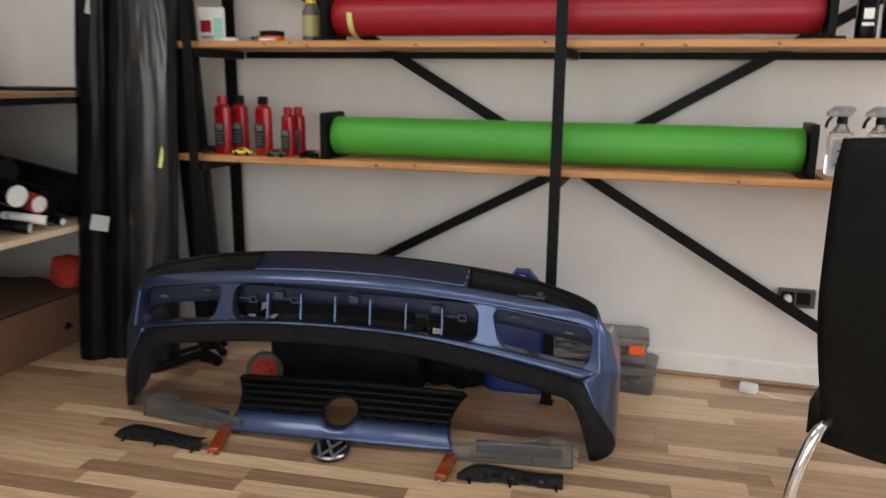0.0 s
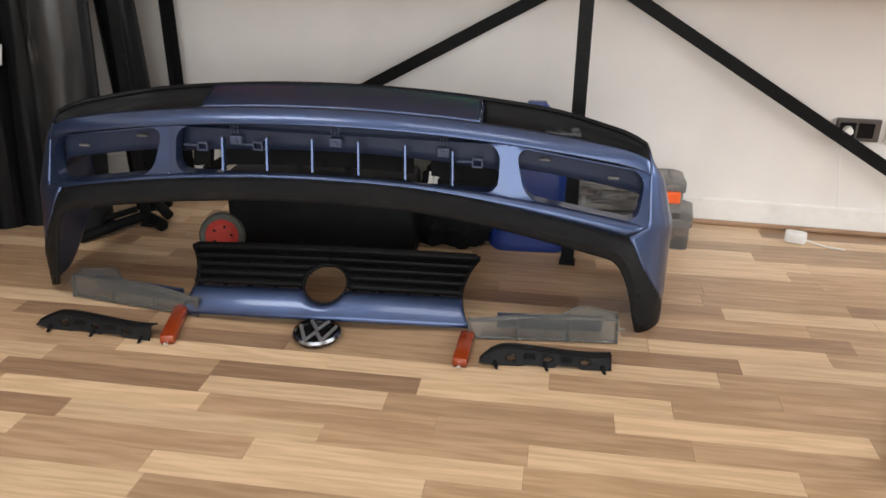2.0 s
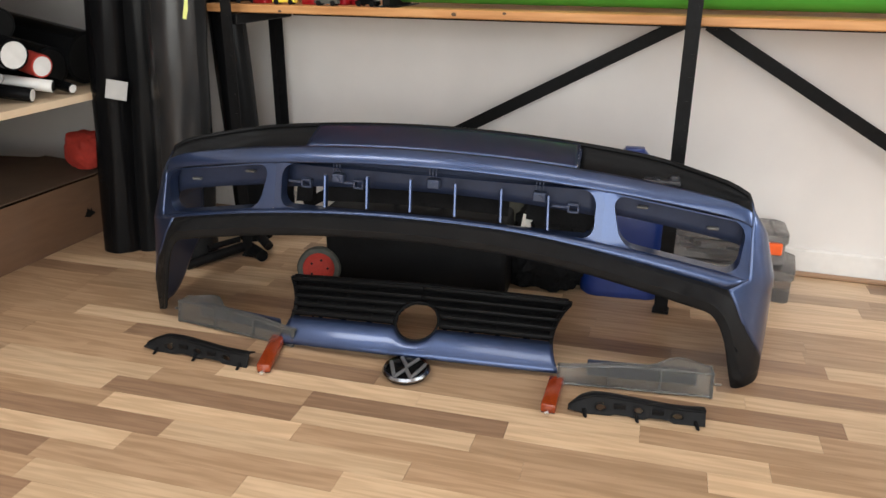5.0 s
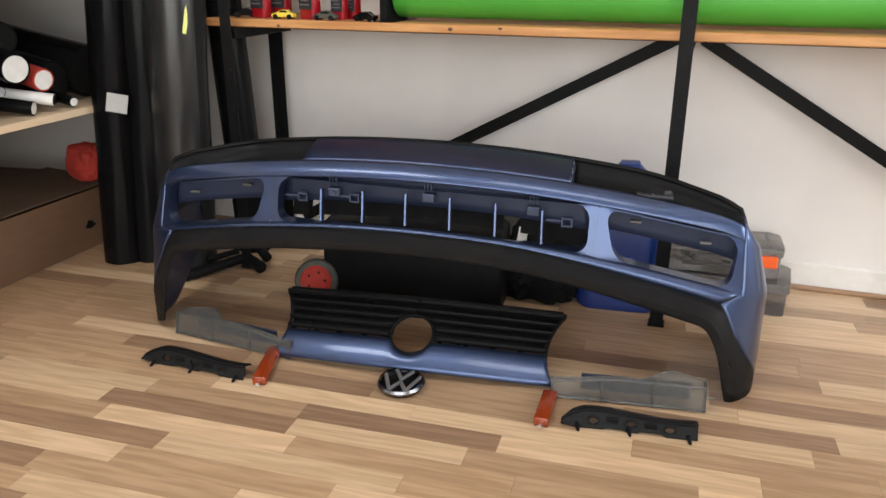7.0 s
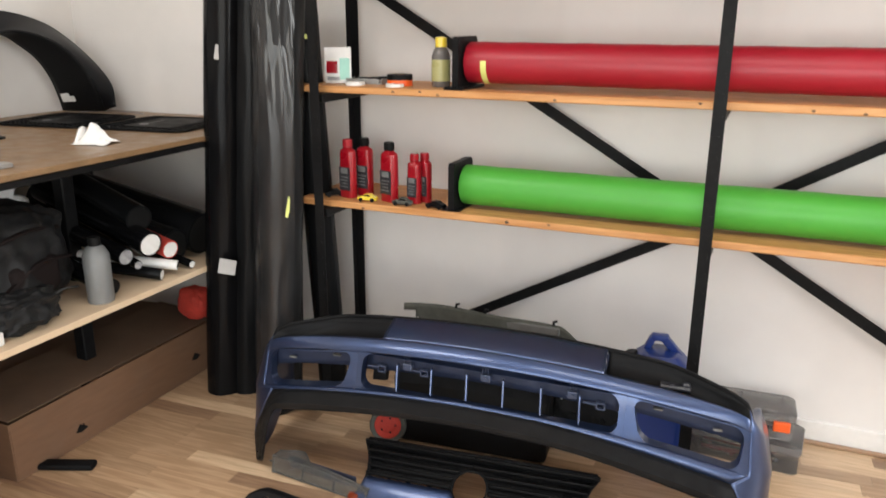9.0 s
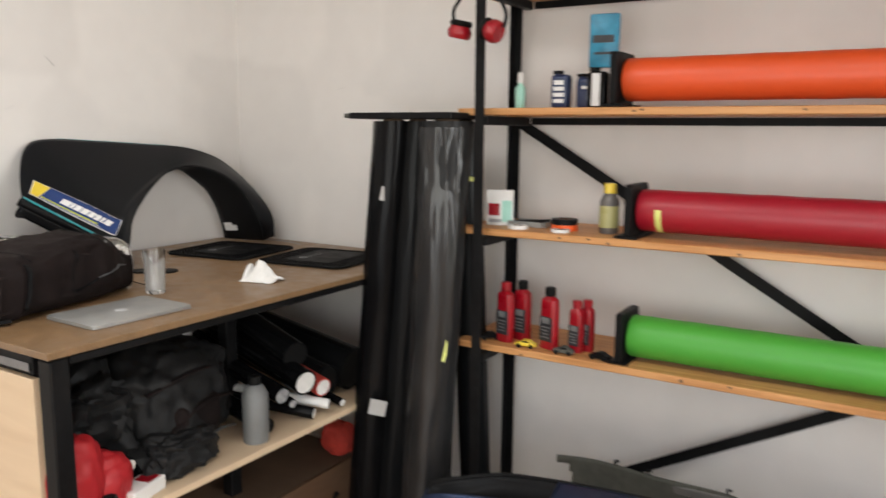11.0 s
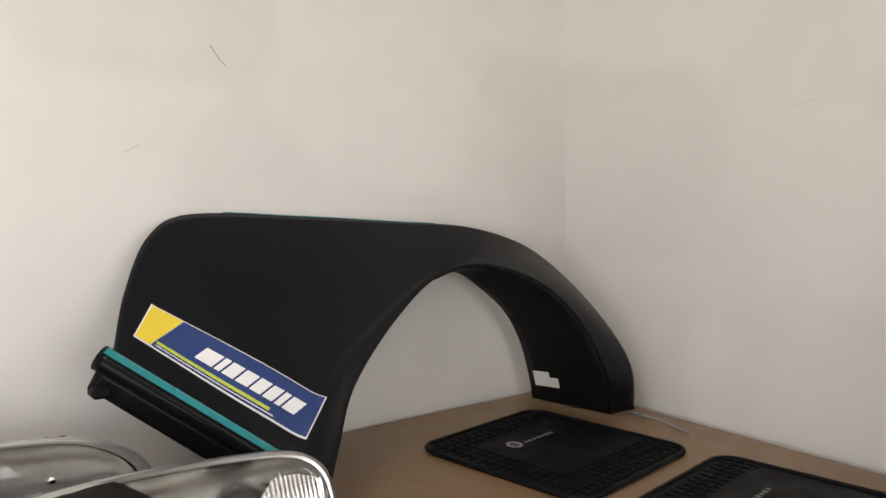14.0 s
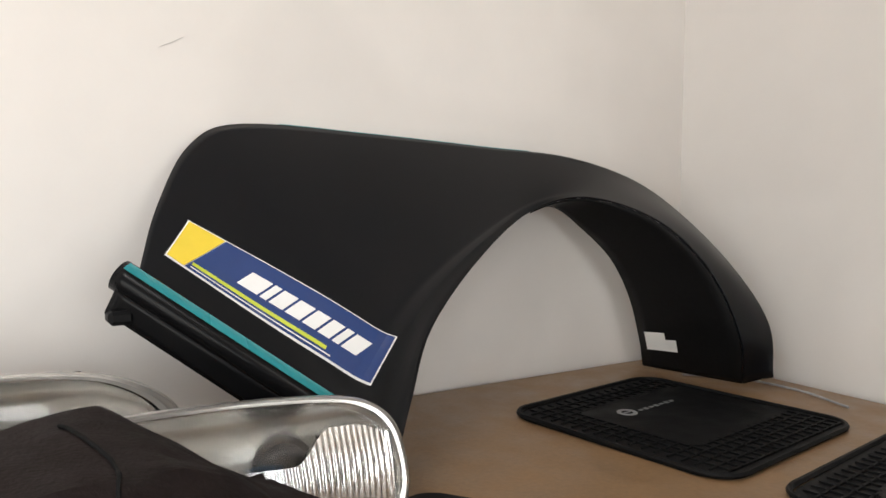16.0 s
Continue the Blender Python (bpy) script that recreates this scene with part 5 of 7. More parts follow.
for a, b in zip(rings, rings[1:]):
    for k in range(len(a)):
        bm.faces.new((a[k], a[(k + 1) % len(a)], b[(k + 1) % len(a)], b[k]))
bm.faces.new(rings[0][::-1])
bm.faces.new(rings[-1])
part("body", bm, "can_blue", jug_blue, smooth=True)
# the handle: a flat bridge on two legs, the rear one running down as a sloping web
for name, at, size, lean in (("handle", (0.006, 0.02, 0.418), (0.056, 0.036, 0.02), 0), ("handle_leg", (-0.028, 0.02, 0.388), (0.022, 0.034, 0.066), 24), ("handle_leg", (0.046, 0.02, 0.389), (0.026, 0.034, 0.084), -42)):
    bm = bmesh.new()
    add_box(bm, (0, 0, 0), size, 0.005, pose(*at, 0, lean, 0), 2)
    part(name, bm, "can_blue", jug_blue, smooth=True)
bm = bmesh.new()
add_lathe(bm, [(0, 0.0), (0.022, 0.0), (0.022, 0.032), (0.018, 0.036), (0, 0.036)], 18, pose(-0.075, 0.0, 0.33, 0, -14, 0))
part("cap", bm, "cap_black", jug_blue, smooth=True)

def clear_case(z, w, d, h, turn, label, filling):
    ob = thing("clear_storage_box", pose(0.058 if z > 0.05 else 0.078, 2.93, z, 0, 0, turn), label, "storage box", "clear storage boxes")
    bm = bmesh.new()
    add_prism(bm, rounded(w, d, 0.02), 0.0, h * 0.72)
    part("tub", bm, "clear_plastic", ob, smooth=True)
    bm = bmesh.new()
    add_prism(bm, rounded(w + 0.012, d + 0.012, 0.024), h * 0.722, h, bevel=0.006)
    lid = part("lid", bm, "clear_plastic", ob, "cloudy clear lid", smooth=True)
    for k in range(5):
        bm = bmesh.new()
        add_box(bm, (-w * 0.4 + w * 0.2 * k, 0, h + 0.001), (0.004, d * 0.8, 0.004))
        part("rib", bm, "clear_plastic", lid)
    for k in range(16):
        bm = bmesh.new()
        add_tube(bm, [(random.uniform(-w, w) * 0.38, random.uniform(-d, d) * 0.36, h * (0.1 + 0.036 * k)) for _ in range(2)], 0.008, 6)
        part("contents", bm, filling[k % len(filling)], ob)
    if z < 0.05:
        return ob
    bm = bmesh.new()
    add_box(bm, (w * 0.38, -d / 2 - 0.012, h * 0.6), (0.052, 0.016, 0.034), 0.003)
    part("latch", bm, "orange_plastic", ob, "bright orange latch")
    return ob


clear_case(0.0, 0.355, 0.17, 0.098, -4, "clear plastic parts box with cloudy lid", ("cap_black", "bottle_red", "smoke"))
clear_case(0.104, 0.325, 0.15, 0.09, 3, "clear plastic parts box with an orange latch", ("smoke", "white", "cap_black"))

# a second bumper, olive and dusty, stands on edge against the wall
olive = thing("underbody_tray", pose(-0.85, 2.92, 0, 0, 0, 1), "dusty olive-grey plastic underbody tray leaning on the wall", "car part")


def tray_fn(u, v):
    x = -0.36 + 0.72 * u
    z = 0.02 + (0.325 + 0.025 * math.sin(2.6 * u + 0.6) - 0.05 * smoothstep(0.86, 1, u)) * v
    return Vector((x, -0.10 * (1 - v) + 0.03 * math.sin(math.pi * v) + 0.012 * math.sin(9 * u), z))


bm = bmesh.new()
add_sheet(bm, tray_fn, 60, 24, keep=lambda u, v: v > 0.93 - 0.93 * smoothstep(0.05, 0.17, u))
solid(part("shell", bm, "olive", olive, smooth=True), 0.006)
for u in (0.3, 0.47, 0.83):
    bm = bmesh.new()
    add_tube(bm, [tray_fn(u, 0.96), tray_fn(u, 1.0) + Vector((0.004, -0.004, 0.014)), tray_fn(u, 1.0) + Vector((0.016, -0.004, 0.016))], 0.005, 6)
    part("clip", bm, "black_plastic", olive)
bm = bmesh.new()
add_box(bm, tray_fn(0.72, 0.93) + Vector((0, -0.012, 0)), (0.22, 0.012, 0.03), 0.004)
part("pad", bm, "smoke", olive)

# a folded black stand behind the bumper's far end
stand = thing("folded_stand", pose(-1.44, 2.60, 0, 0, 0, 0), "folded black metal stand lying on the floor", "stand")
for pts, r in (([(-0.10, -0.11, 0.016), (0.0, 0.06, 0.03)], 0.016), ([(-0.07, -0.03, 0.05), (-0.02, 0.07, 0.05)], 0.010), ([(0.0, 0.09, 0.02), (0.09, 0.03, 0.02)], 0.02), ([(0.03, 0.12, 0.05), (0.08, 0.09, 0.03)], 0.016)):
    bm = bmesh.new()
    add_tube(bm, pts, r, 10)
    part("bar", bm, "steel", stand, smooth=True)

# ---- tall film rolls between bench and shelves ----


def tall_roll(name, base, top, r, mat, label, wave=0.0):
    """An upright roll of film, a little out of round, with a core showing at its top."""
    b, t = Vector(base), Vector(top)
    ob = thing(name, Matrix.Translation(b), label, "film roll", "tall film rolls")
    bm = bmesh.new()
    n, seg = 26, 32
    rings = []
    for i in range(n + 1):
        f = i / n
        c = (t - b) * f
        ring = []
        for k in range(seg):
            a = 2 * math.pi * k / seg
            rr = r * (1 + wave * noise.noise(Vector((2 * math.cos(a), 2 * math.sin(a), 6 * f + r * 90))))
            ring.append(bm.verts.new(c + Vector((rr * math.cos(a), rr * math.sin(a), 0))))
        rings.append(ring)
    for a, b2 in zip(rings, rings[1:]):
        for k in range(seg):
            bm.faces.new((a[k], a[(k + 1) % seg], b2[(k + 1) % seg], b2[k]))
    bm.faces.new(rings[0][::-1])
    bm.faces.new(rings[-1])
    part("wrap", bm, mat, ob, smooth=True)
    bm = bmesh.new()
    add_tube(bm, [(t - b) * 0.995, (t - b) * 1.006], r * 0.5, 20)
    part("core", bm, "cardboard_dark", ob)
    return ob


r1 = tall_roll("film_roll", (-1.865, 2.605, 0.0), (-1.765, 2.655, 1.57), 0.072, "gloss_black", "tall roll of glossy black film with a white sticker", 0.07)
tall_roll("film_roll", (-1.775, 2.64, 0.0), (-1.69, 2.70, 1.57), 0.06, "satin_black", "tall roll of satin black film", 0.1)
r3 = tall_roll("film_roll", (-1.60, 2.60, 0.0), (-1.545, 2.66, 1.57), 0.085, "grey_film", "tall roll in crinkled grey plastic wrap", 0.14)
r4 = tall_roll("film_roll", (-1.50, 2.835, 0.0), (-1.575, 2.83, 1.57), 0.058, "satin_black", "tall roll of satin black film behind the shelf end", 0.05)
for ob, p, sz, mat, nm, lb in (
    (r1, (-1.752, 2.535, 0.548), (0.062, 0.002, 0.058), "white_tape", "sticker", "square white sticker"),
    (r1, (-1.752, 2.582, 1.317), (0.03, 0.002, 0.05), "white_tape", "sticker", "small white sticker"),
    (r3, (-1.478, 2.545, 0.80), (0.016, 0.002, 0.075), "yellow_tape", "tape_end", "loose end of pale yellow tape"),
    (r4, (-1.525, 2.775, 1.37), (0.07, 0.002, 0.016), "yellow_tape", "tape_band", "strip of pale yellow tape"),
):
    bm = bmesh.new()
    if nm == "tape_end":
        add_prism(bm, [(-0.008, -0.036), (0.002, -0.038), (0.0075, -0.012), (0.008, 0.02), (0.005, 0.042), (0.001, 0.03), (-0.003, 0.0)], -0.001, 0.001, pose(0, 0, 0, 90))
    else:
        add_box(bm, (0, 0, 0), sz, 0.0004)
    o = part(nm, bm, mat, ob, lb)
    o.matrix_local = ob.matrix_world.inverted() @ pose(*p, 0, {"tape_end": 4, "sticker": 12}.get(nm, 4), 32)
# clear wrap that bulges off the grey roll
bm = bmesh.new()


def wrap_fn(u, v):
    a = radians(-150 + 130 * u)
    z = 0.10 + 1.45 * v
    fold = abs(noise.noise(Vector((5 * u + 1.6 * v, 3 * v, 7))))
    loose = 0.05 + 0.95 * smoothstep(0.55, 0.92, v)
    rr = 0.093 + loose * (0.010 * noise.noise(Vector((4 * u, 5 * v, 2))) + 0.012 * (0.25 - fold) + 0.005 * noise.noise(Vector((11 * u, 11 * v, 5))))
    c = Vector((-1.60, 2.60, 0)).lerp(Vector((-1.545, 2.66, 0)), z / 1.57)
    return c + Vector((rr * math.cos(a), rr * math.sin(a), z)) - Vector((-1.60, 2.60, 0))


add_sheet(bm, wrap_fn, 60, 160)
part("clear_wrap", bm, "wrap_gloss", r3, "creased clear plastic wrap", smooth=True)
cap = thing("roll_rack_top", pose(-1.74, 2.70, 1.575), "flat black board lying across the tops of the film rolls", "rack board")
bm = bmesh.new()
add_box(bm, (0.035, 0.0, 0.0135), (0.43, 0.21, 0.022), 0.003)
part("board", bm, "steel", cap)
bm = bmesh.new()
add_box(bm, (-0.19, -0.02, 0.0135), (0.04, 0.15, 0.016), 0.003)
part("end_plate", bm, "olive", cap, "worn grey end of the board")

# ---- the workbench ----
BX, BY0, BY1, BZ = -1.84, 1.378, 3.07, 1.022
bench = thing("workbench", pose(0, 0, 0), "steel-framed workbench with a chipboard top and plywood side", "workbench")
bm = bmesh.new()
add_box(bm, ((X0 + BX) / 2 + 0.004, (BY0 + BY1) / 2, BZ - 0.009), (BX - X0 - 0.012, BY1 - BY0, 0.018), 0.0015)
part("worktop", bm, "chipboard", bench, "scratched brown chipboard worktop")
LX = BX - 0.028
for lx, ly in ((LX, BY0 + 0.03), (-2.2, 2.25), (LX, 3.0), (X0 + 0.06, BY0 + 0.03), (X0 + 0.06, 3.0)):
    bm = bmesh.new()
    add_box(bm, (lx, ly, (BZ - 0.022) / 2), (0.05, 0.05, BZ - 0.022), 0.004)
    part("leg", bm, "steel", bench)
for c, s in (((LX, (BY0 + BY1) / 2, BZ - 0.031), (0.04, BY1 - BY0 - 0.12, 0.022)), (((X0 + LX) / 2, BY0 + 0.022, BZ - 0.042), (LX - X0 - 0.1, 0.03, 0.05)),
             ((X0 + 0.06, (BY0 + BY1) / 2, BZ - 0.042), (0.04, BY1 - BY0 - 0.12, 0.044))):
    bm = bmesh.new()
    add_box(bm, c, s, 0.003)
    part("rail", bm, "steel", bench)
for px in (-2.02, -2.30, -2.62):
    bm = bmesh.new()
    add_box(bm, (px, BY0 + 0.004, BZ - 0.048), (0.19, 0.004, 0.022), 0.001)
    part("rail_plate", bm, "dark_chrome", bench, "dull metal plate on the rail")
bm = bmesh.new()
add_box(bm, ((X0 + LX) / 2 - 0.02, BY0 + 0.014, 0.475), (LX - X0 - 0.06, 0.018, 0.94), 0.001)
part("side_panel", bm, "plywood", bench, "pale plywood side panel")
bm = bmesh.new()
add_box(bm, ((X0 + LX) / 2 + 0.015, (BY0 + BY1) / 2 + 0.02, 0.519), (LX - X0 - 0.03, BY1 - BY0 - 0.1, 0.022), 0.001)
part("lower_shelf", bm, "plywood", bench, "pale plywood lower shelf")
SH = 0.5305

# boxes under the bench


def carton(name, m, w, d, h, label, open_top=False):
    ob = thing(name, m, label, "cardboard box")
    t = 0.004
    for c, s in (((0, -d / 2, h / 2), (w, t, h)), ((0, d / 2, h / 2), (w, t, h)), ((-w / 2, 0, h / 2), (t, d - t, h)), ((w / 2, 0, h / 2), (t, d - t, h)), ((0, 0, t / 2), (w - t, d - t, t))):
        bm = bmesh.new()
        add_box(bm, c, s, 0.001)
        part("side", bm, "cardboard", ob)
    for sg in (-1, 1):
        bm = bmesh.new()
        add_box(bm, (0, 0, 0), (w / 2 - 0.001, d, 0.004), 0.001, pose(sg * w / 4, 0, h + 0.004 + (0.012 if sg > 0 else 0.004), 0, sg * 3, 0))
        part("flap", bm, "cardboard_dark", ob, "brown top flap")
    return ob


c1 = carton("cardboard_box", pose(-2.36, 2.30, 0), 0.62, 1.0, 0.205, "long low cardboard box with a torn hole")
bm = bmesh.new()
pts = [(0.022 * (1 + 0.35 * math.sin(5 * k)) * math.cos(k * 2 * math.pi / 14), 0.014 * (1 + 0.4 * math.cos(3 * k)) * math.sin(k * 2 * math.pi / 14)) for k in range(14)]
add_prism(bm, pts, 0, 0.002, pose(0.3115, 0.35, 0.085, 90, 0, 90))
part("torn_hole", bm, "cap_black", c1, "torn dark hole")
bm = bmesh.new()
add_prism(bm, pts, 0, 0.002, pose(0.3115, -0.24, 0.06, 90, 0, 90))
part("torn_hole", bm, "cap_black", c1, "torn dark hole")
carton("cardboard_box", pose(-2.44, 1.56, 0), 0.55, 0.34, 0.24, "cardboard box with loose flaps")
lump("plastic_bag", pose(-2.10, 2.735, 0.228), (0.07, 0.055, 0.07), "red_foam", "crumpled orange-red plastic bag on the box", "bag", 0.14, 8.0, True, 1.7)
bar = thing("rubber_strip", pose(-2.0, 1.915, 0, 0, 0, 22), "flat black rubber strip on the floor", "strip")
bm = bmesh.new()
add_box(bm, (-0.04, 0, 0.011), (0.32, 0.045, 0.022), 0.008, None, 2)
part("body", bm, "rubber", bar, smooth=True)

# cardboard-cored rolls on the lower shelf


def stub(y, z, r, length, wrap, end, yaw, label, x=-1.915, pitch=-9.0):
    ob = thing("vinyl_tube", pose(x, y, z, 0, -pitch, yaw), label, "vinyl tube", "vinyl tubes under the bench")
    bm = bmesh.new()
    add_lathe(bm, [(r * 0.8, 0.0), (r, 0.0), (r, length), (r * 0.8, length), (r * 0.8, 0.0)], 28, pose(0, 0, 0, 0, -90, 0))
    part("film", bm, wrap, ob, smooth=True)
    bm = bmesh.new()
    add_lathe(bm, [(0, -0.001), (r * 0.86, -0.001), (r * 0.86, 0.002), (0, 0.002)], 28, pose(0, 0, 0, 0, -90, 0))
    part("end_cap", bm, end, ob, "pale round end")
    return ob


stub(2.335, 0.668, 0.045, 0.7, "gloss_black", "white", -12, "black film tube with a white end cap")
stub(2.428, 0.625, 0.034, 0.7, "red_foam", "white", -10, "red film tube with a white end cap")
stub(2.22, 0.655, 0.03, 0.7, "gloss_black", "label_grey", -8, "black film tube with a pale grey end")
stub(2.27, 0.612, 0.016, 0.65, "gloss_black", "label_grey", -14, "thin black tube with a grey end")
stub(2.36, 0.552, 0.021, 0.7, "gloss_black", "white", 25, "thin black tube with a white end", -1.90)
stub(2.43, 0.567, 0.018, 0.55, "white", "cap_black", 30, "thin white tube with a dark end", -1.89)
stub(2.505, 0.549, 0.015, 0.6, "gloss_black", "white", -5, "thin black tube with a white end", -1.89)
stub(2.16, 0.562, 0.03, 0.65, "gloss_black", "cap_black", -8, "black film tube lying on the shelf", -1.93)
stub(2.53, 0.60, 0.07, 0.75, "satin_black", "cap_black", -4, "thick black film tube lying on the shelf", -1.99)
stub(2.67, 0.62, 0.085, 0.75, "satin_black", "cap_black", -2, "thick black film tube against the wall end", -1.97)
stub(2.37, 0.745, 0.05, 0.75, "satin_black", "cap_black", -16, "black film tube lying on other tubes", -1.99)
gb = thing("spray_bottle", pose(-1.935, 2.115, SH), "tall grey plastic bottle on the lower shelf", "bottle")
bm = bmesh.new()
add_lathe(bm, [(0, 0), (0.04, 0), (0.042, 0.006), (0.042, 0.16), (0.03, 0.185), (0.016, 0.195)], 24)
part("body", bm, "can_grey", gb, smooth=True)
bm = bmesh.new()
add_lathe(bm, [(0, 0.193), (0.02, 0.193), (0.02, 0.22), (0, 0.222)], 18)
part("cap", bm, "cap_black", gb)
sack = lump("black_rucksack", pose(-2.16, 1.92, SH, 0, 0, 10), (0.18, 0.22, 0.185), "bag_nylon", "slumped black rucksack on the lower shelf", "bag", 0.16, 4.0, True, 2.2)
for pts, w, mt in (([(0.17, -0.14, 0.12), (0.19, -0.02, 0.18), (0.175, 0.13, 0.16)], 0.012, "fabric_dark"), ([(0.12, -0.18, 0.24), (0.17, -0.04, 0.28), (0.13, 0.14, 0.25)], 0.012, "fabric_dark"), ([(0.185, -0.05, 0.05), (0.195, 0.05, 0.07), (0.18, 0.14, 0.05)], 0.006, "fabric_grey")):
    bm = bmesh.new()
    add_tube(bm, spline(pts, 16), w, 8, flat=0.5)
    part("strap", bm, mt, sack, smooth=True)
bm = bmesh.new()
add_box(bm, (0.15, -0.02, 0.13), (0.08, 0.2, 0.12), 0.03, None, 3)
part("pocket", bm, "fabric_dark", sack, smooth=True)
coat = lump("dark_jacket", pose(-2.22, 1.64, SH, 0, 0, 0), (0.2, 0.17, 0.17), "bag_nylon", "bunched dark jacket on the lower shelf", "jacket", 0.3, 11.0)
for k, (px, py, pz) in enumerate(((0.13, -0.03, 0.0), (0.1, 0.1, 0.02))):
    lump("sleeve", pose(px, py, pz, 0, 0, 30 + 50 * k), (0.10, 0.045, 0.05), "fabric_dark", "", "", 0.25, 31.0 + k, True, 3.0, coat)
lump("black_pouch", pose(-1.99, 1.83, SH), (0.09, 0.13, 0.07), "bag_nylon", "small dark pouch on the lower shelf", "pouch", 0.2, 6.0)
lump("carrier_bag", pose(-2.5, 2.05, SH), (0.14, 0.22, 0.20), "white", "bulging pale carrier bag on the lower shelf", "bag", 0.2, 14.0)
red_sack = lump("red_bag", pose(-1.955, 1.475, SH), (0.08, 0.085, 0.125), "red_bag", "bright red plastic bag on the lower shelf", "bag", 0.12, 21.0, True, 1.5)
lump("fold", pose(0.01, 0.085, 0), (0.06, 0.075, 0.085), "red_bag", "", "", 0.14, 27.0, True, 1.6, red_sack)
pack = thing("paper_pack", pose(-1.925, 1.665, SH, 0, 0, 14), "small cream paper pack on the lower shelf", "packet")
bm = bmesh.new()
add_box(bm, (0, 0, 0.02), (0.07, 0.13, 0.04), 0.003)
part("wrap", bm, "paper", pack)
bm = bmesh.new()
add_box(bm, (0.0, 0.03, 0.0405), (0.05, 0.05, 0.002))
part("label", bm, "bottle_red", pack)
torch = thing("torch", pose(-1.875, 1.545, SH + 0.034, 0, 84, -150), "black torch lying on the lower shelf", "torch")
bm = bmesh.new()
add_lathe(bm, [(0, 0), (0.032, 0), (0.033, 0.02), (0.024, 0.04), (0.019, 0.06), (0.019, 0.16), (0, 0.162)], 22)
part("body", bm, "cap_black", torch, smooth=True)
bm = bmesh.new()
add_lathe(bm, [(0, -0.001), (0.027, -0.001), (0.027, -0.003), (0, -0.004)], 22)
part("lens", bm, "gloss_black", torch)
stub(1.64, 0.625, 0.022, 0.4, "satin_black", "white", 10, "black tube with a pale round end", -1.93)

# ---- things on the worktop ----
# laptop, lid closed
lap = thing("laptop", pose(-2.042, 1.719, BZ, 0, 0, -1.5), "closed silver aluminium laptop", "laptop")
bm = bmesh.new()
add_prism(bm, rounded(0.2212, 0.3126, 0.012), 0.0015, 0.0062, bevel=0.001)
part("base", bm, "aluminium", lap, smooth=True)
bm = bmesh.new()
add_prism(bm, rounded(0.2212, 0.3126, 0.012), 0.0067, 0.0112, bevel=0.0014)
lid = part("lid", bm, "aluminium", lap, smooth=True)
bm = bmesh.new()
add_prism(bm, [(0.018 * math.cos(2 * math.pi * k / 20) * (1 + 0.12 * math.sin(4 * math.pi * k / 20)), 0.016 * math.sin(2 * math.pi * k / 20)) for k in range(20)], 0.0112, 0.0116)
part("badge", bm, "sticker_white", lid, "pale plain badge")
for sx in (-1, 1):
    for sy in (-1, 1):
        bm = bmesh.new()
        add_lathe(bm, [(0, 0), (0.006, 0), (0.006, 0.002), (0, 0.002)], 10, pose(sx * 0.085, sy * 0.13, 0))
        part("foot", bm, "rubber", lap)

# drinking glass
gl = thing("drinking_glass", pose(-2.195, 1.955, BZ), "tall clear drinking glass", "glass")
bm = bmesh.new()
add_lathe(bm, [(0, 0.0005), (0.028, 0.0005), (0.030, 0.004), (0.034, 0.138), (0.0328, 0.1385), (0.0288, 0.01), (0.0, 0.009)], 36)
part("vessel", bm, "glass", gl, smooth=True)

# crumpled tissue
tis = thing("tissue", pose(-2.06, 2.285, BZ, 0, 0, 12) @ Matrix.Scale(0.85, 4), "crumpled white paper tissue", "tissue")


def tissue_fn(u, v):
    """A folded tissue: two upright points at one end, falling away to a loose corner."""
    x, y = (u - 0.5) * 0.15, (v - 0.5) * 0.11
    ridge = 0.062 * math.exp(-(((u - 0.10) / 0.07) ** 2)) * smoothstep(0.1, 0.45, v) + 0.075 * (smoothstep(0.16, 0.36, u) - 0.85 * smoothstep(0.36, 1.0, u)) * smoothstep(-0.05, 0.55, v)
    h = ridge * (1 - 0.9 * smoothstep(0.6, 1.0, v)) + 0.006 * noise.noise(Vector((7 * u, 6 * v, 1))) + 0.004 * abs(noise.noise(Vector((15 * u, 13 * v, 4))))
    edge = min(u, 1 - u, v, 1 - v)
    return Vector((x + 0.012 * noise.noise(Vector((3 * u, 3 * v, 9))), y + 0.25 * h, max(0.0015, h * smoothstep(-0.08, 0.06, edge) + 0.0015)))


bm = bmesh.new()
add_sheet(bm, tissue_fn, 44, 30)
solid(part("sheet", bm, "paper", tis), 0.001, 1)


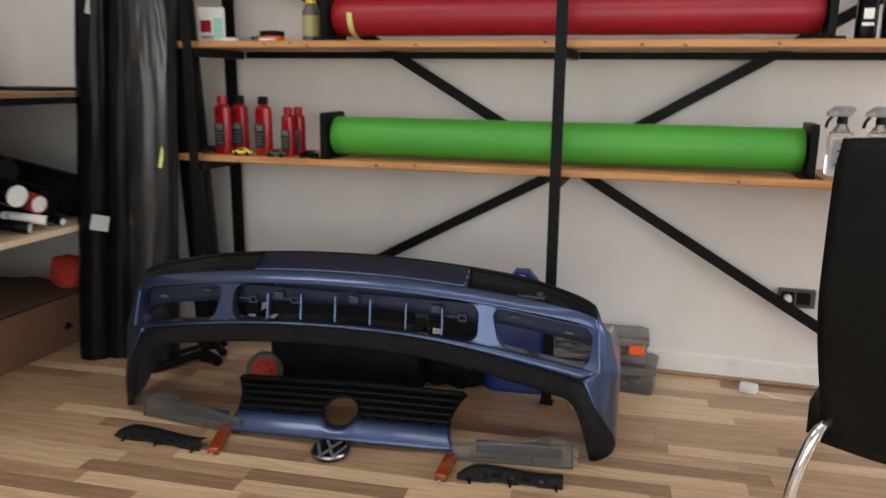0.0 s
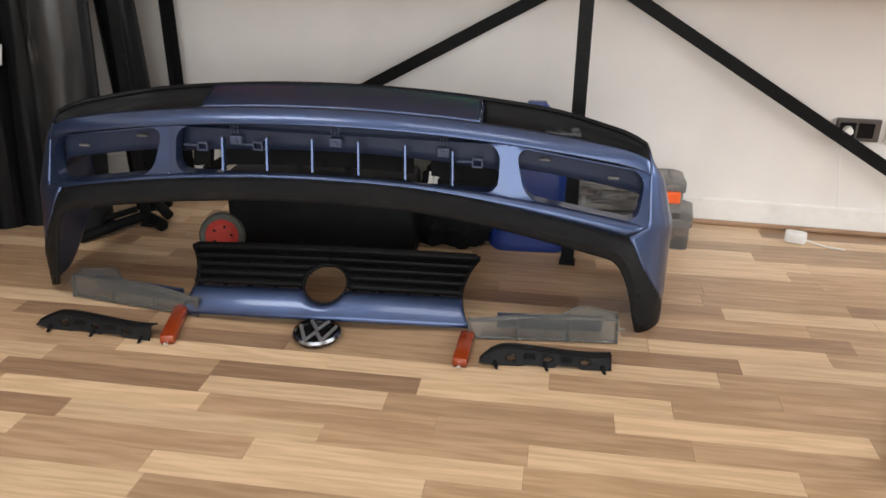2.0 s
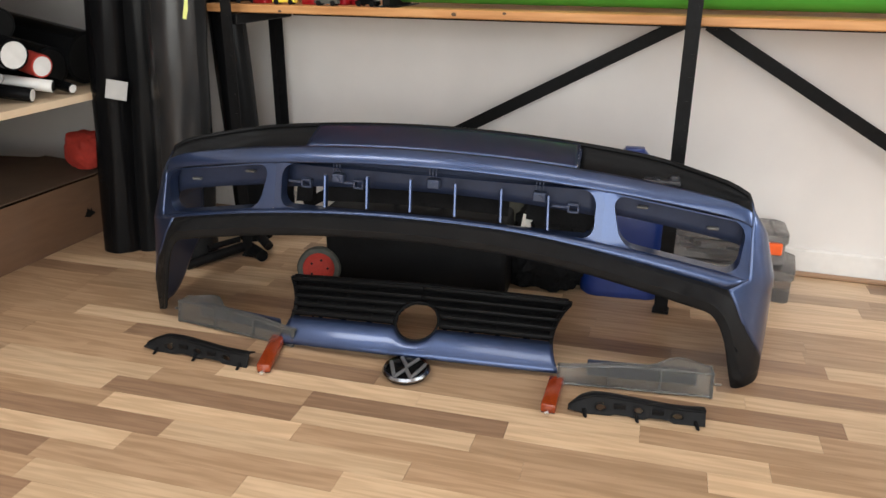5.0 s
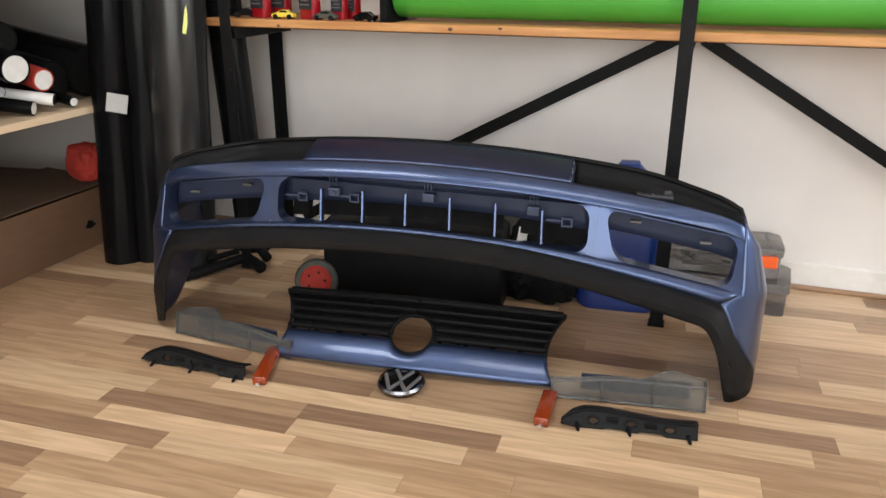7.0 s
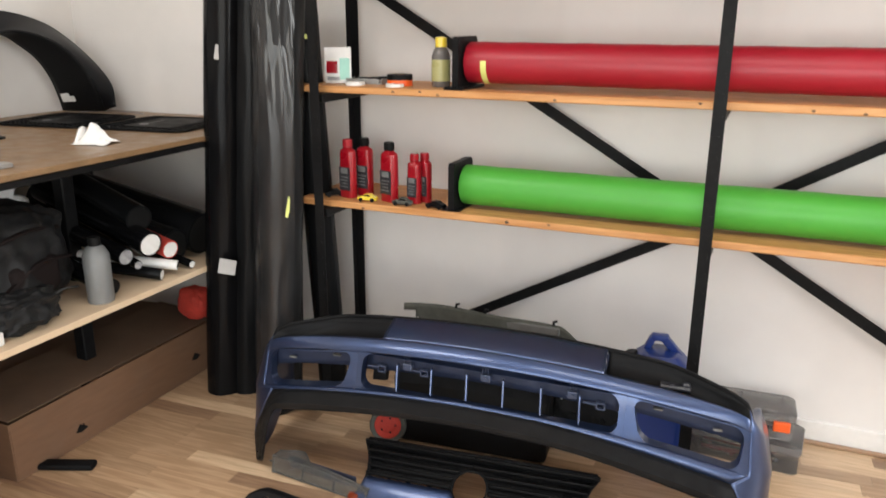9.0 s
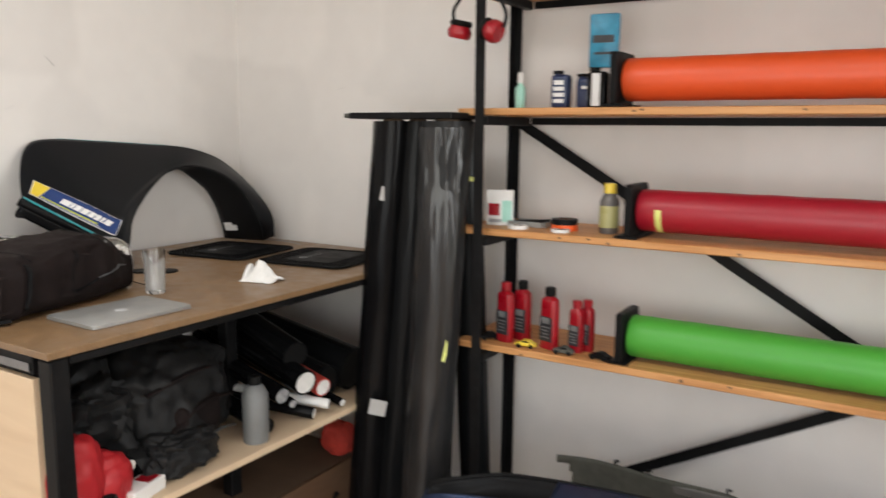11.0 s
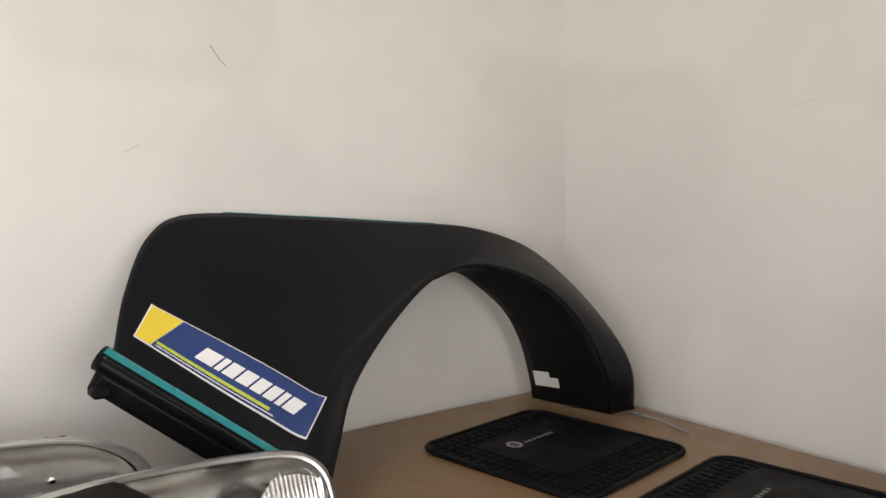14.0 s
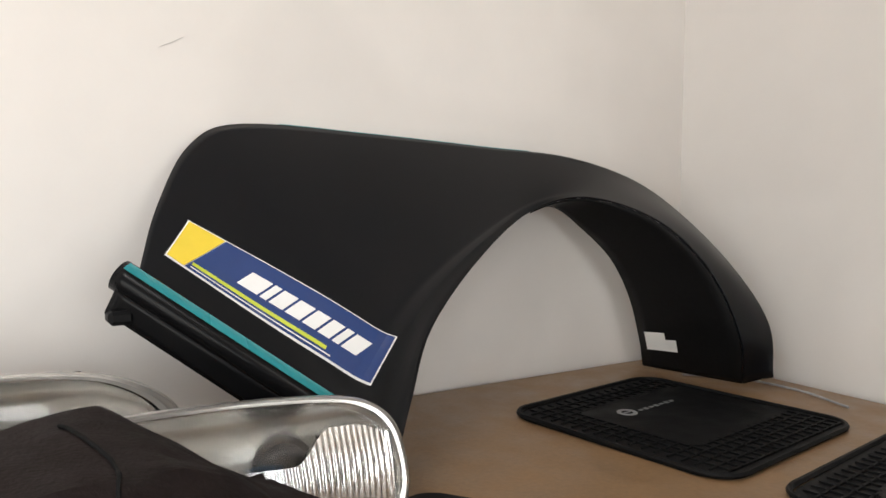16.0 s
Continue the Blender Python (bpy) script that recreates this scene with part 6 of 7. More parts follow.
def floor_mat(m, label):
    """A rubber car mat: a thick rim, a grid of cups and a smooth middle with a printed mark."""
    ob = thing("car_mat", m, label, "car mat", "rubber car mats")
    w, d = 0.40, 0.385
    bm = bmesh.new()
    out = rounded(w, d, 0.045, 8)
    add_prism(bm, [(x * (1 - 0.06 * (0.5 - y / d) * (1 if abs(x) > 0.1 else 0)), y) for x, y in out], 0.001, 0.005)
    part("sheet", bm, "rubber", ob)
    bm = bmesh.new()
    add_tube(bm, [(x * 0.985, y * 0.985, 0.006) for x, y in out], 0.0045, 6, True)
    part("rim", bm, "rubber", ob, smooth=True)
    bm = bmesh.new()
    for i in range(17):
        for j in range(16):
            x, y = -w / 2 + 0.03 + i * (w - 0.06) / 16, -d / 2 + 0.03 + j * (d - 0.06) / 15
            if abs(x + 0.01) < 0.115 and -0.115 < y < 0.165:
                continue
            add_box(bm, (x, y + 0.0085, 0.0065), (0.021, 0.003, 0.003))
            add_box(bm, (x + 0.0105, y, 0.0065), (0.003, 0.02, 0.003))
    tagged(part("cup_ribs", bm, "rubber", ob, "grid of raised ribs"), kind="stuff")
    bm = bmesh.new()
    add_prism(bm, rounded(0.225, 0.275, 0.03), 0.005, 0.0075, pose(-0.01, 0.025, 0), bevel=0.001)
    mid = part("smooth_panel", bm, "rubber", ob, "smooth black middle")
    bm = bmesh.new()
    add_lathe(bm, [(0.010, 0.0), (0.017, 0.0), (0.017, 0.0006), (0.010, 0.0006)], 24, pose(-0.066, -0.045, 0.0077))
    add_box(bm, (-0.066, -0.045, 0.008), (0.003, 0.016, 0.0006))
    part("round_mark", bm, "label_grey", mid, "plain round grey mark")
    bm = bmesh.new()
    for k in range(7):
        add_box(bm, (-0.060, -0.016 + 0.0145 * k, 0.008), (0.009 if k % 2 else 0.0065, 0.0085, 0.0006))
    part("print", bm, "can_grey", mid)
    return ob


floor_mat(pose(-2.625, 2.682, BZ, 0, 0, 8), "black rubber car mat with a ribbed border")
floor_mat(pose(-2.18, 2.752, BZ, 0, 0, 8), "black rubber car mat with a ribbed border")

# shaker bottle
sh = thing("shaker_bottle", pose(-2.93, 1.42, BZ), "smoky grey drinking bottle with a blue lid", "bottle")
bm = bmesh.new()
add_lathe(bm, [(0, 0), (0.04, 0), (0.043, 0.006), (0.046, 0.15), (0.046, 0.165)], 30)
part("body", bm, "bottle_grey", sh, smooth=True)
bm = bmesh.new()
add_lathe(bm, [(0, 0.163), (0.049, 0.163), (0.049, 0.19), (0.043, 0.195), (0, 0.196)], 30)
part("collar", bm, "cap_black", sh, smooth=True)
bm = bmesh.new()
add_lathe(bm, [(0, 0.196), (0.041, 0.196), (0.043, 0.2), (0.042, 0.222), (0.036, 0.228), (0.03, 0.224), (0, 0.223)], 30)
add_box(bm, (0.012, 0.0, 0.232), (0.062, 0.034, 0.016), 0.005, None, 2)
add_tube(bm, spline([(0.03, 0, 0.225), (0.05, 0, 0.238), (0.03, 0, 0.249), (-0.02, 0, 0.238)], 12), 0.007, 8)
part("lid", bm, "lid_blue", sh, "blue flip lid", smooth=True)

# black plastic lamp holder behind the bag
hold = thing("lamp_bracket", pose(-2.71, 1.565, BZ, 0, 0, 20) @ Matrix.Scale(0.82, 4), "black plastic lamp bracket", "bracket")
for name, c, s, turn in (
    ("frame", (0.0, 0.0, 0.12), (0.24, 0.11, 0.03), (8, 4, 0)), ("frame", (0.02, 0.07, 0.10), (0.18, 0.07, 0.04), (-14, 0, 6)), ("rib", (-0.05, -0.03, 0.145), (0.05, 0.04, 0.03), (0, 20, 12)),
    ("rib", (0.05, -0.02, 0.142), (0.07, 0.025, 0.022), (10, -8, -20)), ("leg", (-0.07, -0.04, 0.054), (0.045, 0.05, 0.108), (0, 8, 0)), ("leg", (0.07, 0.03, 0.054), (0.05, 0.06, 0.108), (6, -6, 15)),
    ("leg", (0.0, 0.08, 0.05), (0.09, 0.04, 0.10), (-8, 0, 0)), ("tab", (-0.115, 0.0, 0.105), (0.03, 0.05, 0.02), (0, 30, 0))):
    bm = bmesh.new()
    add_box(bm, (0, 0, 0), s, 0.006, pose(*c, *turn), 2)
    part(name, bm, "black_plastic", hold, smooth=True)
for pts in ([(-0.10, -0.05, 0.13), (-0.03, -0.06, 0.16), (0.06, -0.05, 0.155), (0.12, -0.03, 0.125)], [(-0.11, 0.04, 0.12), (-0.02, 0.06, 0.145), (0.09, 0.07, 0.13)]):
    bm = bmesh.new()
    add_tube(bm, spline(pts, 16), 0.007, 8)
    part("wire_clip", bm, "trim_black", hold, smooth=True)

# small black plate under the headlamp
plate = thing("rubber_pad", pose(-2.50, 2.19, BZ, 0, 0, 35), "small black rubber pad", "pad")
bm = bmesh.new()
add_prism(bm, rounded(0.16, 0.075, 0.03), 0.0, 0.006, bevel=0.002)
part("sheet", bm, "rubber", plate)

# rucksack lying on its back
bag = thing("rucksack", pose(-2.338, 1.70, BZ, 0, 0, 101), "dark brown-black rucksack lying flat with a grey base panel", "rucksack")


def bag_fn(u, v):
    """u along the bag, v round it."""
    x = -0.265 + 0.515 * u
    w = 0.135 * (1 - 0.42 * smoothstep(0.66, 1.0, u)) * (0.9 + 0.1 * smoothstep(0, 0.12, u))
    h = 0.185 * (0.9 + 0.2 * smoothstep(0.0, 0.62, u) - 0.45 * smoothstep(0.70, 1.0, u))
    a = 2 * math.pi * v
    c, s = math.cos(a), math.sin(a)
    y = w * math.copysign(abs(c) ** 0.55, c)
    z = h / 2 * (1 + math.copysign(abs(s) ** 0.5, s))
    d = 0.010 * noise.noise(Vector((6 * u, 3 * c, 3 * s))) + 0.004 * noise.noise(Vector((19 * u, 8 * c, 8 * s)))
    return Vector((x, y * (1 + d / 0.1), max(0.001, z + (d if z > 0.02 else 0))))


bm = bmesh.new()
g = add_sheet(bm, bag_fn, 46, 56)
bmesh.ops.remove_doubles(bm, verts=bm.verts, dist=0.0004)
end = bm.verts.new((0.278, 0.0, 0.055))
ring = [e for e in bm.edges if e.is_boundary and e.verts[0].co.x > 0.2]
for e in ring:
    bm.faces.new((e.verts[0], e.verts[1], end))
part("body", bm, "fabric_dark", bag, smooth=True)


def off_bag(u, v, d):
    """A point d off the bag's skin."""
    p = bag_fn(u, v)
    out = Vector((0, p.y, (p.z - 0.09) * 1.2))
    return p + out.normalized() * d


for name, mat, label, side in (("base_panel", "fabric_grey", "grey base panel", 1), ("base_corner", "fabric_dark", "dark cloth round the base", -1)):
    bm = bmesh.new()
    mid = bm.verts.new((-0.276, -0.026, 0.09))
    rows = [[bm.verts.new(off_bag(u, k / 56, 0.004) + Vector((dx, 0, 0))) for k in range(56)] for u, dx in ((0.0, -0.006), (0.015, -0.002), (0.03, 0), (0.055, 0), (0.095, 0))]
    for k in range(56):
        j = (k + 1) % 56
        if (side > 0) != (k < 15 or k >= 42):
            continue
        bm.faces.new((rows[0][k], rows[0][j], mid))
        for a, b in zip(rows, rows[1:]):
            bm.faces.new((a[k], b[k], b[j], a[j]))
    bmesh.ops.delete(bm, geom=[v for v in bm.verts if not v.link_faces], context="VERTS")
    for v in bm.verts:
        v.co.z = max(v.co.z, 0.0015)
    part(name, bm, mat, bag, label, smooth=True)
for uu, v0, v1 in ((0.18, 0.24, 0.40), (0.44, 0.41, 0.58), (0.455, 0.42, 0.57), (0.66, 0.24, 0.42)):
    bm = bmesh.new()
    add_tube(bm, [off_bag(uu + 0.012 * math.sin(k / 4), v0 + (v1 - v0) * k / 30, 0.0005) for k in range(31)], 0.0016, 6)
    part("seam", bm, "fabric_black", bag, smooth=True)
for uu in (0.12,):
    bm = bmesh.new()
    add_sheet(bm, lambda u, v: off_bag(uu + 0.022 * u + 0.01 * math.sin(5 * v), 0.41 + 0.15 * v, 0.003 + 0.009 * math.sin(math.pi * u) * math.sin(math.pi * v)), 8, 20)
    solid(part("compression_strap", bm, "fabric_black", bag, "black side strap", smooth=True), 0.002, 1)
bm = bmesh.new()
add_tube(bm, [off_bag(0.46 + 0.16 * k / 20, 0.53 - 0.02 * k / 20, 0.002) for k in range(21)], 0.0035, 6)
part("zip", bm, "gloss_black", bag, smooth=True)
bm = bmesh.new()
add_tube(bm, [off_bag(0.60 + 0.29 * k / 24, 0.51 - 0.015 * k / 24, 0.002) for k in range(25)], 0.004, 6, flat=0.5)
part("piping", bm, "fabric_grey", bag, "grey reflective piping", smooth=True)
bm = bmesh.new()
add_lathe(bm, [(0, 0), (0.0055, 0), (0.005, 0.002), (0, 0.003)], 16, Matrix.Translation(off_bag(0.71, 0.405, 0.0)) @ pose(0, 0, 0, 55))
part("round_tag", bm, "smoke", bag, "small round grey tag")
for pts, r in (([(-0.262, 0.03, 0.02), (-0.30, 0.055, 0.006), (-0.345, 0.045, 0.005), (-0.34, -0.02, 0.005), (-0.31, -0.075, 0.006), (-0.25, -0.13, 0.012)], 0.013), ([(0.24, -0.06, 0.03), (0.275, -0.08, 0.012), (0.285, -0.13, 0.004)], 0.004)):
    bm = bmesh.new()
    add_tube(bm, spline(pts, 30), r, 8, flat=0.35)
    part("strap", bm, "fabric_black", bag, smooth=True)


def headlamp(m, label, flip=1, tail=0.0):
    """A car headlamp: a black housing, a bright reflector bowl and a ribbed clear lens with a milky edge."""
    ob = thing("car_headlamp", m, label, "headlamp", "car headlamps")
    corner = [(-0.255 - tail, 0.026), (-0.25 - 0.97 * tail, 0.066), (-0.22 - 0.85 * tail, 0.104), (-0.15 - 0.5 * tail, 0.133), (-0.05 - 0.1 * tail, 0.142), (0.06, 0.141), (0.13, 0.132), (0.166, 0.106), (0.179, 0.062), (0.178, 0.022), (0.155, 0.006), (0.0, 0.003), (-0.22 - 0.9 * tail, 0.006)]
    out = [(p.x * flip, p.y) for p in (Vector((x, y, 0)) for x, y in corner)]
    loop = spline([(x, y, 0) for x, y in out[-2:] + out + out[:3]], 17 * 6)[12 : 12 + 13 * 6]
    out = [(p.x, max(p.y, 0.002)) for p in loop]
    n, cx, cy = len(out), 0.0, 0.066

    def level(x, y):
        """How far the lens bulges forward."""
        return -0.012 - 0.022 * max(0.0, 1 - 0.8 * ((x / 0.2) ** 2 + ((y - cy) / 0.08) ** 2))

    def loops(bm, rows):
        rings = [[bm.verts.new((cx + (x - cx) * s, depth(x, y) if callable(depth) else depth, cy + (y - cy) * s)) for x, y in out] for s, depth in rows]
        for a, b in zip(rings, rings[1:]):
            for i in range(n):
                bm.faces.new((a[i], a[(i + 1) % n], b[(i + 1) % n], b[i]))
        return rings

    bm = bmesh.new()
    rings = loops(bm, [(0.93 - 0.09 * k, (lambda f: lambda x, y: level(cx + (x - cx) * f, cy + (y - cy) * f))(0.93 - 0.09 * k)) for k in range(10)])
    bm.faces.new(rings[-1])
    glass = part("lens", bm, "lens", ob, "ribbed clear lens", smooth=True)
    solid(glass, 0.0025)
    glass.visible_shadow = False
    bm = bmesh.new()
    loops(bm, [(1.03, 0.012), (1.02, 0.0), (1.0, -0.008), (0.97, -0.013), (0.93, -0.0125)])
    part("rim", bm, "milky", ob, "milky plastic lens edge", smooth=True)
    bm = bmesh.new()
    rings = loops(bm, [(0.93, 0.0), (0.84, 0.012), (0.7, 0.022), (0.5, 0.030), (0.3, 0.034), (0.12, 0.035)])
    bm.faces.new(rings[-1])
    part("reflector", bm, "reflector", ob, "bright reflector bowl", smooth=True)
    bm = bmesh.new()
    rings = loops(bm, [(1.03, 0.012), (1.0, 0.02), (0.75, 0.044), (0.6, 0.05)])
    bm.faces.new(rings[-1])
    part("housing", bm, "black_plastic", ob, smooth=True)
    # upright flutes moulded into the lower part of the lens
    bm = bmesh.new()

    def flute(u, v):
        x = (-0.20 - 0.8 * tail + (0.358 + 0.8 * tail) * u) * flip
        fade = 0.35 * max(0.0, abs(x) - 0.12)
        top = 0.070 + 0.036 * smoothstep(0.74, 0.84, u) + 0.016 * (1 - smoothstep(0.10, 0.16, u)) - fade
        z = 0.014 + (top - 0.014) * v
        wave = 0.0016 * abs(math.sin(math.pi * 64 * (u + 0.010 * v * v)))
        return Vector((x, level(x, z) + 0.0055 - wave, z))

    add_sheet(bm, flute, 464, 8)
    part("lens_flutes", bm, "reflector", ob, "upright flutes of the lens", smooth=True)
    bm = bmesh.new()
    add_lathe(bm, [(0, 0), (0.005, 0.001), (0.005, 0.004), (0, 0.006)], 12, pose(-0.085 * flip, level(-0.085, 0.08) + 0.002, 0.085, 90))
    part("adjuster", bm, "chrome", ob, smooth=True)
    # dark disc at the bulb; it also stands in for a dark reflection in the bowl
    bm = bmesh.new()
    add_lathe(bm, [(0, -0.006), (0.018, -0.005), (0.030, 0.002), (0.036, 0.014), (0.036, 0.03), (0, 0.031)], 28, pose(0.045 * flip, 0.012, 0.062, -90))
    part("dark_bulb_disc", bm, "gloss_black", ob, "dark disc for the bulb and a dark reflection", smooth=True)
    for x, z in ((0.08, 0.137), (0.10, 0.136)) if flip < 0 else ():
        bm = bmesh.new()
        add_box(bm, (x, 0.022, z), (0.014, 0.014, 0.012), 0.003)
        part("clip", bm, "black_plastic", ob)
    return ob


headlamp(pose(-2.573, 1.963, BZ, -14, 0, 82), "car headlamp with a ribbed clear lens and chrome rim", 1, 0.10)
headlamp(pose(-2.79, 1.72, BZ + 0.012, -12, 0, 80), "second car headlamp, half hidden behind the bag", -1, -0.03)

from mathutils.bvhtree import BVHTree

# ---- the car wing that leans on the wall ----
wing = thing("car_wing_panel", pose(0, 0, 0), "satin black car wing with teal stripe and sponsor sticker", "car wing")
OUT = [(-2.808, 1.898, 1.28), (-2.882, 1.938, 1.366), (-2.95, 2, 1.455), (-2.972, 2.085, 1.491), (-2.962, 2.3, 1.483), (-2.95, 2.53, 1.468), (-2.932, 2.71, 1.454), (-2.89, 2.845, 1.41), (-2.81, 2.903, 1.337), (-2.725, 2.942, 1.243), (-2.67, 2.97, 1.148), (-2.65, 2.965, 1.052)]
ARCH = [(-2.60, 2.07, 1.075), (-2.59, 2.115, 1.062), (-2.585, 2.143, 1.075), (-2.622, 2.184, 1.124), (-2.70, 2.262, 1.201), (-2.785, 2.405, 1.289), (-2.85, 2.553, 1.355), (-2.836, 2.675, 1.378), (-2.768, 2.782, 1.336), (-2.705, 2.85, 1.246), (-2.672, 2.893, 1.13), (-2.70, 2.945, 1.034)]
INNER = [(-2.862, 2.57, 1.365), (-2.885, 2.64, 1.362), (-2.895, 2.71, 1.325), (-2.90, 2.795, 1.262), (-2.905, 2.855, 1.18), (-2.91, 2.892, 1.09), (-2.917, 2.912, 1.03)]
A, B = spline(OUT, 66), spline(ARCH, 66)


def wing_fn(u, v):
    i = u * 66
    k = min(int(i), 65)
    a, b = A[k].lerp(A[k + 1], i - k), B[k].lerp(B[k + 1], i - k)
    flare = math.exp(-(((v - 0.90) / 0.05) ** 2)) * (1 - smoothstep(0.30, 0.62, u))
    bulge = 0.004 * math.sin(math.pi * v) + 0.013 * flare
    return a.lerp(b, v) + Vector((0.7, 0, 0.7)) * bulge


bm = bmesh.new()
add_sheet(bm, wing_fn, 66, 40)
wing_tree = BVHTree.FromBMesh(bm)
solid(part("skin", bm, "wing_film", wing, smooth=True), 0.003)
bm = bmesh.new()


INN = spline(INNER, 44)


def liner_fn(u, v):
    i = 36 + u * 30
    k = min(int(i), 65)
    j = min(int(u * 44), 43)
    return B[k].lerp(B[k + 1], i - k).lerp(INN[j].lerp(INN[j + 1], u * 44 - j), v)


add_sheet(bm, liner_fn, 44, 8)
solid(part("arch_flange", bm, "black_plastic", wing, "turned-in arch flange", smooth=True), 0.003)
# lower sill with its teal stripe
P0, P1 = Vector((-2.777, 1.879, 1.301)), Vector((-2.62, 2.09, 1.136))
bm = bmesh.new()
d = (P1 - P0).normalized()
nrm = Vector((0.7, -0.05, 0.7)).normalized()
dn = d.cross(nrm).normalized()
if dn.z > 0:
    dn = -dn


def sill_fn(u, v):
    p = P0.lerp(P1, u)
    a = math.pi * (v * 1.25 - 0.15)
    r = 0.020
    return p + nrm * (r * math.sin(a) - 0.012) + dn * (r * (1 - math.cos(a)) - 0.012)


add_sheet(bm, sill_fn, 20, 14)
solid(part("sill", bm, "gloss_black", wing, "rounded black sill", smooth=True), 0.003)
bm = bmesh.new()
add_sheet(bm, lambda u, v: sill_fn(0.02 + 0.98 * u, 0.38 + 0.18 * v) + nrm * 0.0016, 20, 4)
part("teal_stripe", bm, "teal", wing, "teal stripe", smooth=True)
bm = bmesh.new()
add_sheet(bm, lambda u, v: P0.lerp(P1, 0.03 + 0.97 * u) + dn * (0.024 + 0.018 * v) - nrm * (0.012 + 0.03 * v), 20, 4)
solid(part("sill_return", bm, "gloss_black", wing, smooth=True), 0.003)
bm = bmesh.new()
add_box(bm, P0.lerp(P1, 0.09) + dn * 0.04 - nrm * 0.037, (0.03, 0.03, 0.018), 0.005)
part("sill_end", bm, "black_plastic", wing)
bm = bmesh.new()
add_tube(bm, [Vector(p) + Vector((-0.006, 0, 0.003)) for p in A[20:34]], 0.0011, 6)
part("edge_line", bm, "teal", wing, "thin teal edge line")

# sponsor sticker: plain bars instead of its lettering
ta, tb, tc, td = Vector((-2.860, 1.974, 1.347)), Vector((-2.688, 2.196, 1.186)), Vector((-2.829, 1.935, 1.302)), Vector((-2.634, 2.136, 1.152))


def on_sticker(x, y, up):
    """A point x along (0..1) and y down (0..1) the sticker, laid on the wing's skin."""
    p = (ta + (tb - ta) * x).lerp(tc + (td - tc) * x, y)
    hit = wing_tree.ray_cast(p + nrm * 0.2, -nrm)[0]
    return (hit or p + nrm * 0.012) + nrm * (0.0035 + up)


def patch(name, x0, x1, y0, y1, up, mat, label="", slant=0.0, parent=None, slant_end=None):
    """A printed field of the sticker; its two ends may lean."""
    end_lean = slant if slant_end is None else slant_end
    bm = bmesh.new()
    add_sheet(bm, lambda u, v: on_sticker(x0 + (x1 - x0) * u + (slant * (1 - u) + end_lean * u) * (0.5 - v), y0 + (y1 - y0) * v, up), 24 if x1 - x0 > 0.3 else 8, 4)
    return solid(part(name, bm, mat, parent or wing, label), 0.0006, 1)


stk = patch("sticker", 0, 1, 0, 1, 0.0, "sticker_white", "blue and yellow printed sponsor sticker with plain white bars")
patch("blue_field", 0.142, 0.993, 0.03, 0.965, 0.0012, "sticker_blue", slant=0.09, parent=stk, slant_end=0.0)
patch("yellow_field", 0.007, 0.138, 0.03, 0.965, 0.0012, "sticker_yellow", parent=stk, slant_end=0.09)
patch("lime_line", 0.12, 0.77, 0.80, 0.865, 0.0022, "sticker_lime", parent=stk)
patch("white_line", 0.12, 0.80, 0.905, 0.925, 0.0022, "sticker_white", parent=stk)
x0 = 0.335
for w in (0.098, 0.032, 0.066, 0.070, 0.062, 0.056, 0.032, 0.072):
    patch("letter_bar", x0, x0 + w, 0.33, 0.67, 0.0022, "sticker_white", slant=0.035, parent=stk)
    x0 += w + 0.012
bm = bmesh.new()


def label_fn(u, v):
    """The label lies on the turned-in flange."""
    a, b = 0.80 + 0.085 * u, 0.60 + 0.32 * v
    p = liner_fn(a, b)
    nn = (liner_fn(a + 0.02, b) - p).cross(liner_fn(a, b + 0.05) - p).normalized()
    if nn.dot(Vector((-1.8, 1.7, 1.4)) - p) < 0:
        nn = -nn
    return p + nn * 0.0045


add_sheet(bm, label_fn, 6, 6, keep=lambda u, v: not (u < 0.3 and v < 0.3))
solid(part("paper_label", bm, "paper", wing, "torn white paper label"), 0.0006, 0)

cable = thing("cable", pose(0, 0, 0), "thin pale cable lying along the back of the worktop", "cable")
bm = bmesh.new()
add_tube(bm, spline([(-2.83, 2.93, BZ + 0.0035), (-2.74, 3.0, BZ + 0.0035), (-2.63, 3.015, BZ + 0.0035), (-2.52, 2.985, BZ + 0.0035)], 40), 0.0022, 8)
part("sheath", bm, "label_grey", cable, smooth=True)

# ---- the chair ----
chair = thing("cantilever_chair", pose(0.765, 1.735, 0, 0, 0, -20), "black leather cantilever chair with chrome tube legs", "chair")
bm = bmesh.new()


def back_fn(u, v):
    x = -0.22 + 0.44 * u
    z = 0.36 + 0.62 * v
    w = 1 - 0.10 * smoothstep(0.55, 0.0, v) - 0.03 * smoothstep(0.9, 1.0, v)
    return Vector((x * w, -0.07 * v - 0.05 * math.sin(math.pi * v) + 0.03 * (2 * u - 1) ** 2 + 0.03, z + 0.012 * (1 - (2 * u - 1) ** 2) * v))


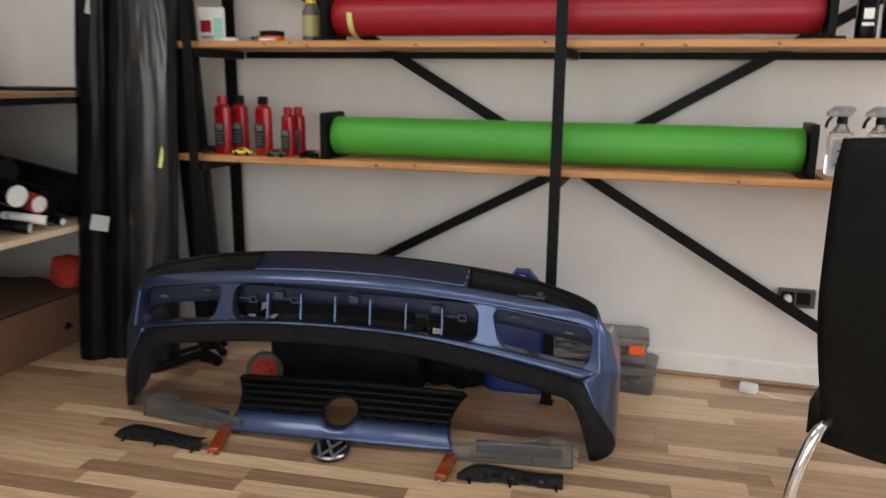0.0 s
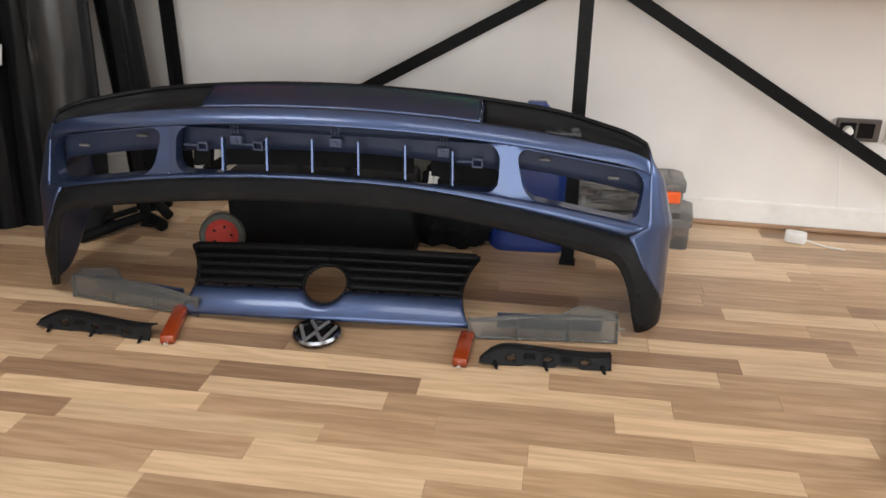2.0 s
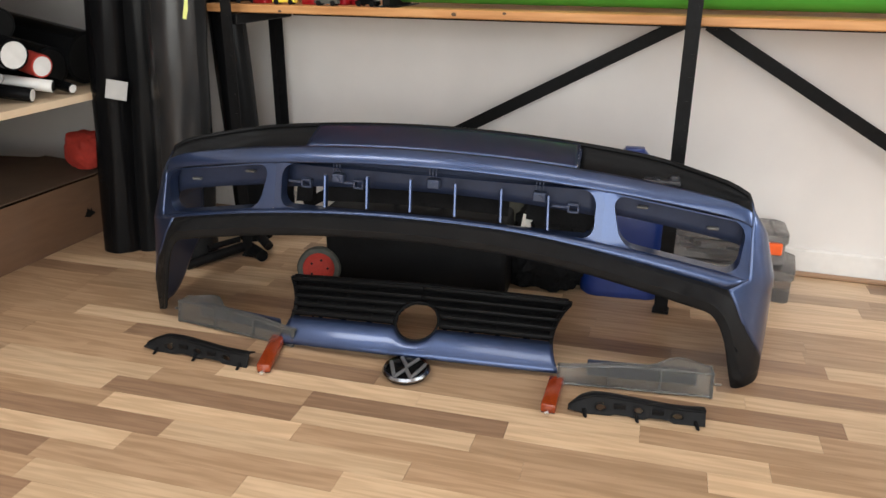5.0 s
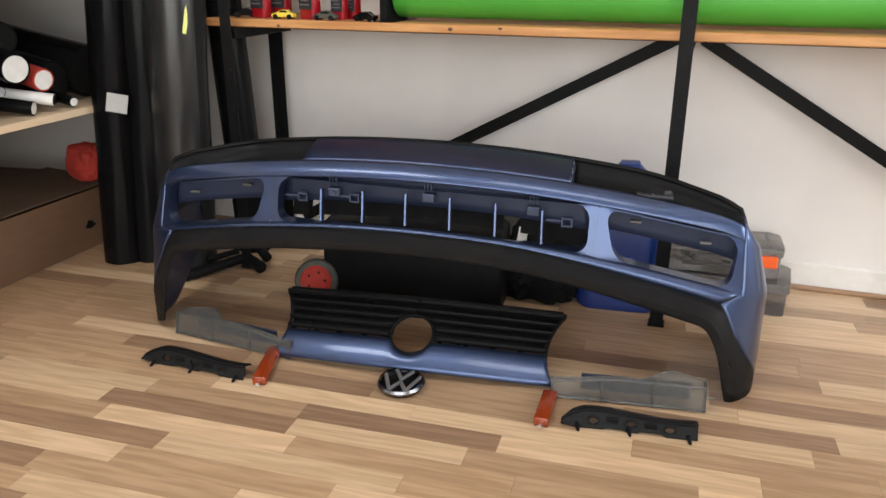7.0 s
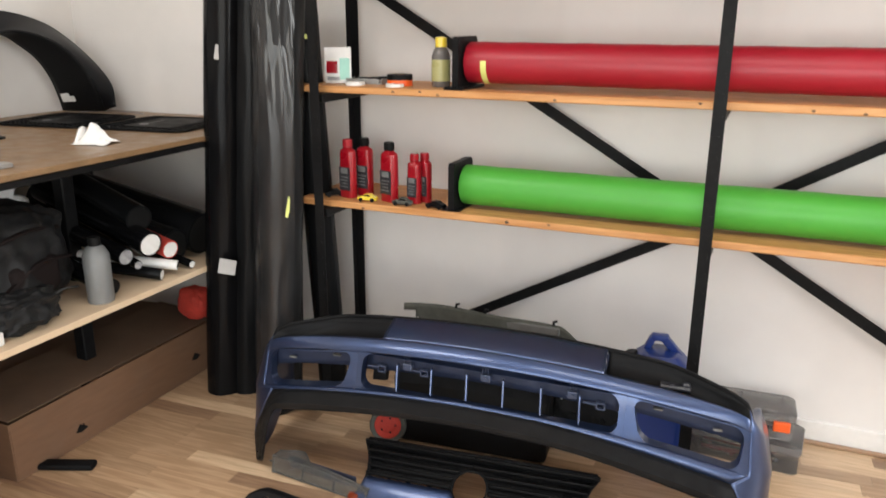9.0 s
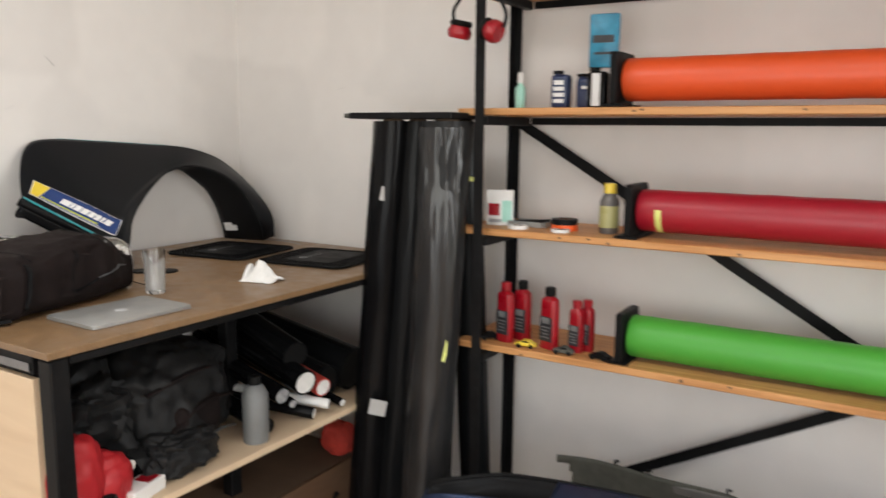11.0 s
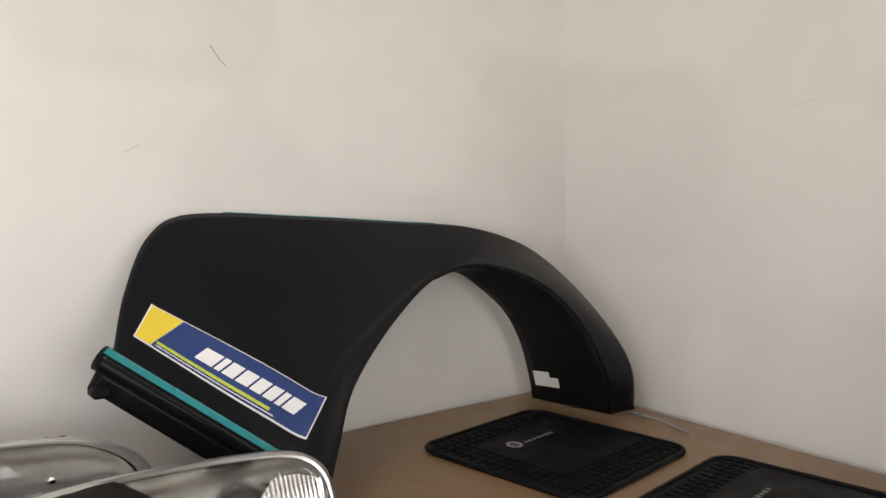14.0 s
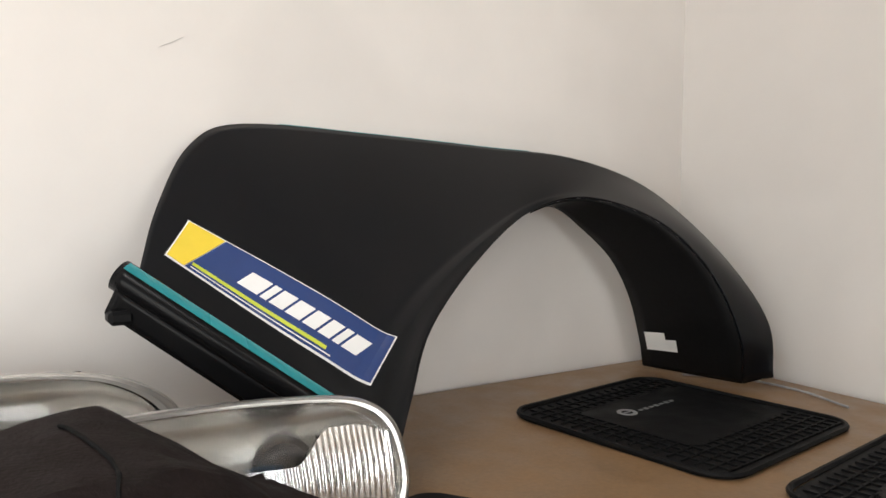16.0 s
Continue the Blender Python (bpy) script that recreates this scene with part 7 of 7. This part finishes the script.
add_sheet(bm, back_fn, 20, 24)
solid(part("backrest", bm, "leather", chair, smooth=True), 0.045, 0)
bm = bmesh.new()
add_sheet(bm, lambda u, v: Vector((-0.23 + 0.46 * u, 0.02 + 0.44 * v, 0.445 + 0.018 * math.sin(math.pi * v) * math.sin(math.pi * u))), 16, 16)
solid(part("seat", bm, "leather", chair, smooth=True), 0.07, -1)
for sg in (-1, 1):
    bm = bmesh.new()
    add_tube(bm, spline([(sg * 0.17, 0.06, 0.41), (sg * 0.20, 0.0, 0.40), (sg * 0.225, -0.035, 0.32), (sg * 0.24, -0.045, 0.2), (sg * 0.24, -0.03, 0.07), (sg * 0.24, 0.05, 0.018), (sg * 0.24, 0.12, 0.0125), (sg * 0.24, 0.40, 0.0125)], 40), 0.0125, 12)
    part("leg_tube", bm, "chrome", chair, "bent chrome tube", smooth=True)

# ---- the floor strips ----
STRIP, ANG = 0.0635, 2.9
fm = pose(0, 0, 0, 0, 0, ANG)
rng = random.Random(7)


TONES = ("laminate_light", "laminate_mid", "laminate_dark")
# rows with known joints: (end of a strip, its tone), in order along the row
KNOWN = {
    -8: ((-1.60, 0), (-1.102, 2), (-0.60, 0)),
    -6: ((-1.62, 1), (-1.172, 2), (-0.715, 1), (-0.20, 0), (0.25, 1)),
    -5: ((-1.50, 1), (-1.019, 0), (-0.543, 1), (-0.03, 0), (0.44, 1)),
    -4: ((-1.45, 0), (-0.961, 2), (-0.424, 0), (-0.025, 1), (0.46, 0)),
    -3: ((-1.16, 1), (-0.691, 0), (-0.21, 1), (0.28, 1)),
    -2: ((-1.20, 1), (-0.72, 2), (-0.324, 0), (0.138, 1), (0.62, 0)),
    -1: ((-1.12, 0), (-0.723, 1), (-0.266, 2), (0.257, 0), (0.72, 1)),
    0: ((-0.98, 1), (-0.48, 0), (0.007, 0), (0.48, 1)),
    1: ((-0.60, 2), (-0.11, 1), (0.368, 0), (0.85, 1)),
    2: ((-0.52, 0), (-0.02, 1), (0.425, 2), (0.90, 0)),
}
cache = {}


def strip_mesh(length, tone):
    key = (round(length, 3), tone)
    if key not in cache:
        bm = bmesh.new()
        add_box(bm, (0, 0, -0.0012), (length - 0.0006, STRIP - 0.0005, 0.0024))
        cache[key] = bpy.data.meshes.new("floor_strip")
        bm.to_mesh(cache[key])
        bm.free()
        cache[key].materials.append(M[TONES[tone]])
    return cache[key]


LENGTHS = [0.40, 0.45, 0.48, 0.50, 0.53, 0.36]
near, rest = [], []
for row in range(-84, 20):
    v = 2.011 + (row + 0.5) * STRIP
    joints = list(KNOWN.get(row, ()))
    u = joints[0][0] if joints else rng.uniform(-3.6, -3.2)
    spans = [(a[0], b[0], b[1]) for a, b in zip(joints, joints[1:])]
    while u > -3.6:
        k = rng.choice(LENGTHS)
        spans.append((u - k, u, rng.choice((0, 0, 1, 1, 1, 2))))
        u -= k
    u = joints[-1][0] if joints else -3.5
    while u < 3.5:
        k = rng.choice(LENGTHS)
        spans.append((u, u + k, rng.choice((0, 0, 1, 1, 1, 2))))
        u += k
    for a, b, tone in spans:
        c = fm @ Vector(((a + b) / 2, v, 0))
        if X0 - 0.2 < c.x < X1 + 0.2 and Y0 - 0.05 < c.y < Y1 + 0.02:
            (near if -1.85 < c.x < 1.25 and 1.2 < c.y < 2.95 else rest).append((c, b - a, tone))
for c, length, tone in near[:300]:
    ob = new("floor_strip", strip_mesh(length, tone))
    ob.matrix_world = Matrix.Translation(c) @ pose(0, 0, 0, 0, 0, ANG)
    ob.parent = floor
rest += near[300:]
verts, faces, tones = [], [], []
for c, length, tone in rest:
    h, w = length / 2 - 0.0003, STRIP / 2 - 0.00025
    base = len(verts)
    for sx, sy in ((-h, -w), (h, -w), (h, w), (-h, w)):
        q = c + fm.to_3x3() @ Vector((sx, sy, 0))
        verts.append((min(max(q.x, X0 - 0.05), X1 + 0.05), min(max(q.y, Y0 - 0.05), Y1 + 0.05), 0.0))
    faces.append((base, base + 1, base + 2, base + 3))
    tones.append(tone)
me = bpy.data.meshes.new("floor_strips")
me.from_pydata(verts, [], faces)
for one in TONES:
    me.materials.append(M[one])
me.polygons.foreach_set("material_index", tones)
tagged(new("floor_strips", me), "oak-look laminate strips", kind="stuff").parent = floor
